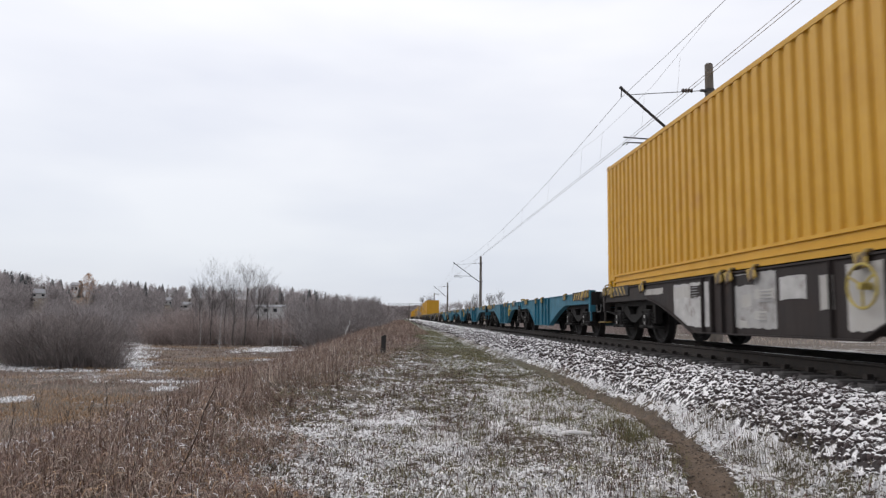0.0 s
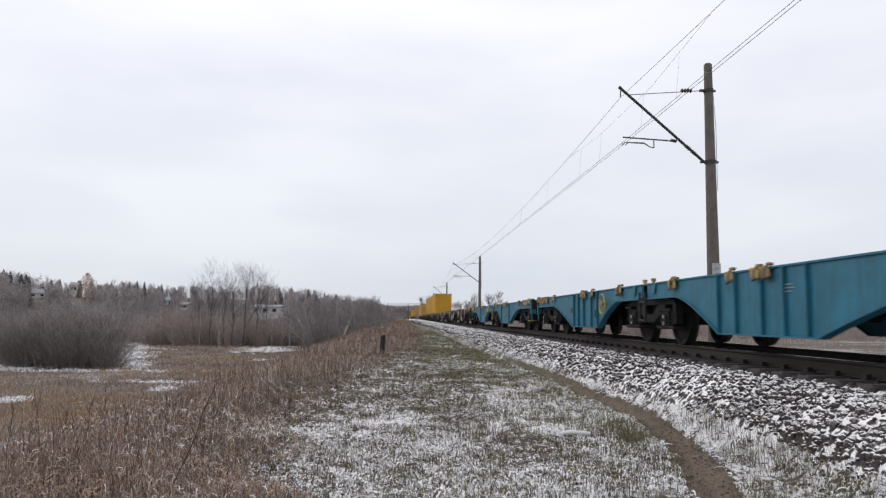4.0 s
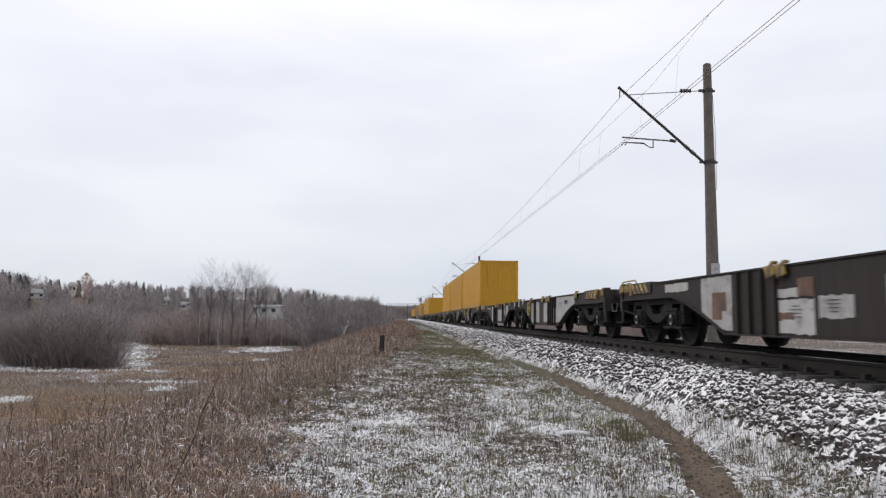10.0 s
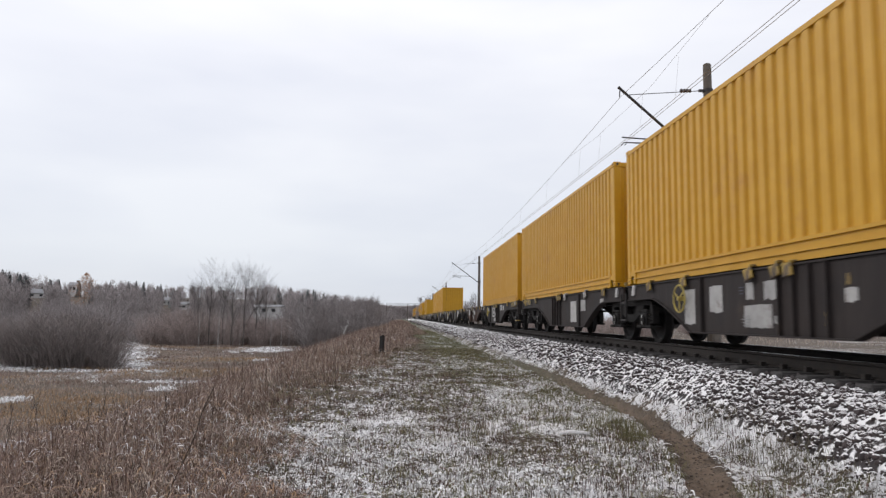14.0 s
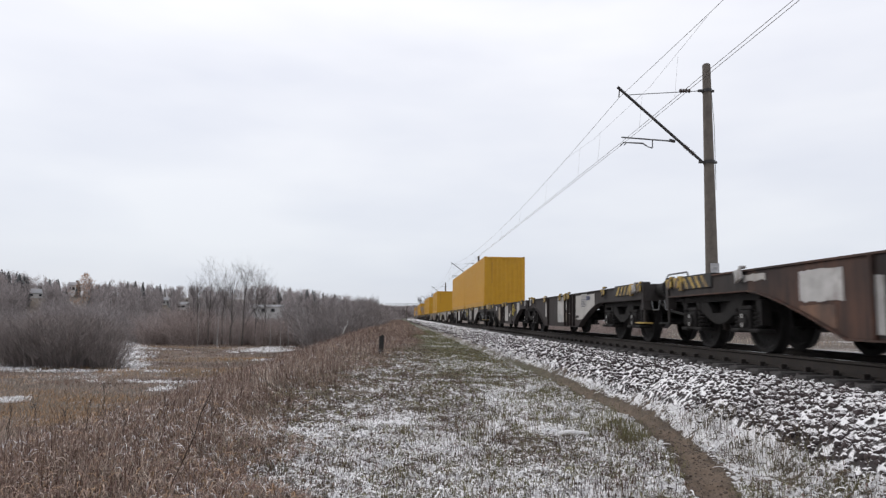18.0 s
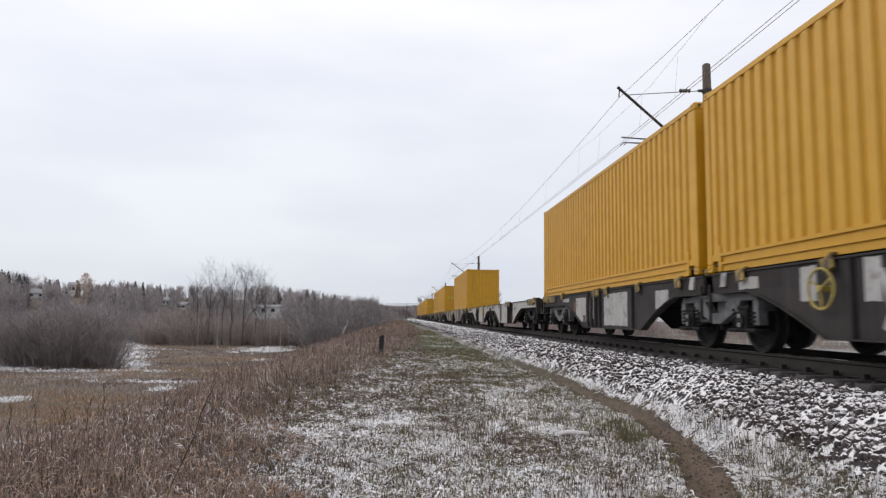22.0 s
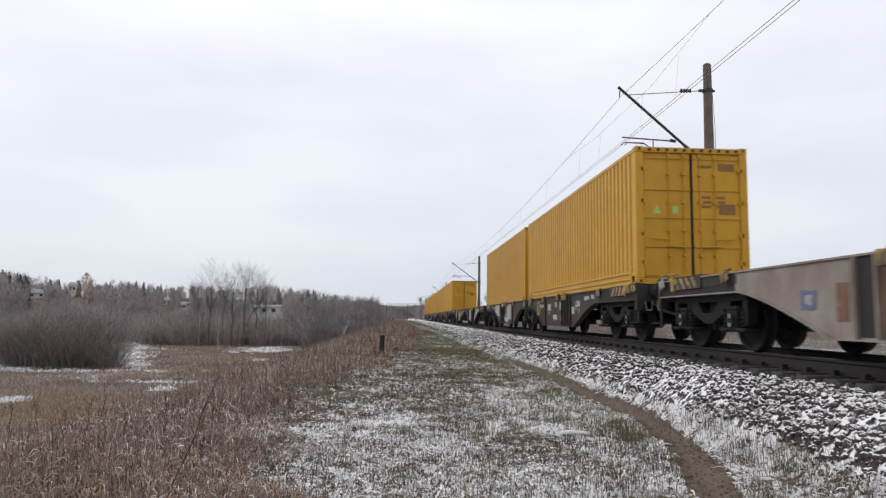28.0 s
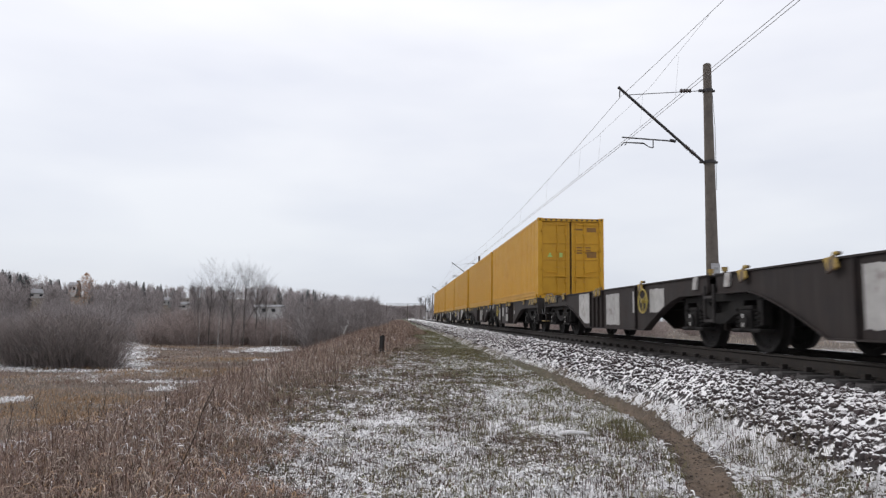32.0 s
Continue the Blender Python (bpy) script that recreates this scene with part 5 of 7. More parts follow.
    bm = tube(bmesh.new(), stem, 0.0042, 6)
    for k in (3, 4, 5):
        rod(bm, stem[k], stem[k] + Vector((0.07 if k % 2 else -0.06, 0.02, 0.12)), 0.0028, 0.0015, 5)
    tagged(part("dead_weed", bm, WEED), "long dark dead stem leaning over the grass", "weed", "dead weeds in the grass")


woods()


# ---- houses and other things in the distance ----
WALL_WHITE = material("pale_house_wall", (0.62, 0.61, 0.60), (0.52, 0.51, 0.50), 2, 0.85)
ROOF_GREY = material("grey_sheet_roof", (0.30, 0.30, 0.31), (0.23, 0.23, 0.24), 2, 0.7)
GLASS_DARK = material("dark_window_glass", (0.03, 0.035, 0.04), None, 5, 0.15, 0.0, 0)
TIMBER = material("weathered_dark_timber", (0.034, 0.031, 0.030), (0.022, 0.020, 0.020), 10, 0.9, 0.0, 0.5, 40)


def house(px, ytop, depth, width, wall_h, roof_h, deep, turn, label):
    x, y, z = spot(px, depth)
    base = top_height(px, ytop, depth) - wall_h - roof_h
    e = tagged(new("house"), label, "house", "houses among the trees")
    e.matrix_basis = pose(x, y, base, 0, 0, turn)
    w, d = width / 2, deep / 2
    part("wall", boxes((-w, w, -d, d, min(z - base - 0.3, -0.2), wall_h)), WALL_WHITE, e)
    bm = bmesh.new()
    prism(bm, [(-d - 0.4, wall_h + 0.003), (d + 0.4, wall_h + 0.003), (0, wall_h + roof_h)], -w - 0.4, w + 0.4)
    part("roof", bm, ROOF_GREY, e)
    n = max(2, int(width / 2.6))
    for k in range(n):
        u = -w + width * (k + 0.5) / n
        wi = part("window", boxes((u - 0.6, u + 0.6, -d - 0.06, -d - 0.004, wall_h * 0.35, wall_h * 0.82)), WALL_WHITE, e)
        part("pane", boxes((u - 0.5, u + 0.5, -d - 0.075, -d - 0.062, wall_h * 0.39, wall_h * 0.78)), GLASS_DARK, wi)
    part("chimney", boxes((w * 0.3, w * 0.3 + 0.6, 0.3, 0.9, wall_h + roof_h * 0.5, wall_h + roof_h + 0.7)), CONC, e)


house(477, 546, 190, 8.0, 2.3, 0.6, 8, -8, "low pale house with a grey roof behind the thicket")
house(66, 530, 250, 5.6, 1.7, 1.6, 5, 20, "small grey-roofed cottage at the edge of the wood")
house(131, 517, 265, 2.8, 3.0, 1.2, 4, 0, "tiny white house wall between the trees")
house(297, 538, 230, 3.4, 1.6, 1.1, 4, 10, "small white shed among the trees")
house(328, 545, 215, 2.8, 1.5, 0.9, 4, -10, "small white-walled shed by the thicket")


def build_far():
    # trackside building
    e = tagged(new("station_building"), "small white trackside building with a flat dark roof", "building")
    e.matrix_basis = pose(12.8, 300, -0.2)
    part("wall", boxes((-2.1, 2.1, -4, 4, 0, 4.6)), WALL_WHITE, e)
    part("roof", boxes((-2.3, 2.3, -4.2, 4.2, 4.61, 4.8)), GALV, e)
    for k in (-0.9, 0.9):
        part("window", boxes((k - 0.5, k + 0.5, -4.05, -4.004, 1.4, 3.0)), GLASS_DARK, e)
    # portals over the tracks
    for y, x0, x1 in ((345, -7.5, 10.0), (400, -8.5, 11.5), (470, -9.0, 13.0)):
        e = tagged(new("line_portal"), "steel overhead-line portal spanning the tracks", "portal", "portals at the station")
        e.matrix_basis = pose(0, y, 0)
        for x in (x0, x1, (x0 + x1) / 2 + 2):
            bm = bmesh.new()
            rod(bm, (x, 0, -4.5 if x < 0 else -0.5), (x, 0, 9.0), 0.15, 0.11, 10)
            part("pole", bm, CONC, e)
        bm = bmesh.new()
        for z in (8.3, 8.9):
            rod(bm, (x0, 0, z), (x1, 0, z), 0.045, sides=6)
        n = 14
        for k in range(n):
            a, b = x0 + (x1 - x0) * k / n, x0 + (x1 - x0) * (k + 1) / n
            rod(bm, (a, 0, 8.3 if k % 2 else 8.9), (b, 0, 8.9 if k % 2 else 8.3), 0.035, sides=5)
        part("girder", bm, GALV, e)
    # old wooden post on the bank
    bm = bmesh.new()
    rod(bm, (0, 0, -0.2), (0.01, 0, 0.80), 0.105, 0.10, 12)
    for v in bm.verts:
        v.co.x += 0.012 * math.sin(9 * v.co.z + 4 * v.co.y)
        v.co.z += 0.03 * math.sin(31 * v.co.x) if v.co.z > 0.5 else 0
    ob = part("wooden_post", bm, TIMBER, None)
    ob.matrix_basis = pose(-0.76, 27.7, float(ground_z(np.array([-0.78]), np.array([27.7]))[0]))
    tagged(ob, "old dark wooden post stump in the brown grass", "post")
    # fallen birch by the thicket
    x, y, z = spot(612, 95)
    e = tagged(new("fallen_birch"), "broken white birch with a fallen limb on the bank", "tree")
    e.matrix_basis = pose(x, y, z)
    bm = bmesh.new()
    tube(bm, [(0, 0, -0.3), (-0.1, 0, 1.2), (0.25, 0, 2.2)], 0.10, 8)
    part("trunk", bm, BIRCH, e)
    bm = bmesh.new()
    tube(bm, [(0.9, 0, 0.9), (2.0, 0.3, 1.5), (3.1, 0.5, 1.9)], 0.07, 7)
    tube(bm, [(0.2, 0, -0.1), (0.9, 0, 0.9)], 0.08, 7)
    part("fallen_limb", bm, BIRCH, e)
    bm = bmesh.new()
    tube(bm, [(0.1, 0, 1.8), (0.5, 0, 2.5), (0.4, 0.1, 3.0)], 0.035, 6)
    tube(bm, [(0.05, 0, 1.5), (-0.6, 0, 2.2)], 0.03, 6)
    part("branch", bm, BIRCH, e)
    # snow-covered stick on the turf
    ob = part("snowy_branch", tube(bmesh.new(), [(-0.19, 0, 0.03), (-0.05, 0.03, 0.05), (0.08, 0.0, 0.045), (0.21, 0.02, 0.03)], 0.022, 7), FROST, None)
    ob.matrix_basis = pose(2.25, 8.85, float(ground_z(np.array([2.25]), np.array([8.85]))[0]) + 0.02)
    tagged(ob, "short dead branch covered with snow on the turf", "branch")


build_far()

# ---- the train ----
CB = 1.212          # container floor above the rail head
MOVING = []        # (thing, distance along the track at 0 s)
WHEELS = []


def wave_wall(bm, y0, y1, z0, z1, x, depth, pitch, sign):
    """A trapezoid-corrugated side wall along y; sign: the way out."""
    pts, y = [], y0
    flat, ramp_ = pitch * 0.48, pitch * 0.12
    while y < y1 - 1e-6:
        for yy, d in ((y, 0), (y + flat, 0), (y + flat + ramp_, 1), (y + pitch - ramp_, 1)):
            if yy <= y1:
                pts.append((yy, x - sign * depth * d))
        y += pitch
    pts.append((y1, x))
    lo = [bm.verts.new((px, py, z0)) for py, px in pts]
    hi = [bm.verts.new((px, py, z1)) for py, px in pts]
    for k in range(len(pts) - 1):
        bm.faces.new((lo[k], lo[k + 1], hi[k + 1], hi[k]) if sign > 0 else (lo[k + 1], lo[k], hi[k], hi[k + 1]))


def wave_end(bm, x0, x1, z0, z1, y, depth, n, sign):
    pitch = (x1 - x0) / n
    pts = []
    for k in range(n):
        a = x0 + k * pitch
        pts += [(a, y), (a + pitch * 0.30, y), (a + pitch * 0.46, y - sign * depth), (a + pitch * 0.84, y - sign * depth)]
    pts.append((x1, y))
    lo = [bm.verts.new((px, py, z0)) for px, py in pts]
    hi = [bm.verts.new((px, py, z1)) for px, py in pts]
    for k in range(len(pts) - 1):
        bm.faces.new((lo[k], lo[k + 1], hi[k + 1], hi[k]))


CL, CW, CH = 12.192, 2.438, 2.94


def container(doors):
    """A 40 ft high-cube box; its origin is the middle of the end that faces the engine, at floor level."""
    e = tagged(new("shipping_container"), "yellow corrugated steel shipping container with " + ("locked double doors facing forward" if doors else "a plain corrugated end facing forward"), "container", "containers on the train")
    w = CW / 2
    for s in (-1, 1):
        bm = bmesh.new()
        wave_wall(bm, 0.16, CL - 0.16, 0.275, CH - 0.10, s * (w - 0.008), 0.044, 0.278, s)
        part("side_wall", bm, YEL, e)
        bm = boxes(*[(min(s * (w - u), s * (w - 0.07)), max(s * (w - u), s * (w - 0.07)), 0.46, CL - 0.46, z0, z1) for u, z0, z1 in ((0.030, 0.0, 0.105), (0.0, 0.105, 0.135), (0.030, 0.135, 0.235), (-0.004, 0.235, 0.28))])
        for u in (0.42, CL - 0.42):
            box(bm, min(s * w, s * (w - 0.05)) - 0.003, max(s * w, s * (w - 0.05)) + 0.003, u - 0.05, u + 0.05, 0.0, 0.40, 0.008)
        for u0, u1 in ((0.165, 0.365), (CL - 0.365, CL - 0.165)):
            box(bm, min(s * (w - 0.01), s * (w - 0.07)), max(s * (w - 0.01), s * (w - 0.07)), u0, u1, 0.17, 0.278)
        part("bottom_rail", bm, YEL, e)
        part("top_rail", boxes((min(s * w, s * (w - 0.06)), max(s * w, s * (w - 0.06)), 0.16, CL - 0.16, CH - 0.105, CH - 0.03)), YEL, e)
    bm = bmesh.new()
    wave_wall(bm, 0.16, CL - 0.16, -w + 0.05, w - 0.05, 0, 0.02, 0.278, 1)
    for v in bm.verts:
        v.co = (v.co.z, v.co.y, CH - 0.045 + v.co.x)
    part("roof", bm, YEL, e)
    part("floor", boxes((-w + 0.04, w - 0.04, 0.1, CL - 0.1, 0.10, 0.14)), BLACK, e)
    for sx in (-1, 1):
        for y in (0.0, CL - 0.17):
            x0, x1 = sorted((sx * w, sx * (w - 0.17)))
            part("corner_post", boxes((x0, x1, y, y + 0.17, 0.118, CH - 0.118), bevel=0.014), YEL, e)
            for z in (0.0, CH - 0.118):
                c = part("corner_casting", boxes((x0 - 0.002, x1 + 0.002, y - 0.003, y + 0.173, z, z + 0.118), bevel=0.012), YEL, e)
                front = y == 0.0
                yf = -0.004 if front else CL + 0.004
                xm = (x0 + x1) / 2
                part("lock_hole", boxes((xm - 0.025, xm + 0.025, min(yf, yf + (0.004 if front else -0.004)), max(yf, yf + (0.004 if front else -0.004)), z + 0.03, z + 0.09), (sx * (w + 0.002) - (0.003 if sx > 0 else 0), sx * (w + 0.002) + (0 if sx > 0 else 0.003), y + 0.045, y + 0.125, z + 0.035, z + 0.085)), BLACK, c)
    ends = [(0.0, 1)] if not doors else []
    ends.append((CL, -1))
    for y, s in ends:
        bm = bmesh.new()
        wave_end(bm, -w + 0.165, w - 0.165, 0.12, CH - 0.10, y + s * 0.02, -0.028, 8, s)
        part("end_wall", bm, YEL, e)
        part("end_header", boxes((-w + 0.17, w - 0.17, y + (0 if s > 0 else -0.06), y + (0.06 if s > 0 else 0), CH - 0.12, CH - 0.02)), YEL, e)
        part("end_sill", boxes((-w + 0.17, w - 0.17, y + (0 if s > 0 else -0.06), y + (0.06 if s > 0 else 0), 0.0, 0.13)), YEL, e)
    if not doors:
        bars = boxes(*[(-0.77, -0.735, 0.001, 0.015, CH - 0.42 - 0.115 * k, CH - 0.42 - 0.115 * k + 0.075) for k in range(11)])
        part("serial_marking", bars, PRINT, e, "faded dark vertical marking")
    else:
        part("end_header", boxes((-w + 0.17, w - 0.17, 0.0, 0.08, CH - 0.13, CH - 0.02)), YEL, e)
        st = bmesh.new()
        for x in np.arange(-0.95, 1.0, 0.19):
            box(st, x, x + 0.07, -0.004, 0.0, CH - 0.105, CH - 0.045)
        part("warning_stripe", st, BLACK, e, "black stripes on the door header")
        part("end_sill", boxes((-w + 0.17, w - 0.17, 0.0, 0.08, 0.0, 0.13)), YEL, e)
        for s in (-1, 1):
            x0, x1 = sorted((s * 0.02, s * 1.06))
            bm = boxes((x0, x1, 0.05, 0.09, 0.14, CH - 0.14), bevel=0.004)
            for z in (0.20, 0.80, 1.42, 2.02, 2.70):
                box(bm, x0 + 0.02, x1 - 0.02, 0.024, 0.05, z - 0.022, z + 0.022)
            d = part("door", bm, YEL, e)
            part("door_seal", boxes((x0 - 0.006, x0 + 0.008, 0.040, 0.052, 0.14, CH - 0.14), (x1 - 0.008, x1 + 0.006, 0.040, 0.052, 0.14, CH - 0.14)), YEL_DARK, d)
            for k, lx in enumerate((0.18, 0.50)):
                bm = bmesh.new()
                rod(bm, (s * lx, 0.012, 0.10), (s * lx, 0.012, CH - 0.10), 0.013, sides=8)
                bar = part("locking_bar", bm, YEL, d)
                bm = boxes(*[(s * lx - 0.04, s * lx + 0.04, -0.012, 0.05, z - 0.03, z + 0.03) for z in (0.17, 0.62, 1.15, 1.75, 2.35, CH - 0.2)])
                part("bar_bracket", bm, YEL, d)
                bm = bmesh.new()
                tube(bm, [(s * lx, -0.015, 0.78 + 0.16 * k), (s * (lx + 0.22), -0.02, 0.80 + 0.16 * k), (s * (lx + 0.40), -0.015, 0.80 + 0.16 * k)], 0.016)
                part("handle", bm, YEL, d)
            for z in (0.45, 1.05, 1.75, 2.45):
                part("hinge", boxes((s * 1.06 - 0.05, s * 1.06 + 0.05, 0.0, 0.06, z - 0.04, z + 0.04)), YEL, d)
        rows = boxes(*[(0.22 + 0.32 * (k % 2), 0.42 + 0.32 * (k % 2), 0.042, 0.049, 1.84 - 0.10 * (k // 2), 1.89 - 0.10 * (k // 2)) for k in range(6)], (0.15, 0.45, 0.042, 0.049, 2.50, 2.56), (0.60, 0.95, 0.042, 0.049, 2.44, 2.60), (0.60, 0.95, 0.042, 0.049, 1.50, 1.72))
        part("data_marking", rows, PRINT, e, "dark printed data lines")
        bm = bmesh.new()
        a = [(-0.86, 0.042, 1.50), (-0.66, 0.042, 1.50), (-0.76, 0.042, 1.68)]
        b = [(x, 0.049, z) for x, y, z in a]
        va, vb = [bm.verts.new(p) for p in a], [bm.verts.new(p) for p in b]
        bm.faces.new(va), bm.faces.new(vb[::-1])
        for k in range(3):
            bm.faces.new((va[k], vb[k], vb[(k + 1) % 3], va[(k + 1) % 3]))
        bmesh.ops.recalc_face_normals(bm, faces=bm.faces[:])
        part("warning_triangle", bm, material("pale_green_sticker", (0.45, 0.60, 0.16), None, 20, 0.6, bump=0), e, "pale yellow-green triangle sticker")
        part("green_sticker", boxes((-0.42, -0.30, 0.042, 0.049, 1.50, 1.66)), bpy.data.materials["pale_green_sticker"], e, "pale green square sticker")
    return e


def wheelset_mesh():
    bm = bmesh.new()
    for s in (-1, 1):
        prof = [(-0.09, 0.09), (-0.08, 0.13), (-0.03, 0.16), (-0.02, 0.36), (-0.065, 0.40), (-0.065, 0.455), (0.045, 0.465), (0.065, 0.492), (0.078, 0.492), (0.078, 0.40), (0.03, 0.36), (0.02, 0.16), (0.07, 0.13), (0.09, 0.09)]
        lathe(bm, [(-s * x, r) for x, r in prof], (s * 0.80, 0, 0), 28)
    rod(bm, (-1.05, 0, 0), (1.05, 0, 0), 0.085, sides=12)
    # balance marks on the discs
    for s in (-1, 1):
        for k in range(3):
            a = 2.1 * k
            box(bm, s * 0.815 - 0.02, s * 0.815 + 0.02, 0.27 * math.cos(a) - 0.02, 0.27 * math.cos(a) + 0.02, 0.27 * math.sin(a) - 0.02, 0.27 * math.sin(a) + 0.02)
    me = bpy.data.meshes.new("wheelset")
    bm.to_mesh(me)
    bm.free()
    me.materials.append(TREAD)
    return me


WHEELSET = wheelset_mesh()


def as_mesh(name, bm, mat):
    me = bpy.data.meshes.new(name)
    bm.to_mesh(me)
    bm.free()
    me.materials.append(mat)
    return me


def bogie_meshes():
    wb = 0.90
    frame_bm = bmesh.new()
    for s in (-1, 1):
        x0, x1 = sorted((s * 0.98, s * 1.12))
        for poly in ([(-1.28, 0.76), (-1.24, 0.85), (1.24, 0.85), (1.28, 0.76)],
                     [(-0.80, 0.763), (-0.64, 0.763), (-0.645, 0.52), (-0.70, 0.50)], [(0.64, 0.763), (0.80, 0.763), (0.70, 0.50), (0.645, 0.52)],
                     [(-1.30, 0.40), (-1.30, 0.755), (-1.16, 0.755), (-1.16, 0.40)], [(1.16, 0.40), (1.16, 0.755), (1.30, 0.755), (1.30, 0.40)]):
            prism(frame_bm, poly, x0, x1)
        # belly of the frame: gussets and a bowed lower chord round one opening
        def belly(u):
            return 0.41 + 0.27 * max(0.0, abs(u) / 0.64 - 0.2) ** 1.1
        for q in (-1, 1):
            prism(frame_bm, [(q * u, z) for u, z in ((0.64, belly(0.64)), (0.45, belly(0.45)), (0.22, belly(0.22)), (0.22, 0.60), (0.38, 0.763), (0.64, 0.763))], x0 + 0.01, x1 - 0.01)
        prism(frame_bm, [(-0.221, belly(0.22)), (-0.12, 0.41), (0.12, 0.41), (0.221, belly(0.22)), (0.221, 0.58), (-0.221, 0.58)], x0 + 0.012, x1 - 0.012)
        prism(frame_bm, [(-0.90, 0.852), (-0.50, 0.90), (0.50, 0.90), (0.90, 0.852)], x0, x1)
    box(frame_bm, -0.975, 0.975, -0.22, 0.22, 0.55, 0.80)
    for y in (-1.27, 1.21):
        box(frame_bm, -0.975, 0.975, y, y + 0.06, 0.60, 0.72)
    frame_me = as_mesh("bogie_frame", frame_bm, IRON)
    bx = boxes((-0.115, 0.115, -0.145, 0.145, -0.15, 0.15), (-0.13, 0.13, -0.40, -0.12, -0.17, -0.11), (-0.13, 0.13, 0.12, 0.40, -0.17, -0.11), (-0.10, 0.10, -0.17, 0.17, 0.15, 0.22), bevel=0.02)
    rod(bx, (-0.15, 0, 0), (0.15, 0, 0), 0.105, sides=14)
    box_me = as_mesh("axle_box", bx, IRON)
    sp = bmesh.new()
    turns, n = 4.5, 44
    pts = [(0.088 * math.cos(2 * math.pi * turns * k / n), 0.088 * math.sin(2 * math.pi * turns * k / n), 0.27 * k / n) for k in range(n + 1)]
    tube(sp, pts, 0.021, 5)
    spring_me = as_mesh("spring", sp, IRON)
    shoe = boxes((-0.05, 0.05, -0.035, 0.035, -0.17, 0.17), bevel=0.02)
    shoe_me = as_mesh("brake_shoe", shoe, RAIL_SIDE)
    mark = boxes((-0.004, 0.0, -0.022, 0.022, -0.10, -0.04), (-0.004, 0.0, -0.022, 0.022, 0.03, 0.09))
    mark_me = as_mesh("white_mark", mark, PATCH)
    return frame_me, box_me, spring_me, shoe_me, mark_me


BOGIE = bogie_meshes()


def bogie(parent, y, grey=False):
    frame_me, box_me, spring_me, shoe_me, mark_me = BOGIE
    f = part("bogie", frame_me, None, parent, "grimy cast-iron two-axle bogie" if not grey else "grey-painted two-axle bogie", at=pose(0, y, 0))
    if grey:
        f.data = f.data.copy()
        f.data.materials[0] = IRON_GREY
    for s in (-1, 1):
        w = part("wheelset", WHEELSET, None, f, at=pose(0, s * 0.90, 0.46))
        WHEELS.append((w, s))
        for sx in (-1, 1):
            part("axle_box", box_me, None, f, at=pose(sx * 1.05, s * 0.90, 0.46))
            for dy in (-0.27, 0.27):
                part("spring", spring_me, None, f, at=pose(sx * 1.05, s * 0.90 + dy, 0.355))
            part("brake_shoe", shoe_me, None, f, at=pose(sx * 0.80, s * 0.37, 0.47, s * 6))
        part("white_mark", mark_me, None, f, at=pose(-1.202, s * 0.90, 0.47))
    return f


def ramp_points(y0, z0, y1, z1, n=7):
    """A smooth curve from one level to another."""
    out = []
    for k in range(n + 1):
        u = k / n
        out.append((y0 + (y1 - y0) * u, z0 + (z1 - z0) * (u ** 1.35 if z1 < z0 else 1 - (1 - u) ** 1.35)))
    return out


TOP = 1.157      # deck edge above the rail head


def sill_profile(flip, total, spec):
    """Outline of one platform's side beam; y from the outer end."""
    a, b, c, d, low = spec
    pts = [(0.60, TOP), (total, TOP), (total, 0.90)]
    under = ramp_points(a, 0.89, b, low) + ramp_points(c, low, d, 0.89)
    return pts + under[::-1] + [(0.60, 0.89)]


MAROON = material("dark_red_spray", (0.10, 0.02, 0.03), None, 20, 0.6, bump=0)
SIDE_X = 1.225
DATUM = 0.25       # paintwork is set out from this far behind the coupling plane


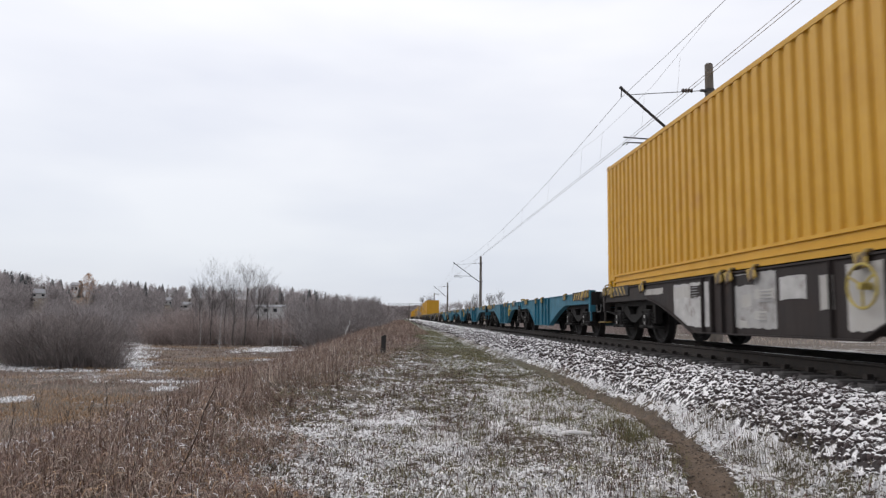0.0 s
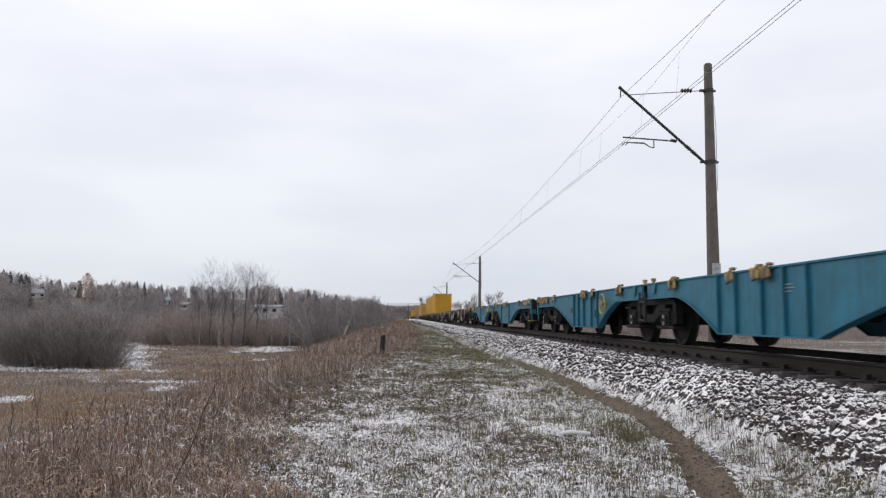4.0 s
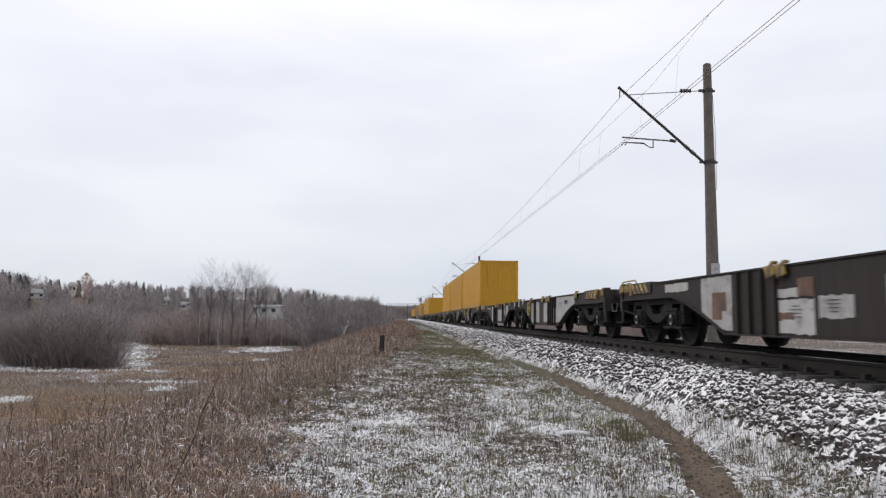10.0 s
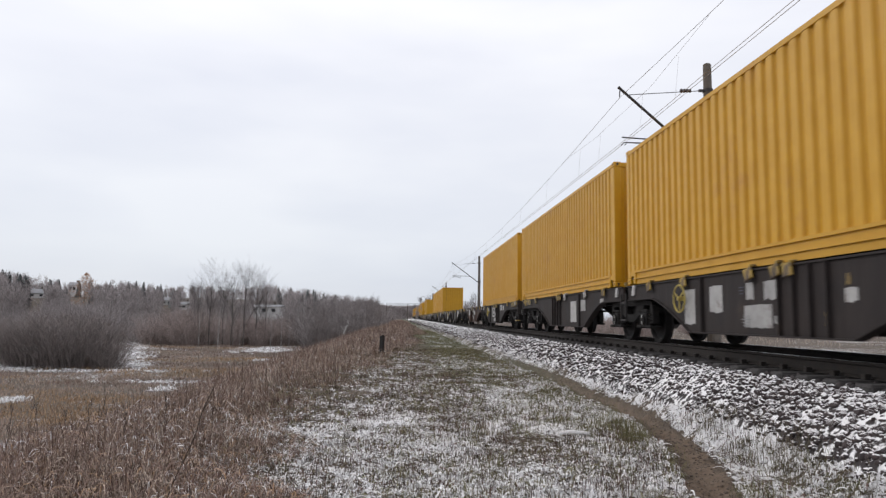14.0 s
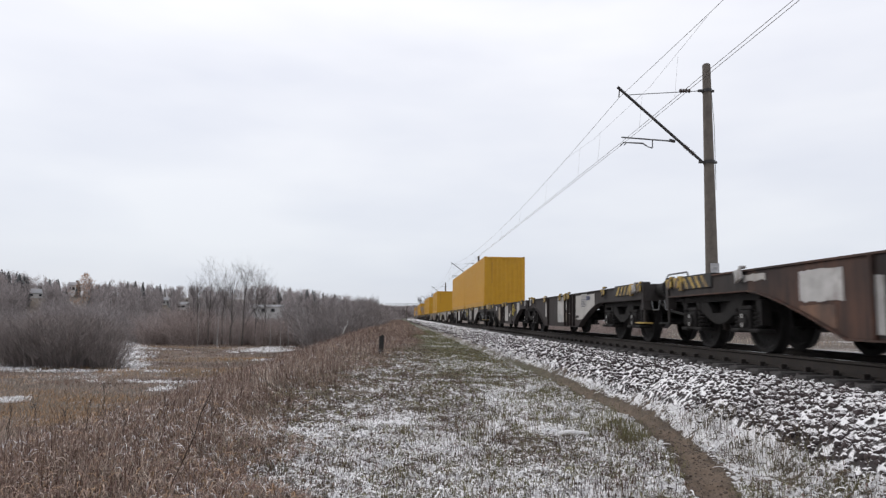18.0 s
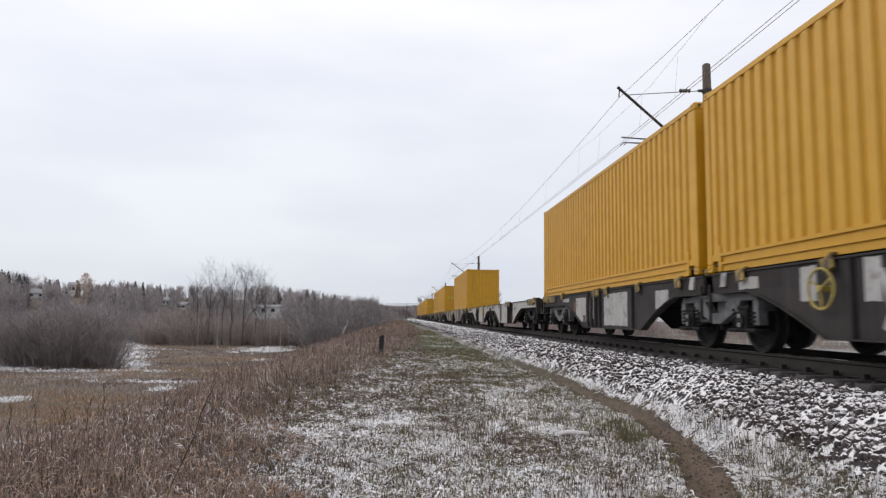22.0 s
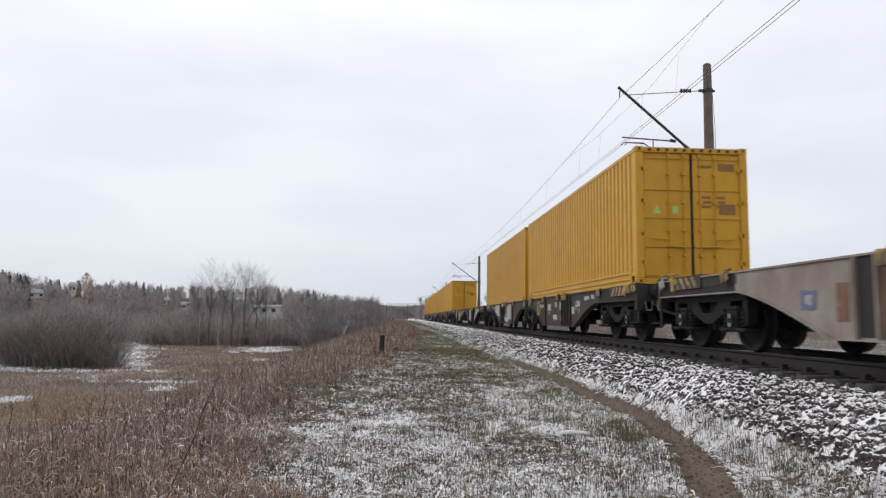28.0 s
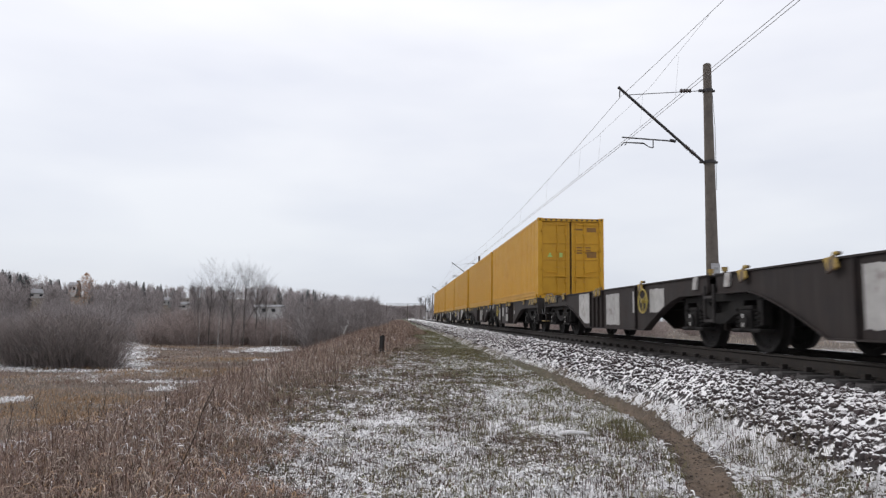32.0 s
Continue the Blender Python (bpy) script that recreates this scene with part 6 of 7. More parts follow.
def wagon(style, y0, length, seed, fit=1.0):
    """An articulated two-platform container wagon; its origin is the coupling plane that faces the engine, on the rail head."""
    r = random.Random(seed)
    body = style["body"]
    e = tagged(new("container_wagon"), style["label"], "wagon", "wagons of the train")
    half = length / 2
    big = style.get("teal", False)
    spec = (3.6, 6.2, 8.95, 10.7, 0.27) if big else (3.6, 5.75, 10.1, 11.9, 0.27)
    spec = tuple(u * fit for u in spec[:4]) + spec[4:]
    style = dict(style, panels=[(a * fit + DATUM, b * fit + DATUM, lo, hi, m) for a, b, lo, hi, m in style.get("panels", ())], wheels=[u * fit + DATUM for u in style.get("wheels", ())],
                 marks=[(u * fit + DATUM, z, q, m) for u, z, q, m in style.get("marks", ())], words=[(u * fit + DATUM, z, q, m) for u, z, q, m in style.get("words", ())])
    bogie_y = (2.35, half, length - 2.35)
    grey = style.get("grey_bogies", False)
    for y in bogie_y:
        bogie(e, y, grey)
    for p in (0, 1):
        def Y(u, p=p):
            return u if p == 0 else length - u
        total = half - 0.16
        prof = [(Y(u), z) for u, z in sill_profile(p, total, spec)]
        mat = style.get("body2", body) if p else body
        for s in (-1, 1):
            x0, x1 = sorted((s * SIDE_X, s * (SIDE_X - 0.05)))
            bm = bmesh.new()
            prism(bm, prof, x0, x1)
            beam = part("side_beam", bm, mat, e)
            # top and bottom flanges
            fl = boxes((min(s * (SIDE_X + 0.03), s * 1.0), max(s * (SIDE_X + 0.03), s * 1.0), min(Y(0.60), Y(total)), max(Y(0.60), Y(total)), TOP + 0.001, TOP + 0.026))
            part("top_flange", fl, RUSTY if mat is GREY else mat, beam)
            bm = bmesh.new()
            under = ramp_points(spec[0], 0.89, spec[1], spec[4]) + ramp_points(spec[2], spec[4], spec[3], 0.89)
            under = [(0.7, 0.89)] + under + [(total - 0.1, 0.89)]
            lo = [(Y(u), z - 0.022) for u, z in under]
            hi = [(Y(u), z - 0.001) for u, z in under]
            prism(bm, lo + hi[::-1], min(s * (SIDE_X + 0.05), s * (SIDE_X - 0.10)), max(s * (SIDE_X + 0.05), s * (SIDE_X - 0.10)))
            part("bottom_flange", bm, style.get("edge", mat), beam)
            # stiffening ribs
            ribs = [u * fit for u in ([6.4, 8.95] + ([] if style.get("bright", False) else [6.95, 7.55, 8.35]) if big else [6.2, 6.55, 6.9, 7.25, 9.6])]
            for u in ribs:
                bm = boxes((min(s * (SIDE_X + 0.001), s * (SIDE_X + 0.055)), max(s * (SIDE_X + 0.001), s * (SIDE_X + 0.055)), Y(u) - 0.012, Y(u) + 0.012, spec[4] + 0.002, TOP))
                part("rib", bm, BROWN if mat is GREY and u < 7.5 * fit else mat, beam)
            # pocket between the ribs: its dark depth is painted as a flat brown panel
            if not big and s < 0 and p not in style.get("no_pocket", ()):
                part("rib_pocket", boxes((-SIDE_X - 0.0022, -SIDE_X - 0.0003, min(Y(6.22 * fit), Y(7.23 * fit)), max(Y(6.22 * fit), Y(7.23 * fit)), spec[4] + 0.02, TOP - 0.002)), BROWN, beam)
            # container stops along the deck edge
            if s < 0:
                locks = [0.78, 1.10, 3.3, 6.75, 7.05, 7.75, 9.95, spec[3] + 0.1]
                for u in locks:
                    if r.random() < 0.12:
                        continue
                    lean = r.choice((-14, -8, -20))
                    bm = boxes((-0.045, -0.015, -0.10, 0.10, -0.155, 0.02), (-0.045, 0.05, -0.115, -0.06, 0.002, 0.040), (-0.045, 0.05, 0.06, 0.115, 0.002, 0.040), (-0.06, -0.045, -0.10, 0.10, -0.155, -0.13), bevel=0.009)
                    part("container_stop", bm, LOCK if r.random() < 0.93 else PATCH, beam, at=pose(-SIDE_X - 0.03, Y(u) + r.uniform(-0.05, 0.05), TOP + 0.015, lean, 0, 0))
        # underframe between the beams
        # unseen plate, added to keep sky light out of the space between the beams
        part("deck_plate", boxes((-SIDE_X + 0.055, SIDE_X - 0.055, min(Y(0.75), Y(total - 0.05)), max(Y(0.75), Y(total - 0.05)), 1.145, 1.16)), IRON, e)
        lo_u, hi_u = spec[1] + 0.1, spec[2] - 0.1
        bm = boxes((-0.28, 0.28, min(Y(0.75), Y(total - 0.2)), max(Y(0.75), Y(total - 0.2)), 0.88, 1.10))
        part("centre_beam", bm, IRON, e)
        for u in (1.1, 3.6, spec[1], (spec[1] + spec[2]) / 2, spec[2], spec[3] + 0.3, total - 0.5):
            part("cross_beam", boxes((-SIDE_X + 0.06, SIDE_X - 0.06, Y(u) - 0.07, Y(u) + 0.07, 0.90, 1.14)), IRON, e)
        bm = bmesh.new()
        rod(bm, (0.35, Y(spec[2] - 1.3), 0.62), (0.35, Y(spec[2] - 0.3), 0.62), 0.17, sides=14)
        part("air_tank", bm, IRON, e)
        part("brake_rigging", tube(bmesh.new(), [(-0.5, Y(2.6), 0.62), (-0.45, Y(spec[1]), 0.70), (-0.4, Y(spec[2]), 0.70)], 0.03), IRON, e)
        # end of the platform
        bm = boxes((-SIDE_X, SIDE_X, min(Y(0.56), Y(0.72)), max(Y(0.56), Y(0.72)), 0.84, TOP + 0.03))
        part("headstock", bm, DGREY if not big else IRON, e)
        bm = boxes((-SIDE_X - 0.035, -SIDE_X + 0.12, min(Y(0.58), Y(0.70)), max(Y(0.58), Y(0.70)), 0.66, TOP + 0.07), (-SIDE_X - 0.01, -SIDE_X + 0.03, min(Y(0.60), Y(0.66)), max(Y(0.60), Y(0.66)), 0.40, 0.67), bevel=0.008)
        part("end_post", bm, DGREY if not big else TEAL, e)
        bm = boxes((-SIDE_X - 0.10, -SIDE_X + 0.10, min(Y(0.40), Y(0.88)), max(Y(0.40), Y(0.88)), 0.385, 0.415), bevel=0.006)
        part("shunter_step", bm, LOCK if style.get("bright", False) or r.random() < 0.5 else IRON, e)
        bm = bmesh.new()
        tube(bm, [(-1.16, Y(0.40), TOP - 0.02), (-1.16, Y(0.44), TOP + 0.12), (-1.16, Y(0.52), TOP + 0.14), (-1.16, Y(1.30), TOP + 0.14), (-1.16, Y(1.40), TOP + 0.03)], 0.015)
        if p == 1 and r.random() < 0.75:
            part("handrail", bm, LOCK if style.get("bright", False) or r.random() < 0.25 else IRON_GREY, e)
        else:
            bm.free()
        bm = bmesh.new()
        tube(bm, [(-1.1, Y(0.54), 0.84), (-1.1, Y(0.47), 0.66), (-1.1, Y(0.18), 0.66), (-1.1, Y(0.12), 0.84)], 0.013)
        part("step_loop", bm, IRON_GREY, e)
        # folded striped stop over the end bogie
        flap = part("striped_stop", boxes((-SIDE_X - 0.034, -SIDE_X - 0.004, min(Y(1.38), Y(2.42)), max(Y(1.38), Y(2.42)), TOP - 0.17, TOP + 0.035), (-SIDE_X - 0.034, -SIDE_X + 0.22, min(Y(1.38), Y(2.42)), max(Y(1.38), Y(2.42)), TOP + 0.037, TOP + 0.055), bevel=0.004), BLACK, e, "black and yellow striped folding stop")
        for k in range(4):
            u = 1.50 + 0.235 * k
            st = prism(bmesh.new(), [(Y(u), TOP - 0.165), (Y(u + 0.11), TOP - 0.165), (Y(u + 0.11 - 0.17), TOP + 0.03), (Y(u - 0.17), TOP + 0.03)], -SIDE_X - 0.039, -SIDE_X - 0.0345)
            part("hazard_stripe", st, WHEEL_YEL if style.get("bright", False) else LOCK, flap)
        part("stop_bracket", boxes((-SIDE_X - 0.06, -SIDE_X + 0.05, min(Y(1.24), Y(1.36)), max(Y(1.24), Y(1.36)), TOP - 0.19, TOP + 0.06), (-SIDE_X - 0.05, -SIDE_X + 0.02, min(Y(1.16), Y(1.24)), max(Y(1.16), Y(1.24)), TOP - 0.02, TOP + 0.04), bevel=0.012), LOCK, e)
        # buffers
        for s in (-1, 1):
            bm = bmesh.new()
            rod(bm, (s * 0.875, Y(0.56), 1.05), (s * 0.875, Y(0.26), 1.05), 0.15, 0.135, 16)
            rod(bm, (s * 0.875, Y(0.26), 1.05), (s * 0.875, Y(0.05), 1.05), 0.10, sides=14)
            bu = part("buffer", bm, IRON, e)
            bm = bmesh.new()
            rod(bm, (s * 0.875, Y(0.05), 1.05), (s * 0.875, Y(0.012), 1.05), 0.225, 0.215, 20)
            part("buffer_head", bm, TREAD, bu)
        bm = bmesh.new()
        tube(bm, [(-0.95, Y(0.62), 0.86), (-0.80, Y(0.42), 0.66), (-0.62, Y(0.16), 0.58), (-0.50, Y(0.0), 0.60)], 0.026)
        part("air_hose", bm, BLACK, e)
        # coupler
        bm = boxes((-0.09, 0.09, min(Y(-0.02), Y(0.85)), max(Y(-0.02), Y(0.85)), 0.93, 1.09), (-0.17, 0.17, min(Y(0.0), Y(0.22)), max(Y(0.0), Y(0.22)), 0.90, 1.12), bevel=0.03)
        part("coupler", bm, IRON, e)
        bm = bmesh.new()
        tube(bm, [(-0.45, Y(0.62), 0.82), (-0.42, Y(0.25), 0.52), (-0.3, Y(0.0), 0.47)], 0.022)
        part("brake_hose", bm, BLACK, e)
    # joint over the shared bogie
    bm = boxes((-0.34, 0.34, half - 0.36, half + 0.36, 0.84, 1.06), bevel=0.04)
    part("articulation_joint", bm, IRON, e)
    for s in (-1, 1):
        bm = boxes((-0.02, 0.02, -0.02, 0.02, 0.42, 1.02), (-0.02, 0.02, 0.29, 0.33, 0.42, 1.02), *[(-0.025, 0.025, 0.02, 0.29, z, z + 0.045) for z in (0.43, 0.80)], bevel=0.006)
        part("side_ladder", bm, LOCK if style.get("bright", False) else DGREY, e, at=pose(-SIDE_X - 0.05, half - 0.16 + (0 if s < 0 else 0.0), 0)) if s < 0 else None
        bm = bmesh.new()
        rod(bm, (-SIDE_X + 0.1, half + s * 0.24, TOP), (-SIDE_X + 0.1, half + s * 0.24, TOP + 0.07), 0.03, sides=8)
        rod(bm, (-SIDE_X + 0.1, half + s * 0.24, TOP + 0.07), (-SIDE_X + 0.1, half + s * 0.24, TOP + 0.13), 0.05, sides=8)
        part("locking_pin", bm, LOCK, e)
    # slanted pale straps on the deck edge beside the joint
    strap = TEAL if big else PATCH
    for u in (half - 0.62, half + 0.50):
        part("deck_strap", prism(bmesh.new(), [(u, TOP - 0.19), (u + 0.16, TOP - 0.19), (u + 0.10, TOP + 0.02), (u - 0.06, TOP + 0.02)], -SIDE_X - 0.035, -SIDE_X - 0.004), strap, e)
    # hand wheels
    for u in style.get("wheels", ()):
        bm = bmesh.new()
        ring(bm, (0, 0, 0), 0.235, 0.016)
        for k in range(3):
            a = 2.094 * k + 0.5
            rod(bm, (0, 0, 0), (0.0, 0.23 * math.cos(a), 0.23 * math.sin(a)), 0.014, sides=6)
        rod(bm, (0.10, 0, 0), (-0.03, 0, 0), 0.04, sides=8)
        part("hand_wheel", bm, WHEEL_YEL, e, "yellow brake hand wheel", at=pose(-SIDE_X - 0.11, u, 0.83))
    # painted panels: (from, to, low, high, material)
    rough = 0.030
    lows = ramp_points(spec[0], 0.89, spec[1], spec[4]) + ramp_points(spec[2], spec[4], spec[3], 0.89)
    for k, (a, b, lo, hi, mat) in enumerate(style.get("panels", ())):
        n = max(2, int((b - a) / 0.05))
        us = [a + (b - a) * q / n for q in range(n + 1)]
        under = [(u, max(lo + rough * r.random(), float(np.interp(u if u < half else length - u, [q for q, _ in lows], [z for _, z in lows])) + 0.012)) for u in us]
        under = [(u, z) for u, z in under if z < hi - 0.03]
        if len(under) > 1:
            over = [(u, min(hi, TOP - 0.004) - rough * 0.7 * r.random()) for u, _ in under[::-1]]
            over = [(u, min(z, TOP - 0.003)) for u, z in over]
            part("painted_panel", prism(bmesh.new(), under + over, -SIDE_X - 0.003 - 0.0004 * k, -SIDE_X - 0.0004), mat, e)
    for (u, z, size, kind) in style.get("marks", ()):
        n = r.choice((3, 4, 5))
        for k in range(n):
            wv = r.uniform(0.25, 0.5) * size
            part("data_line", boxes((-SIDE_X - 0.0175, -SIDE_X - 0.0145, u - wv / 2, u + wv / 2, z - k * 0.045, z - k * 0.045 + 0.012)), kind, e)
    for (u, z, size, kind) in style.get("words", ()):
        part("emblem", boxes(*[(-SIDE_X - 0.0175, -SIDE_X - 0.0145, u + (k - 1.5) * size * 0.85 - size * 0.22, u + (k - 1.5) * size * 0.85 + size * 0.22, z, z + size * (1 if k else 0.9)) for k in range(4)]), kind, e, "company emblem as plain blocks")
    if style.get("graffiti"):
        for k in range(12):
            u0 = 7.62 + 0.13 * k
            pts = [(u0 + 0.05 * r.uniform(-1, 1) + 0.07 * math.cos(1.9 * q), 0.38 + 0.62 * (0.5 + 0.5 * math.sin(1.1 * q + k))) for q in range(7)]
            bm = bmesh.new()
            for (ya, za), (yb, zb) in zip(pts, pts[1:]):
                d = math.hypot(yb - ya, zb - za) or 1
                ny, nz = -(zb - za) / d * (0.032 if k % 3 else 0.05), (yb - ya) / d * (0.032 if k % 3 else 0.05)
                prism(bm, [(ya + ny, za + nz), (yb + ny, zb + nz), (yb - ny, zb - nz), (ya - ny, za - nz)], -SIDE_X - 0.0175 - 0.0004 * k, -SIDE_X - 0.0142)
            part("graffiti_stroke", bm, PATCH if k % 5 else MAROON, e, "sprayed graffiti stroke")
    # grime over the shallow ends
    for p in (0, 1):
        a, b = (0.62, 3.5) if p == 0 else (length - 3.5, length - 0.62)
        if not big and body is not GREY:
            part("end_grime", boxes((-SIDE_X - 0.0025, -SIDE_X - 0.0003, a, b, 0.893, 1.182)), BROWN if body is not BROWN else DGREY, e)
        a, b = (half - 2.1, half - 0.18) if p == 0 else (half + 0.18, half + 2.1)
        if body is DGREY:
            part("end_grime", boxes((-SIDE_X - 0.0025, -SIDE_X - 0.0003, a, b, 0.893, 1.182)), BROWN, e)
    e.matrix_basis = pose(TX, y0, RZ)
    MOVING.append((e, y0))
    return e


W = PATCH
RUSTPATCH = material("orange_rust_patch", (0.17, 0.088, 0.052), (0.075, 0.045, 0.034), 2.4, 0.75, 0.0, 0.12, 35, spread=(0.40, 0.62), streak=(0.06, 0.04, 0.032))
BEIGE = material("weathered_beige_paint", (0.27, 0.225, 0.175), (0.20, 0.16, 0.125), 3.0, 0.7, 0.0, 0.08, 35, third=(0.12, 0.075, 0.05), third_scale=2.0, third_at=(0.60, 0.72))
RUSTSTREAK = material("heavy_rust_stain", (0.19, 0.095, 0.05), (0.10, 0.058, 0.038), 2.0, 0.75, 0.0, 0.1, 35, third=(0.30, 0.26, 0.22), third_scale=2.2, third_at=(0.62, 0.74))
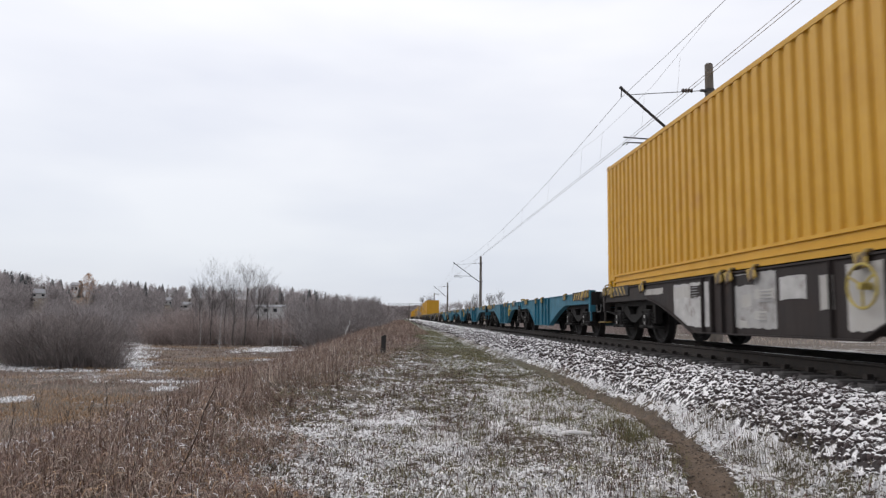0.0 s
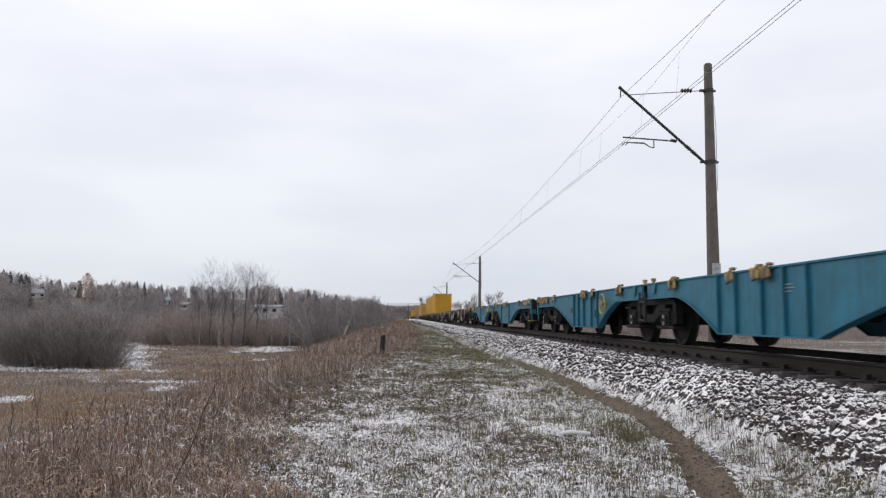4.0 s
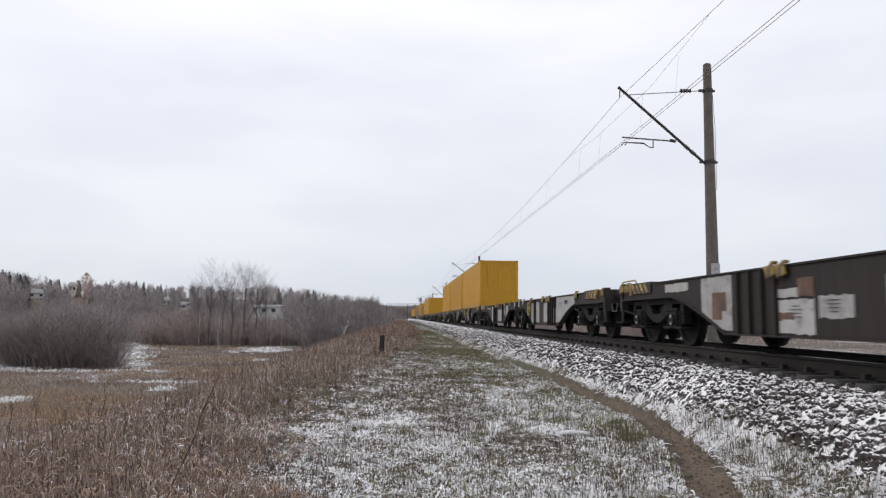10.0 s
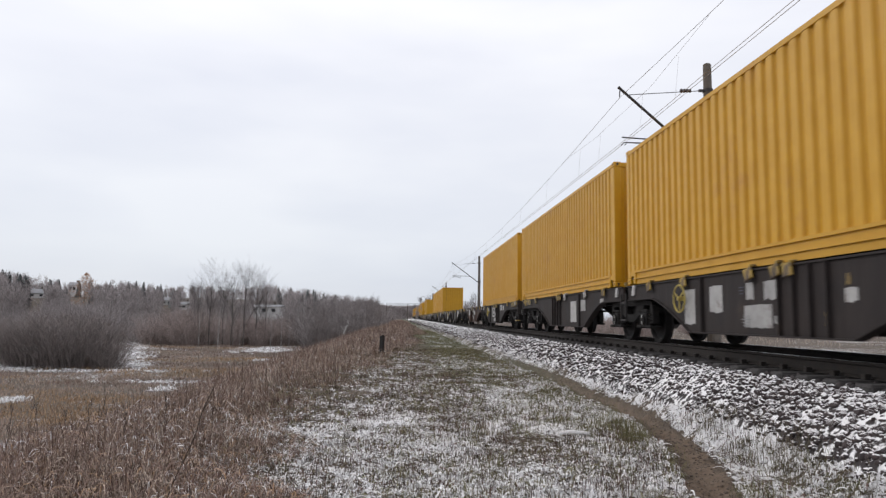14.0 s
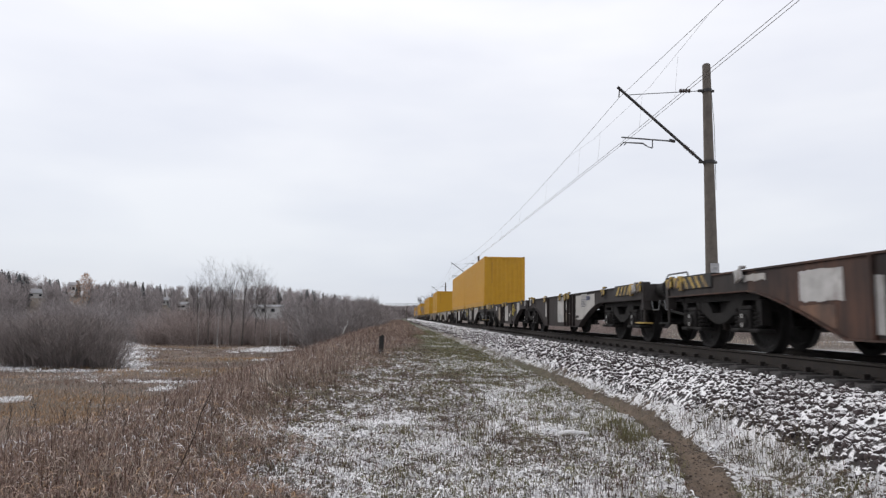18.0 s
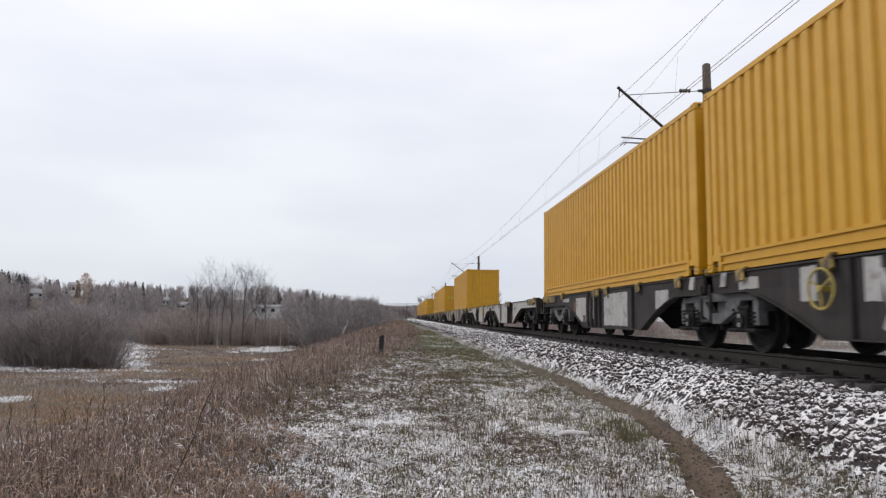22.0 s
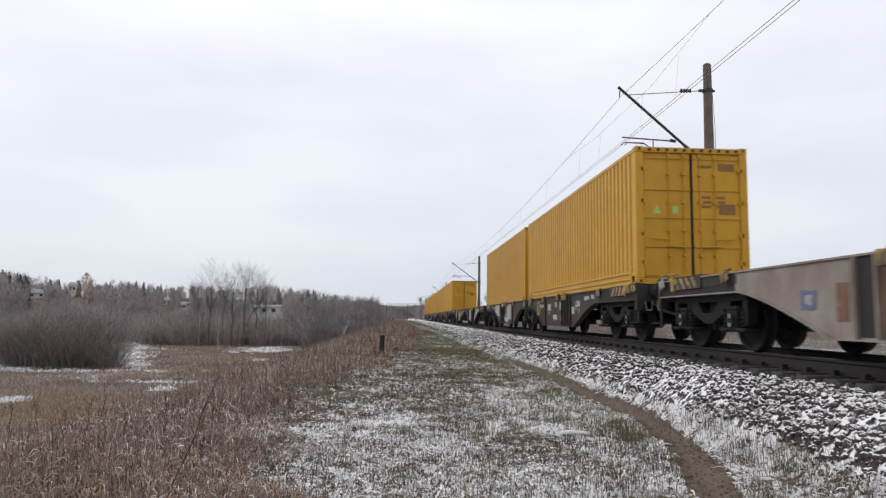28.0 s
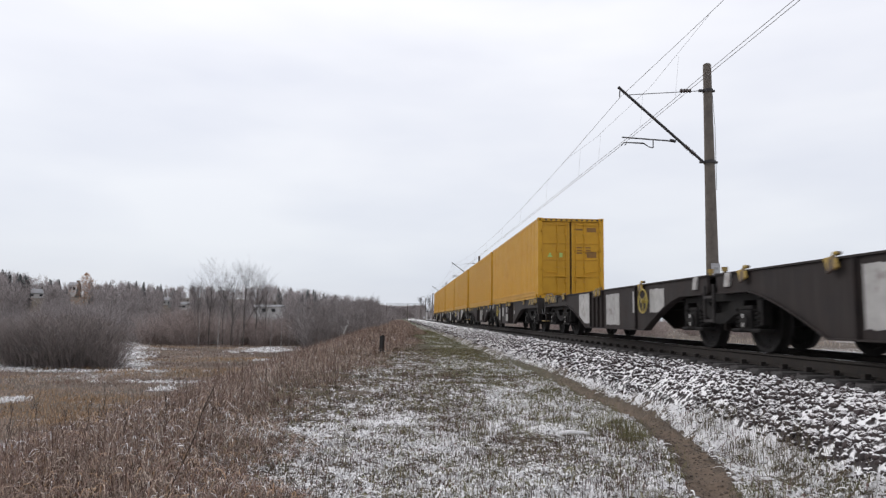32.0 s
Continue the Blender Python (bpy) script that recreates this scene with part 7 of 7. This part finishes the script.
S = {
    "first": dict(body=BROWN, body2=BROWN, label="grimy brown articulated container wagon with white panels and hand wheel", wheels=(16.18,),
                  panels=((20.06, 21.50, 0.34, 1.10, W), (20.70, 21.51, 0.83, 1.05, GREY), (20.30, 20.77, 0.83, 1.05, BROWN), (22.03, 23.04, 0.94, 1.08, GREY), (18.05, 19.23, 0.34, 1.14, W), (18.60, 19.23, 0.95, 1.13, DGREY), (18.10, 18.61, 0.75, 0.90, GREY), (18.29, 18.63, 0.46, 0.60, GREY), (18.70, 18.98, 0.64, 0.84, GREY), (18.83, 19.05, 0.36, 0.48, GREY), (17.36, 17.95, 0.72, 1.04, W), (16.83, 17.08, 0.58, 1.01, GREY), (15.99, 16.58, 0.34, 1.11, GREY)), marks=((18.3, 0.85, 0.8, INK_PALE), (20.6, 1.0, 0.7, INK_PALE), (18.4, 0.55, 0.6, INK_PALE))),
    "teal": dict(body=TEAL, teal=True, edge=TEAL, label="teal articulated flat container wagon, empty and grimy", wheels=(15.1,), marks=((6.6, 0.92, 0.7, INK_PALE), (17.6, 0.9, 0.6, INK_PALE)),
                 panels=((18.6, 18.85, 0.62, 0.80, RUSTY), (15.9, 16.2, 0.5, 0.72, BROWN)), words=()),
    "teal2": dict(body=TEAL, teal=True, bright=True, label="teal articulated flat container wagon with bright yellow fittings, empty", wheels=(14.63,), marks=((6.4, 0.98, 0.8, INK_PALE), (18.0, 0.75, 0.9, INK)),
                  panels=((7.55, 7.7, 0.5, 0.62, RUSTY), (6.9, 7.0, 0.52, 0.66, RUSTY), (14.5, 14.9, 0.85, 1.08, W), (16.9, 17.2, 0.7, 1.0, INK))),
    "brown": dict(body=RUSTY, body2=BROWN, label="rusty brown articulated container wagon with white data panels, empty", wheels=(10.45,),
                  panels=((5.45, 6.2, 0.78, 1.09, W), (5.0, 5.48, 1.02, 1.15, GREY), (6.2, 6.42, 0.55, 0.80, W), (6.5, 7.6, 0.29, 1.16, BROWN), (7.66, 8.1, 0.28, 0.56, W), (8.12, 8.57, 0.32, 0.66, W), (7.75, 8.43, 0.74, 1.12, INK), (8.67, 8.9, 0.72, 1.0, W), (6.68, 6.8, 0.3, 0.6, W), (11.0, 11.44, 0.78, 1.05, W), (9.0, 9.8, 0.3, 0.85, RUSTPATCH), (16.2, 16.8, 0.5, 0.86, W), (17.1, 18.0, 0.36, 0.95, GREY), (18.55, 19.2, 0.48, 0.77, W), (19.3, 20.1, 0.28, 0.74, W), (19.65, 20.12, 0.74, 0.88, W), (19.3, 19.64, 0.75, 1.0, RUSTPATCH), (19.75, 20.15, 0.46, 0.58, RUSTPATCH), (20.12, 20.22, 0.84, 0.94, LOCK), (21.42, 22.5, 0.30, 1.15, W), (21.6, 22.1, 0.45, 0.9, RUSTPATCH), (21.42, 21.75, 0.36, 0.62, W), (21.2, 21.28, 0.3, 0.62, W), (23.05, 24.1, 0.95, 1.12, GREY)),
                  marks=((8.35, 0.58, 0.3, INK), (16.5, 0.76, 0.4, INK), (8.1, 1.04, 0.45, INK_PALE), (8.1, 0.9, 0.4, INK_PALE), (18.9, 0.70, 0.6, INK), (19.7, 0.64, 0.6, INK)), words=((5.8, 0.90, 0.12, BLUE_INK),)),
    "white": dict(body=BROWN, body2=DGREY, label="dark brown articulated container wagon with broad white panels, empty", wheels=(10.2,),
                  panels=((22.35, 22.57, 0.93, 1.07, W), (22.85, 23.83, 0.97, 1.08, GREY), (5.83, 6.25, 0.33, 0.82, GREY), (3.45, 5.82, 0.36, 1.18, W), (7.05, 7.84, 0.35, 1.02, W), (8.62, 9.17, 0.33, 1.07, W), (9.73, 10.16, 0.32, 1.05, W), (20.69, 21.81, 0.31, 1.12, W), (18.14, 19.40, 0.34, 0.91, W), (17.08, 17.25, 0.64, 0.99, W), (15.99, 16.73, 0.34, 1.07, W)),
                  marks=((5.2, 0.98, 0.8, INK), (7.75, 0.95, 0.3, INK)), words=((4.5, 0.92, 0.12, INK),)),
    "loaded": dict(body=BROWN, label="dark brown articulated container wagon loaded with yellow containers", wheels=(10.06,),
                   panels=((9.66, 10.08, 0.38, 0.99, W), (8.65, 9.09, 0.57, 1.01, W), (7.69, 7.90, 0.75, 1.01, W), (7.00, 7.40, 0.73, 1.01, W), (7.21, 7.96, 0.35, 0.69, W), (7.00, 7.15, 0.41, 0.54, W), (5.93, 6.04, 0.41, 0.58, LOCK), (5.44, 5.66, 0.66, 0.84, W), (5.56, 5.62, 0.86, 1.01, LOCK), (17.66, 18.32, 0.37, 0.98, W), (16.68, 17.15, 0.67, 1.00, W), (14.99, 15.28, 0.84, 0.98, W)),
                   marks=((8.02, 0.93, 0.25, INK), (7.9, 0.52, 0.5, INK_PALE)), words=()),
    "brown2": dict(body=BROWN, body2=RUSTY, label="brown articulated container wagon with pale patches, half loaded", wheels=(9.86,),
                   panels=((5.0, 5.85, 0.86, 1.14, W), (4.5, 4.8, 0.86, 1.10, W), (5.2, 5.96, 0.3, 0.86, DGREY), (7.75, 8.62, 0.55, 1.06, W), (7.9, 8.45, 0.62, 0.98, DGREY), (8.0, 8.3, 0.70, 0.90, W), (7.22, 8.06, 0.32, 0.52, W), (7.2, 7.55, 0.60, 0.78, W), (6.98, 7.14, 0.72, 0.98, W), (6.44, 6.83, 0.56, 0.74, W), (10.07, 10.4, 0.82, 1.05, W), (17.35, 18.2, 0.72, 0.98, W), (18.22, 18.68, 0.86, 1.08, GREY), (18.22, 18.5, 0.42, 0.62, W), (18.64, 18.97, 0.58, 0.74, W), (19.48, 19.8, 0.56, 0.72, W), (18.93, 19.28, 0.88, 1.02, GREY), (20.66, 21.5, 0.68, 1.08, W), (20.8, 21.5, 0.36, 0.66, RUSTPATCH), (20.0, 20.15, 0.3, 0.95, W), (22.3, 22.9, 1.0, 1.12, GREY)),
                   marks=((17.8, 0.9, 0.7, INK_PALE), (7.6, 0.46, 0.5, INK)), words=((5.4, 0.95, 0.11, BLUE_INK),)),
    "grey_mix": dict(no_pocket=(0,), body=BROWN, body2=BROWN, label="dark brown articulated container wagon with one broad grey panel, empty", wheels=(15.9,),
                     panels=((7.25, 8.04, 0.36, 1.14, GREY), (7.38, 8.05, 0.36, 0.60, W), (6.87, 7.14, 0.73, 1.02, W), (6.89, 7.16, 0.40, 0.65, BEIGE), (6.43, 6.58, 0.59, 0.66, W), (3.93, 5.80, 0.44, 1.12, GREY), (4.67, 5.21, 0.81, 1.16, W), (5.49, 5.82, 0.48, 0.58, DGREY), (9.66, 9.85, 0.53, 1.05, GREY), (21.56, 22.01, 0.86, 1.10, W), (20.08, 21.03, 0.37, 1.03, BEIGE), (19.70, 19.85, 0.39, 0.85, W), (19.17, 19.50, 0.38, 0.77, GREY), (18.03, 18.90, 0.36, 1.07, GREY), (18.43, 18.87, 0.68, 0.96, W), (18.02, 18.74, 0.37, 0.54, W), (17.40, 17.74, 0.55, 0.71, W), (16.90, 17.36, 0.64, 0.84, BEIGE), (16.66, 16.95, 0.35, 0.61, W), (14.98, 15.58, 0.61, 1.14, W), (15.09, 15.47, 0.83, 1.02, GREY), (16.63, 16.77, 0.86, 1.01, RUSTPATCH)),
                     marks=((5.0, 0.98, 0.9, INK), (7.7, 0.60, 0.6, INK_PALE)), words=((4.5, 0.96, 0.12, BLUE_INK),)),
    "graffiti": dict(body=DGREY, body2=DGREY, grey_bogies=True, label="dirty grey articulated container wagon with sprayed graffiti, loaded", wheels=(9.78,),
                     panels=((3.8, 6.0, 0.3, 1.15, GREY), (6.35, 6.8, 0.32, 1.15, W), (6.95, 7.5, 0.34, 1.1, W), (16.80, 18.50, 0.31, 1.08, W), (17.1, 17.5, 0.5, 0.95, GREY), (14.51, 15.15, 0.66, 1.03, W), (11.34, 11.87, 0.90, 1.09, GREY), (10.02, 10.34, 0.69, 1.13, GREY), (10.05, 10.35, 0.70, 0.99, W), (8.92, 9.18, 0.66, 1.19, W), (20.12, 21.13, 0.39, 1.05, GREY), (19.77, 19.96, 0.40, 1.04, W), (21.94, 22.73, 0.95, 1.07, GREY), (20.14, 20.39, 0.39, 0.58, RUSTPATCH), (21.12, 21.38, 0.67, 0.95, RUSTPATCH), (19.39, 19.61, 0.46, 1.04, GREY)),
                     marks=((5.3, 0.98, 0.9, INK), (21.0, 0.95, 0.6, INK), (7.25, 0.6, 0.4, INK)), words=((4.7, 0.96, 0.10, INK),), graffiti=True),
    "pale": dict(body=GREY, body2=GREY, edge=RUSTY, label="pale grey articulated container wagon with dark ribs, empty", wheels=(15.78,),
                 panels=((9.09, 9.49, 0.34, 1.15, BROWN), (5.85, 6.83, 0.37, 1.17, BROWN), (5.83, 5.96, 0.39, 0.82, W), (5.70, 5.82, 0.39, 1.15, BROWN), (7.84, 8.03, 0.55, 0.74, BEIGE), (5.22, 5.40, 0.84, 0.98, INK), (18.75, 19.91, 0.35, 1.13, BROWN), (20.36, 20.75, 0.59, 0.86, INK), (18.20, 18.39, 0.94, 1.05, INK), (18.23, 18.35, 0.82, 0.92, INK), (16.51, 16.78, 0.37, 0.54, BROWN), (16.14, 16.54, 0.36, 1.16, BROWN), (15.20, 15.52, 0.77, 0.96, W), (15.21, 15.53, 0.70, 0.76, BEIGE)),
                 marks=((5.0, 0.95, 0.8, INK), (9.0, 0.8, 0.5, INK), (17.4, 0.98, 0.6, INK)), words=()),
    "rusty": dict(body=RUSTGREY, body2=RUSTGREY, label="rust-streaked pale grey articulated container wagon, half loaded", wheels=(15.9,),
                  panels=((6.9, 7.9, 0.3, 1.14, DGREY), (9.0, 9.7, 0.56, 0.95, W), (5.3, 5.7, 0.62, 0.92, INK), (18.94, 19.49, 0.28, 1.17, RUSTSTREAK), (19.49, 19.85, 0.28, 1.17, DGREY), (16.2, 16.72, 0.28, 1.17, RUSTSTREAK), (16.72, 17.0, 0.34, 0.46, RUSTSTREAK), (17.55, 18.04, 0.74, 0.86, W), (17.7, 18.5, 0.42, 0.62, W), (17.24, 17.58, 0.42, 0.58, W), (16.98, 17.21, 0.42, 0.62, PATCH), (19.9, 20.1, 0.45, 0.9, RUSTSTREAK), (20.48, 20.79, 0.58, 0.84, BLUE_INK), (20.56, 20.70, 0.64, 0.78, W), (22.4, 23.6, 0.98, 1.15, DGREY)),
                  marks=((9.3, 0.98, 0.7, INK), (18.2, 0.66, 0.5, INK), (17.8, 1.05, 0.3, INK)), words=()),
    "drip": dict(body=TAUPE, label="worn taupe-brown articulated container wagon with dripping white paint, loaded", wheels=(10.08,),
                 panels=((8.63, 9.10, 0.73, 0.97, W), (8.81, 8.91, 0.61, 0.72, W), (7.78, 8.03, 0.83, 1.01, W), (7.74, 8.30, 0.43, 0.61, W), (7.13, 7.38, 0.74, 1.00, W), (7.12, 7.25, 0.39, 0.61, W), (5.58, 5.87, 0.60, 0.83, W), (4.99, 5.50, 0.80, 0.98, W), (5.41, 5.45, 0.70, 0.80, W), (5.23, 5.27, 0.66, 0.80, W), (5.03, 5.08, 0.62, 0.79, W), (4.04, 4.50, 0.96, 1.08, W), (3.60, 3.85, 0.97, 1.10, W), (9.73, 10.49, 0.83, 0.97, W), (6.11, 6.17, 0.52, 0.72, LOCK), (20.37, 21.83, 0.59, 1.14, GREY), (22.09, 22.71, 0.96, 1.05, GREY), (19.98, 20.12, 0.48, 0.82, W), (17.62, 17.97, 0.70, 1.05, GREY), (17.57, 18.28, 0.57, 0.72, W), (17.52, 18.36, 0.32, 0.57, W), (18.42, 18.61, 0.37, 0.57, W), (16.83, 17.56, 0.43, 1.13, GREY), (16.85, 17.54, 0.44, 0.59, W), (16.53, 16.83, 0.42, 1.15, BEIGE), (16.58, 16.65, 0.38, 0.47, W)),
                 marks=((8.1, 0.46, 0.4, INK_PALE), (19.2, 0.7, 0.6, INK)), words=((5.45, 0.86, 0.11, INK),)),
    "stripe": dict(body=BROWN, body2=BROWN, label="dark brown articulated container wagon with white vertical panels, empty", wheels=(15.61,),
                   panels=((7.27, 7.48, 0.71, 0.97, W), (6.79, 7.28, 0.39, 0.69, W), (6.15, 6.52, 0.35, 0.96, GREY), (5.66, 5.90, 0.36, 0.83, W), (3.35, 5.23, 0.37, 1.11, W), (19.73, 20.86, 0.35, 1.15, W), (17.39, 18.37, 0.33, 1.06, W), (16.28, 16.49, 0.59, 1.07, W), (14.77, 15.50, 0.59, 1.07, W), (8.39, 9.25, 0.36, 1.08, W)),
                   marks=((4.9, 0.98, 0.7, INK),), words=((4.3, 0.90, 0.13, INK),)),
}
# front coupling of each wagon at 0 s, and its length
TRAIN = (("first", -8.9, 26.7), ("teal", 17.8, 25.4), ("teal", 43.2, 25.05), ("teal2", 68.25, 24.85), ("brown", 93.1, 27.65), ("white", 120.75, 27.45),
         ("loaded", 148.2, 27.1), ("brown2", 175.3, 26.6), ("grey_mix", 201.9, 26.55), ("graffiti", 228.45, 26.25), ("pale", 254.7, 26.3), ("rusty", 281.0, 26.2),
         ("drip", 307.2, 26.15), ("stripe", 333.35, 26.1), ("loaded", 359.45, 26.3), ("graffiti", 385.75, 26.3), ("stripe", 412.05, 26.3))
for k, (kind, y, length) in enumerate(TRAIN):
    y1, y2 = along(y), along(y + length)
    if k == 0:
        y1 = y2 - 26.2
    wagon(S[kind], y1 - DATUM, y2 - y1, 100 + k, (y2 - y1) / length)

# containers: end that faces the engine at 0 s, doors forward or not
LOAD = ((-8.7, 0), (4.3, 0), (148.75, 0), (162.3, 0), (176.0, 0), (229.1, 0), (241.7, 0), (281.5, 0), (307.6, 1), (320.6, 0), (359.95, 1), (372.9, 0), (386.4, 0), (399.4, 0), (412.8, 0), (425.8, 0))
kinds = {}
for j, (y, doors) in enumerate(LOAD):
    y = along(y + CL) - CL if j == 1 else along(y)
    if j == 0:
        y = along(LOAD[1][0] + CL) - 2 * CL - 0.8
    if doors in kinds:
        c = copy_thing(kinds[doors], pose(TX, y, RZ + CB))
    else:
        c = kinds[doors] = container(doors)
        c.matrix_basis = pose(TX, y, RZ + CB)
    MOVING.append((c, y))


def motions():
    """The train rolls at an even pace; its wheelsets turn."""
    for thing, y in MOVING:
        z = thing.matrix_basis.translation.z
        walk(thing, [(2.0 * k, pose(TX, y - run(2.0 * k), z)) for k in range(17)])
    turned = {}
    for wheel, s in WHEELS:
        if s not in turned:
            walk(wheel, [(k * 0.1 / 1.5, pose(0, s * 0.90, 0.46, math.degrees(run(k * 0.1 / 1.5) / 0.46))) for k in range(481)])
            turned[s] = wheel.animation_data
        else:
            wheel.rotation_mode = "QUATERNION"
            keys = wheel.animation_data_create()
            keys.action = turned[s].action
            keys.action_slot = turned[s].action_slot


motions()
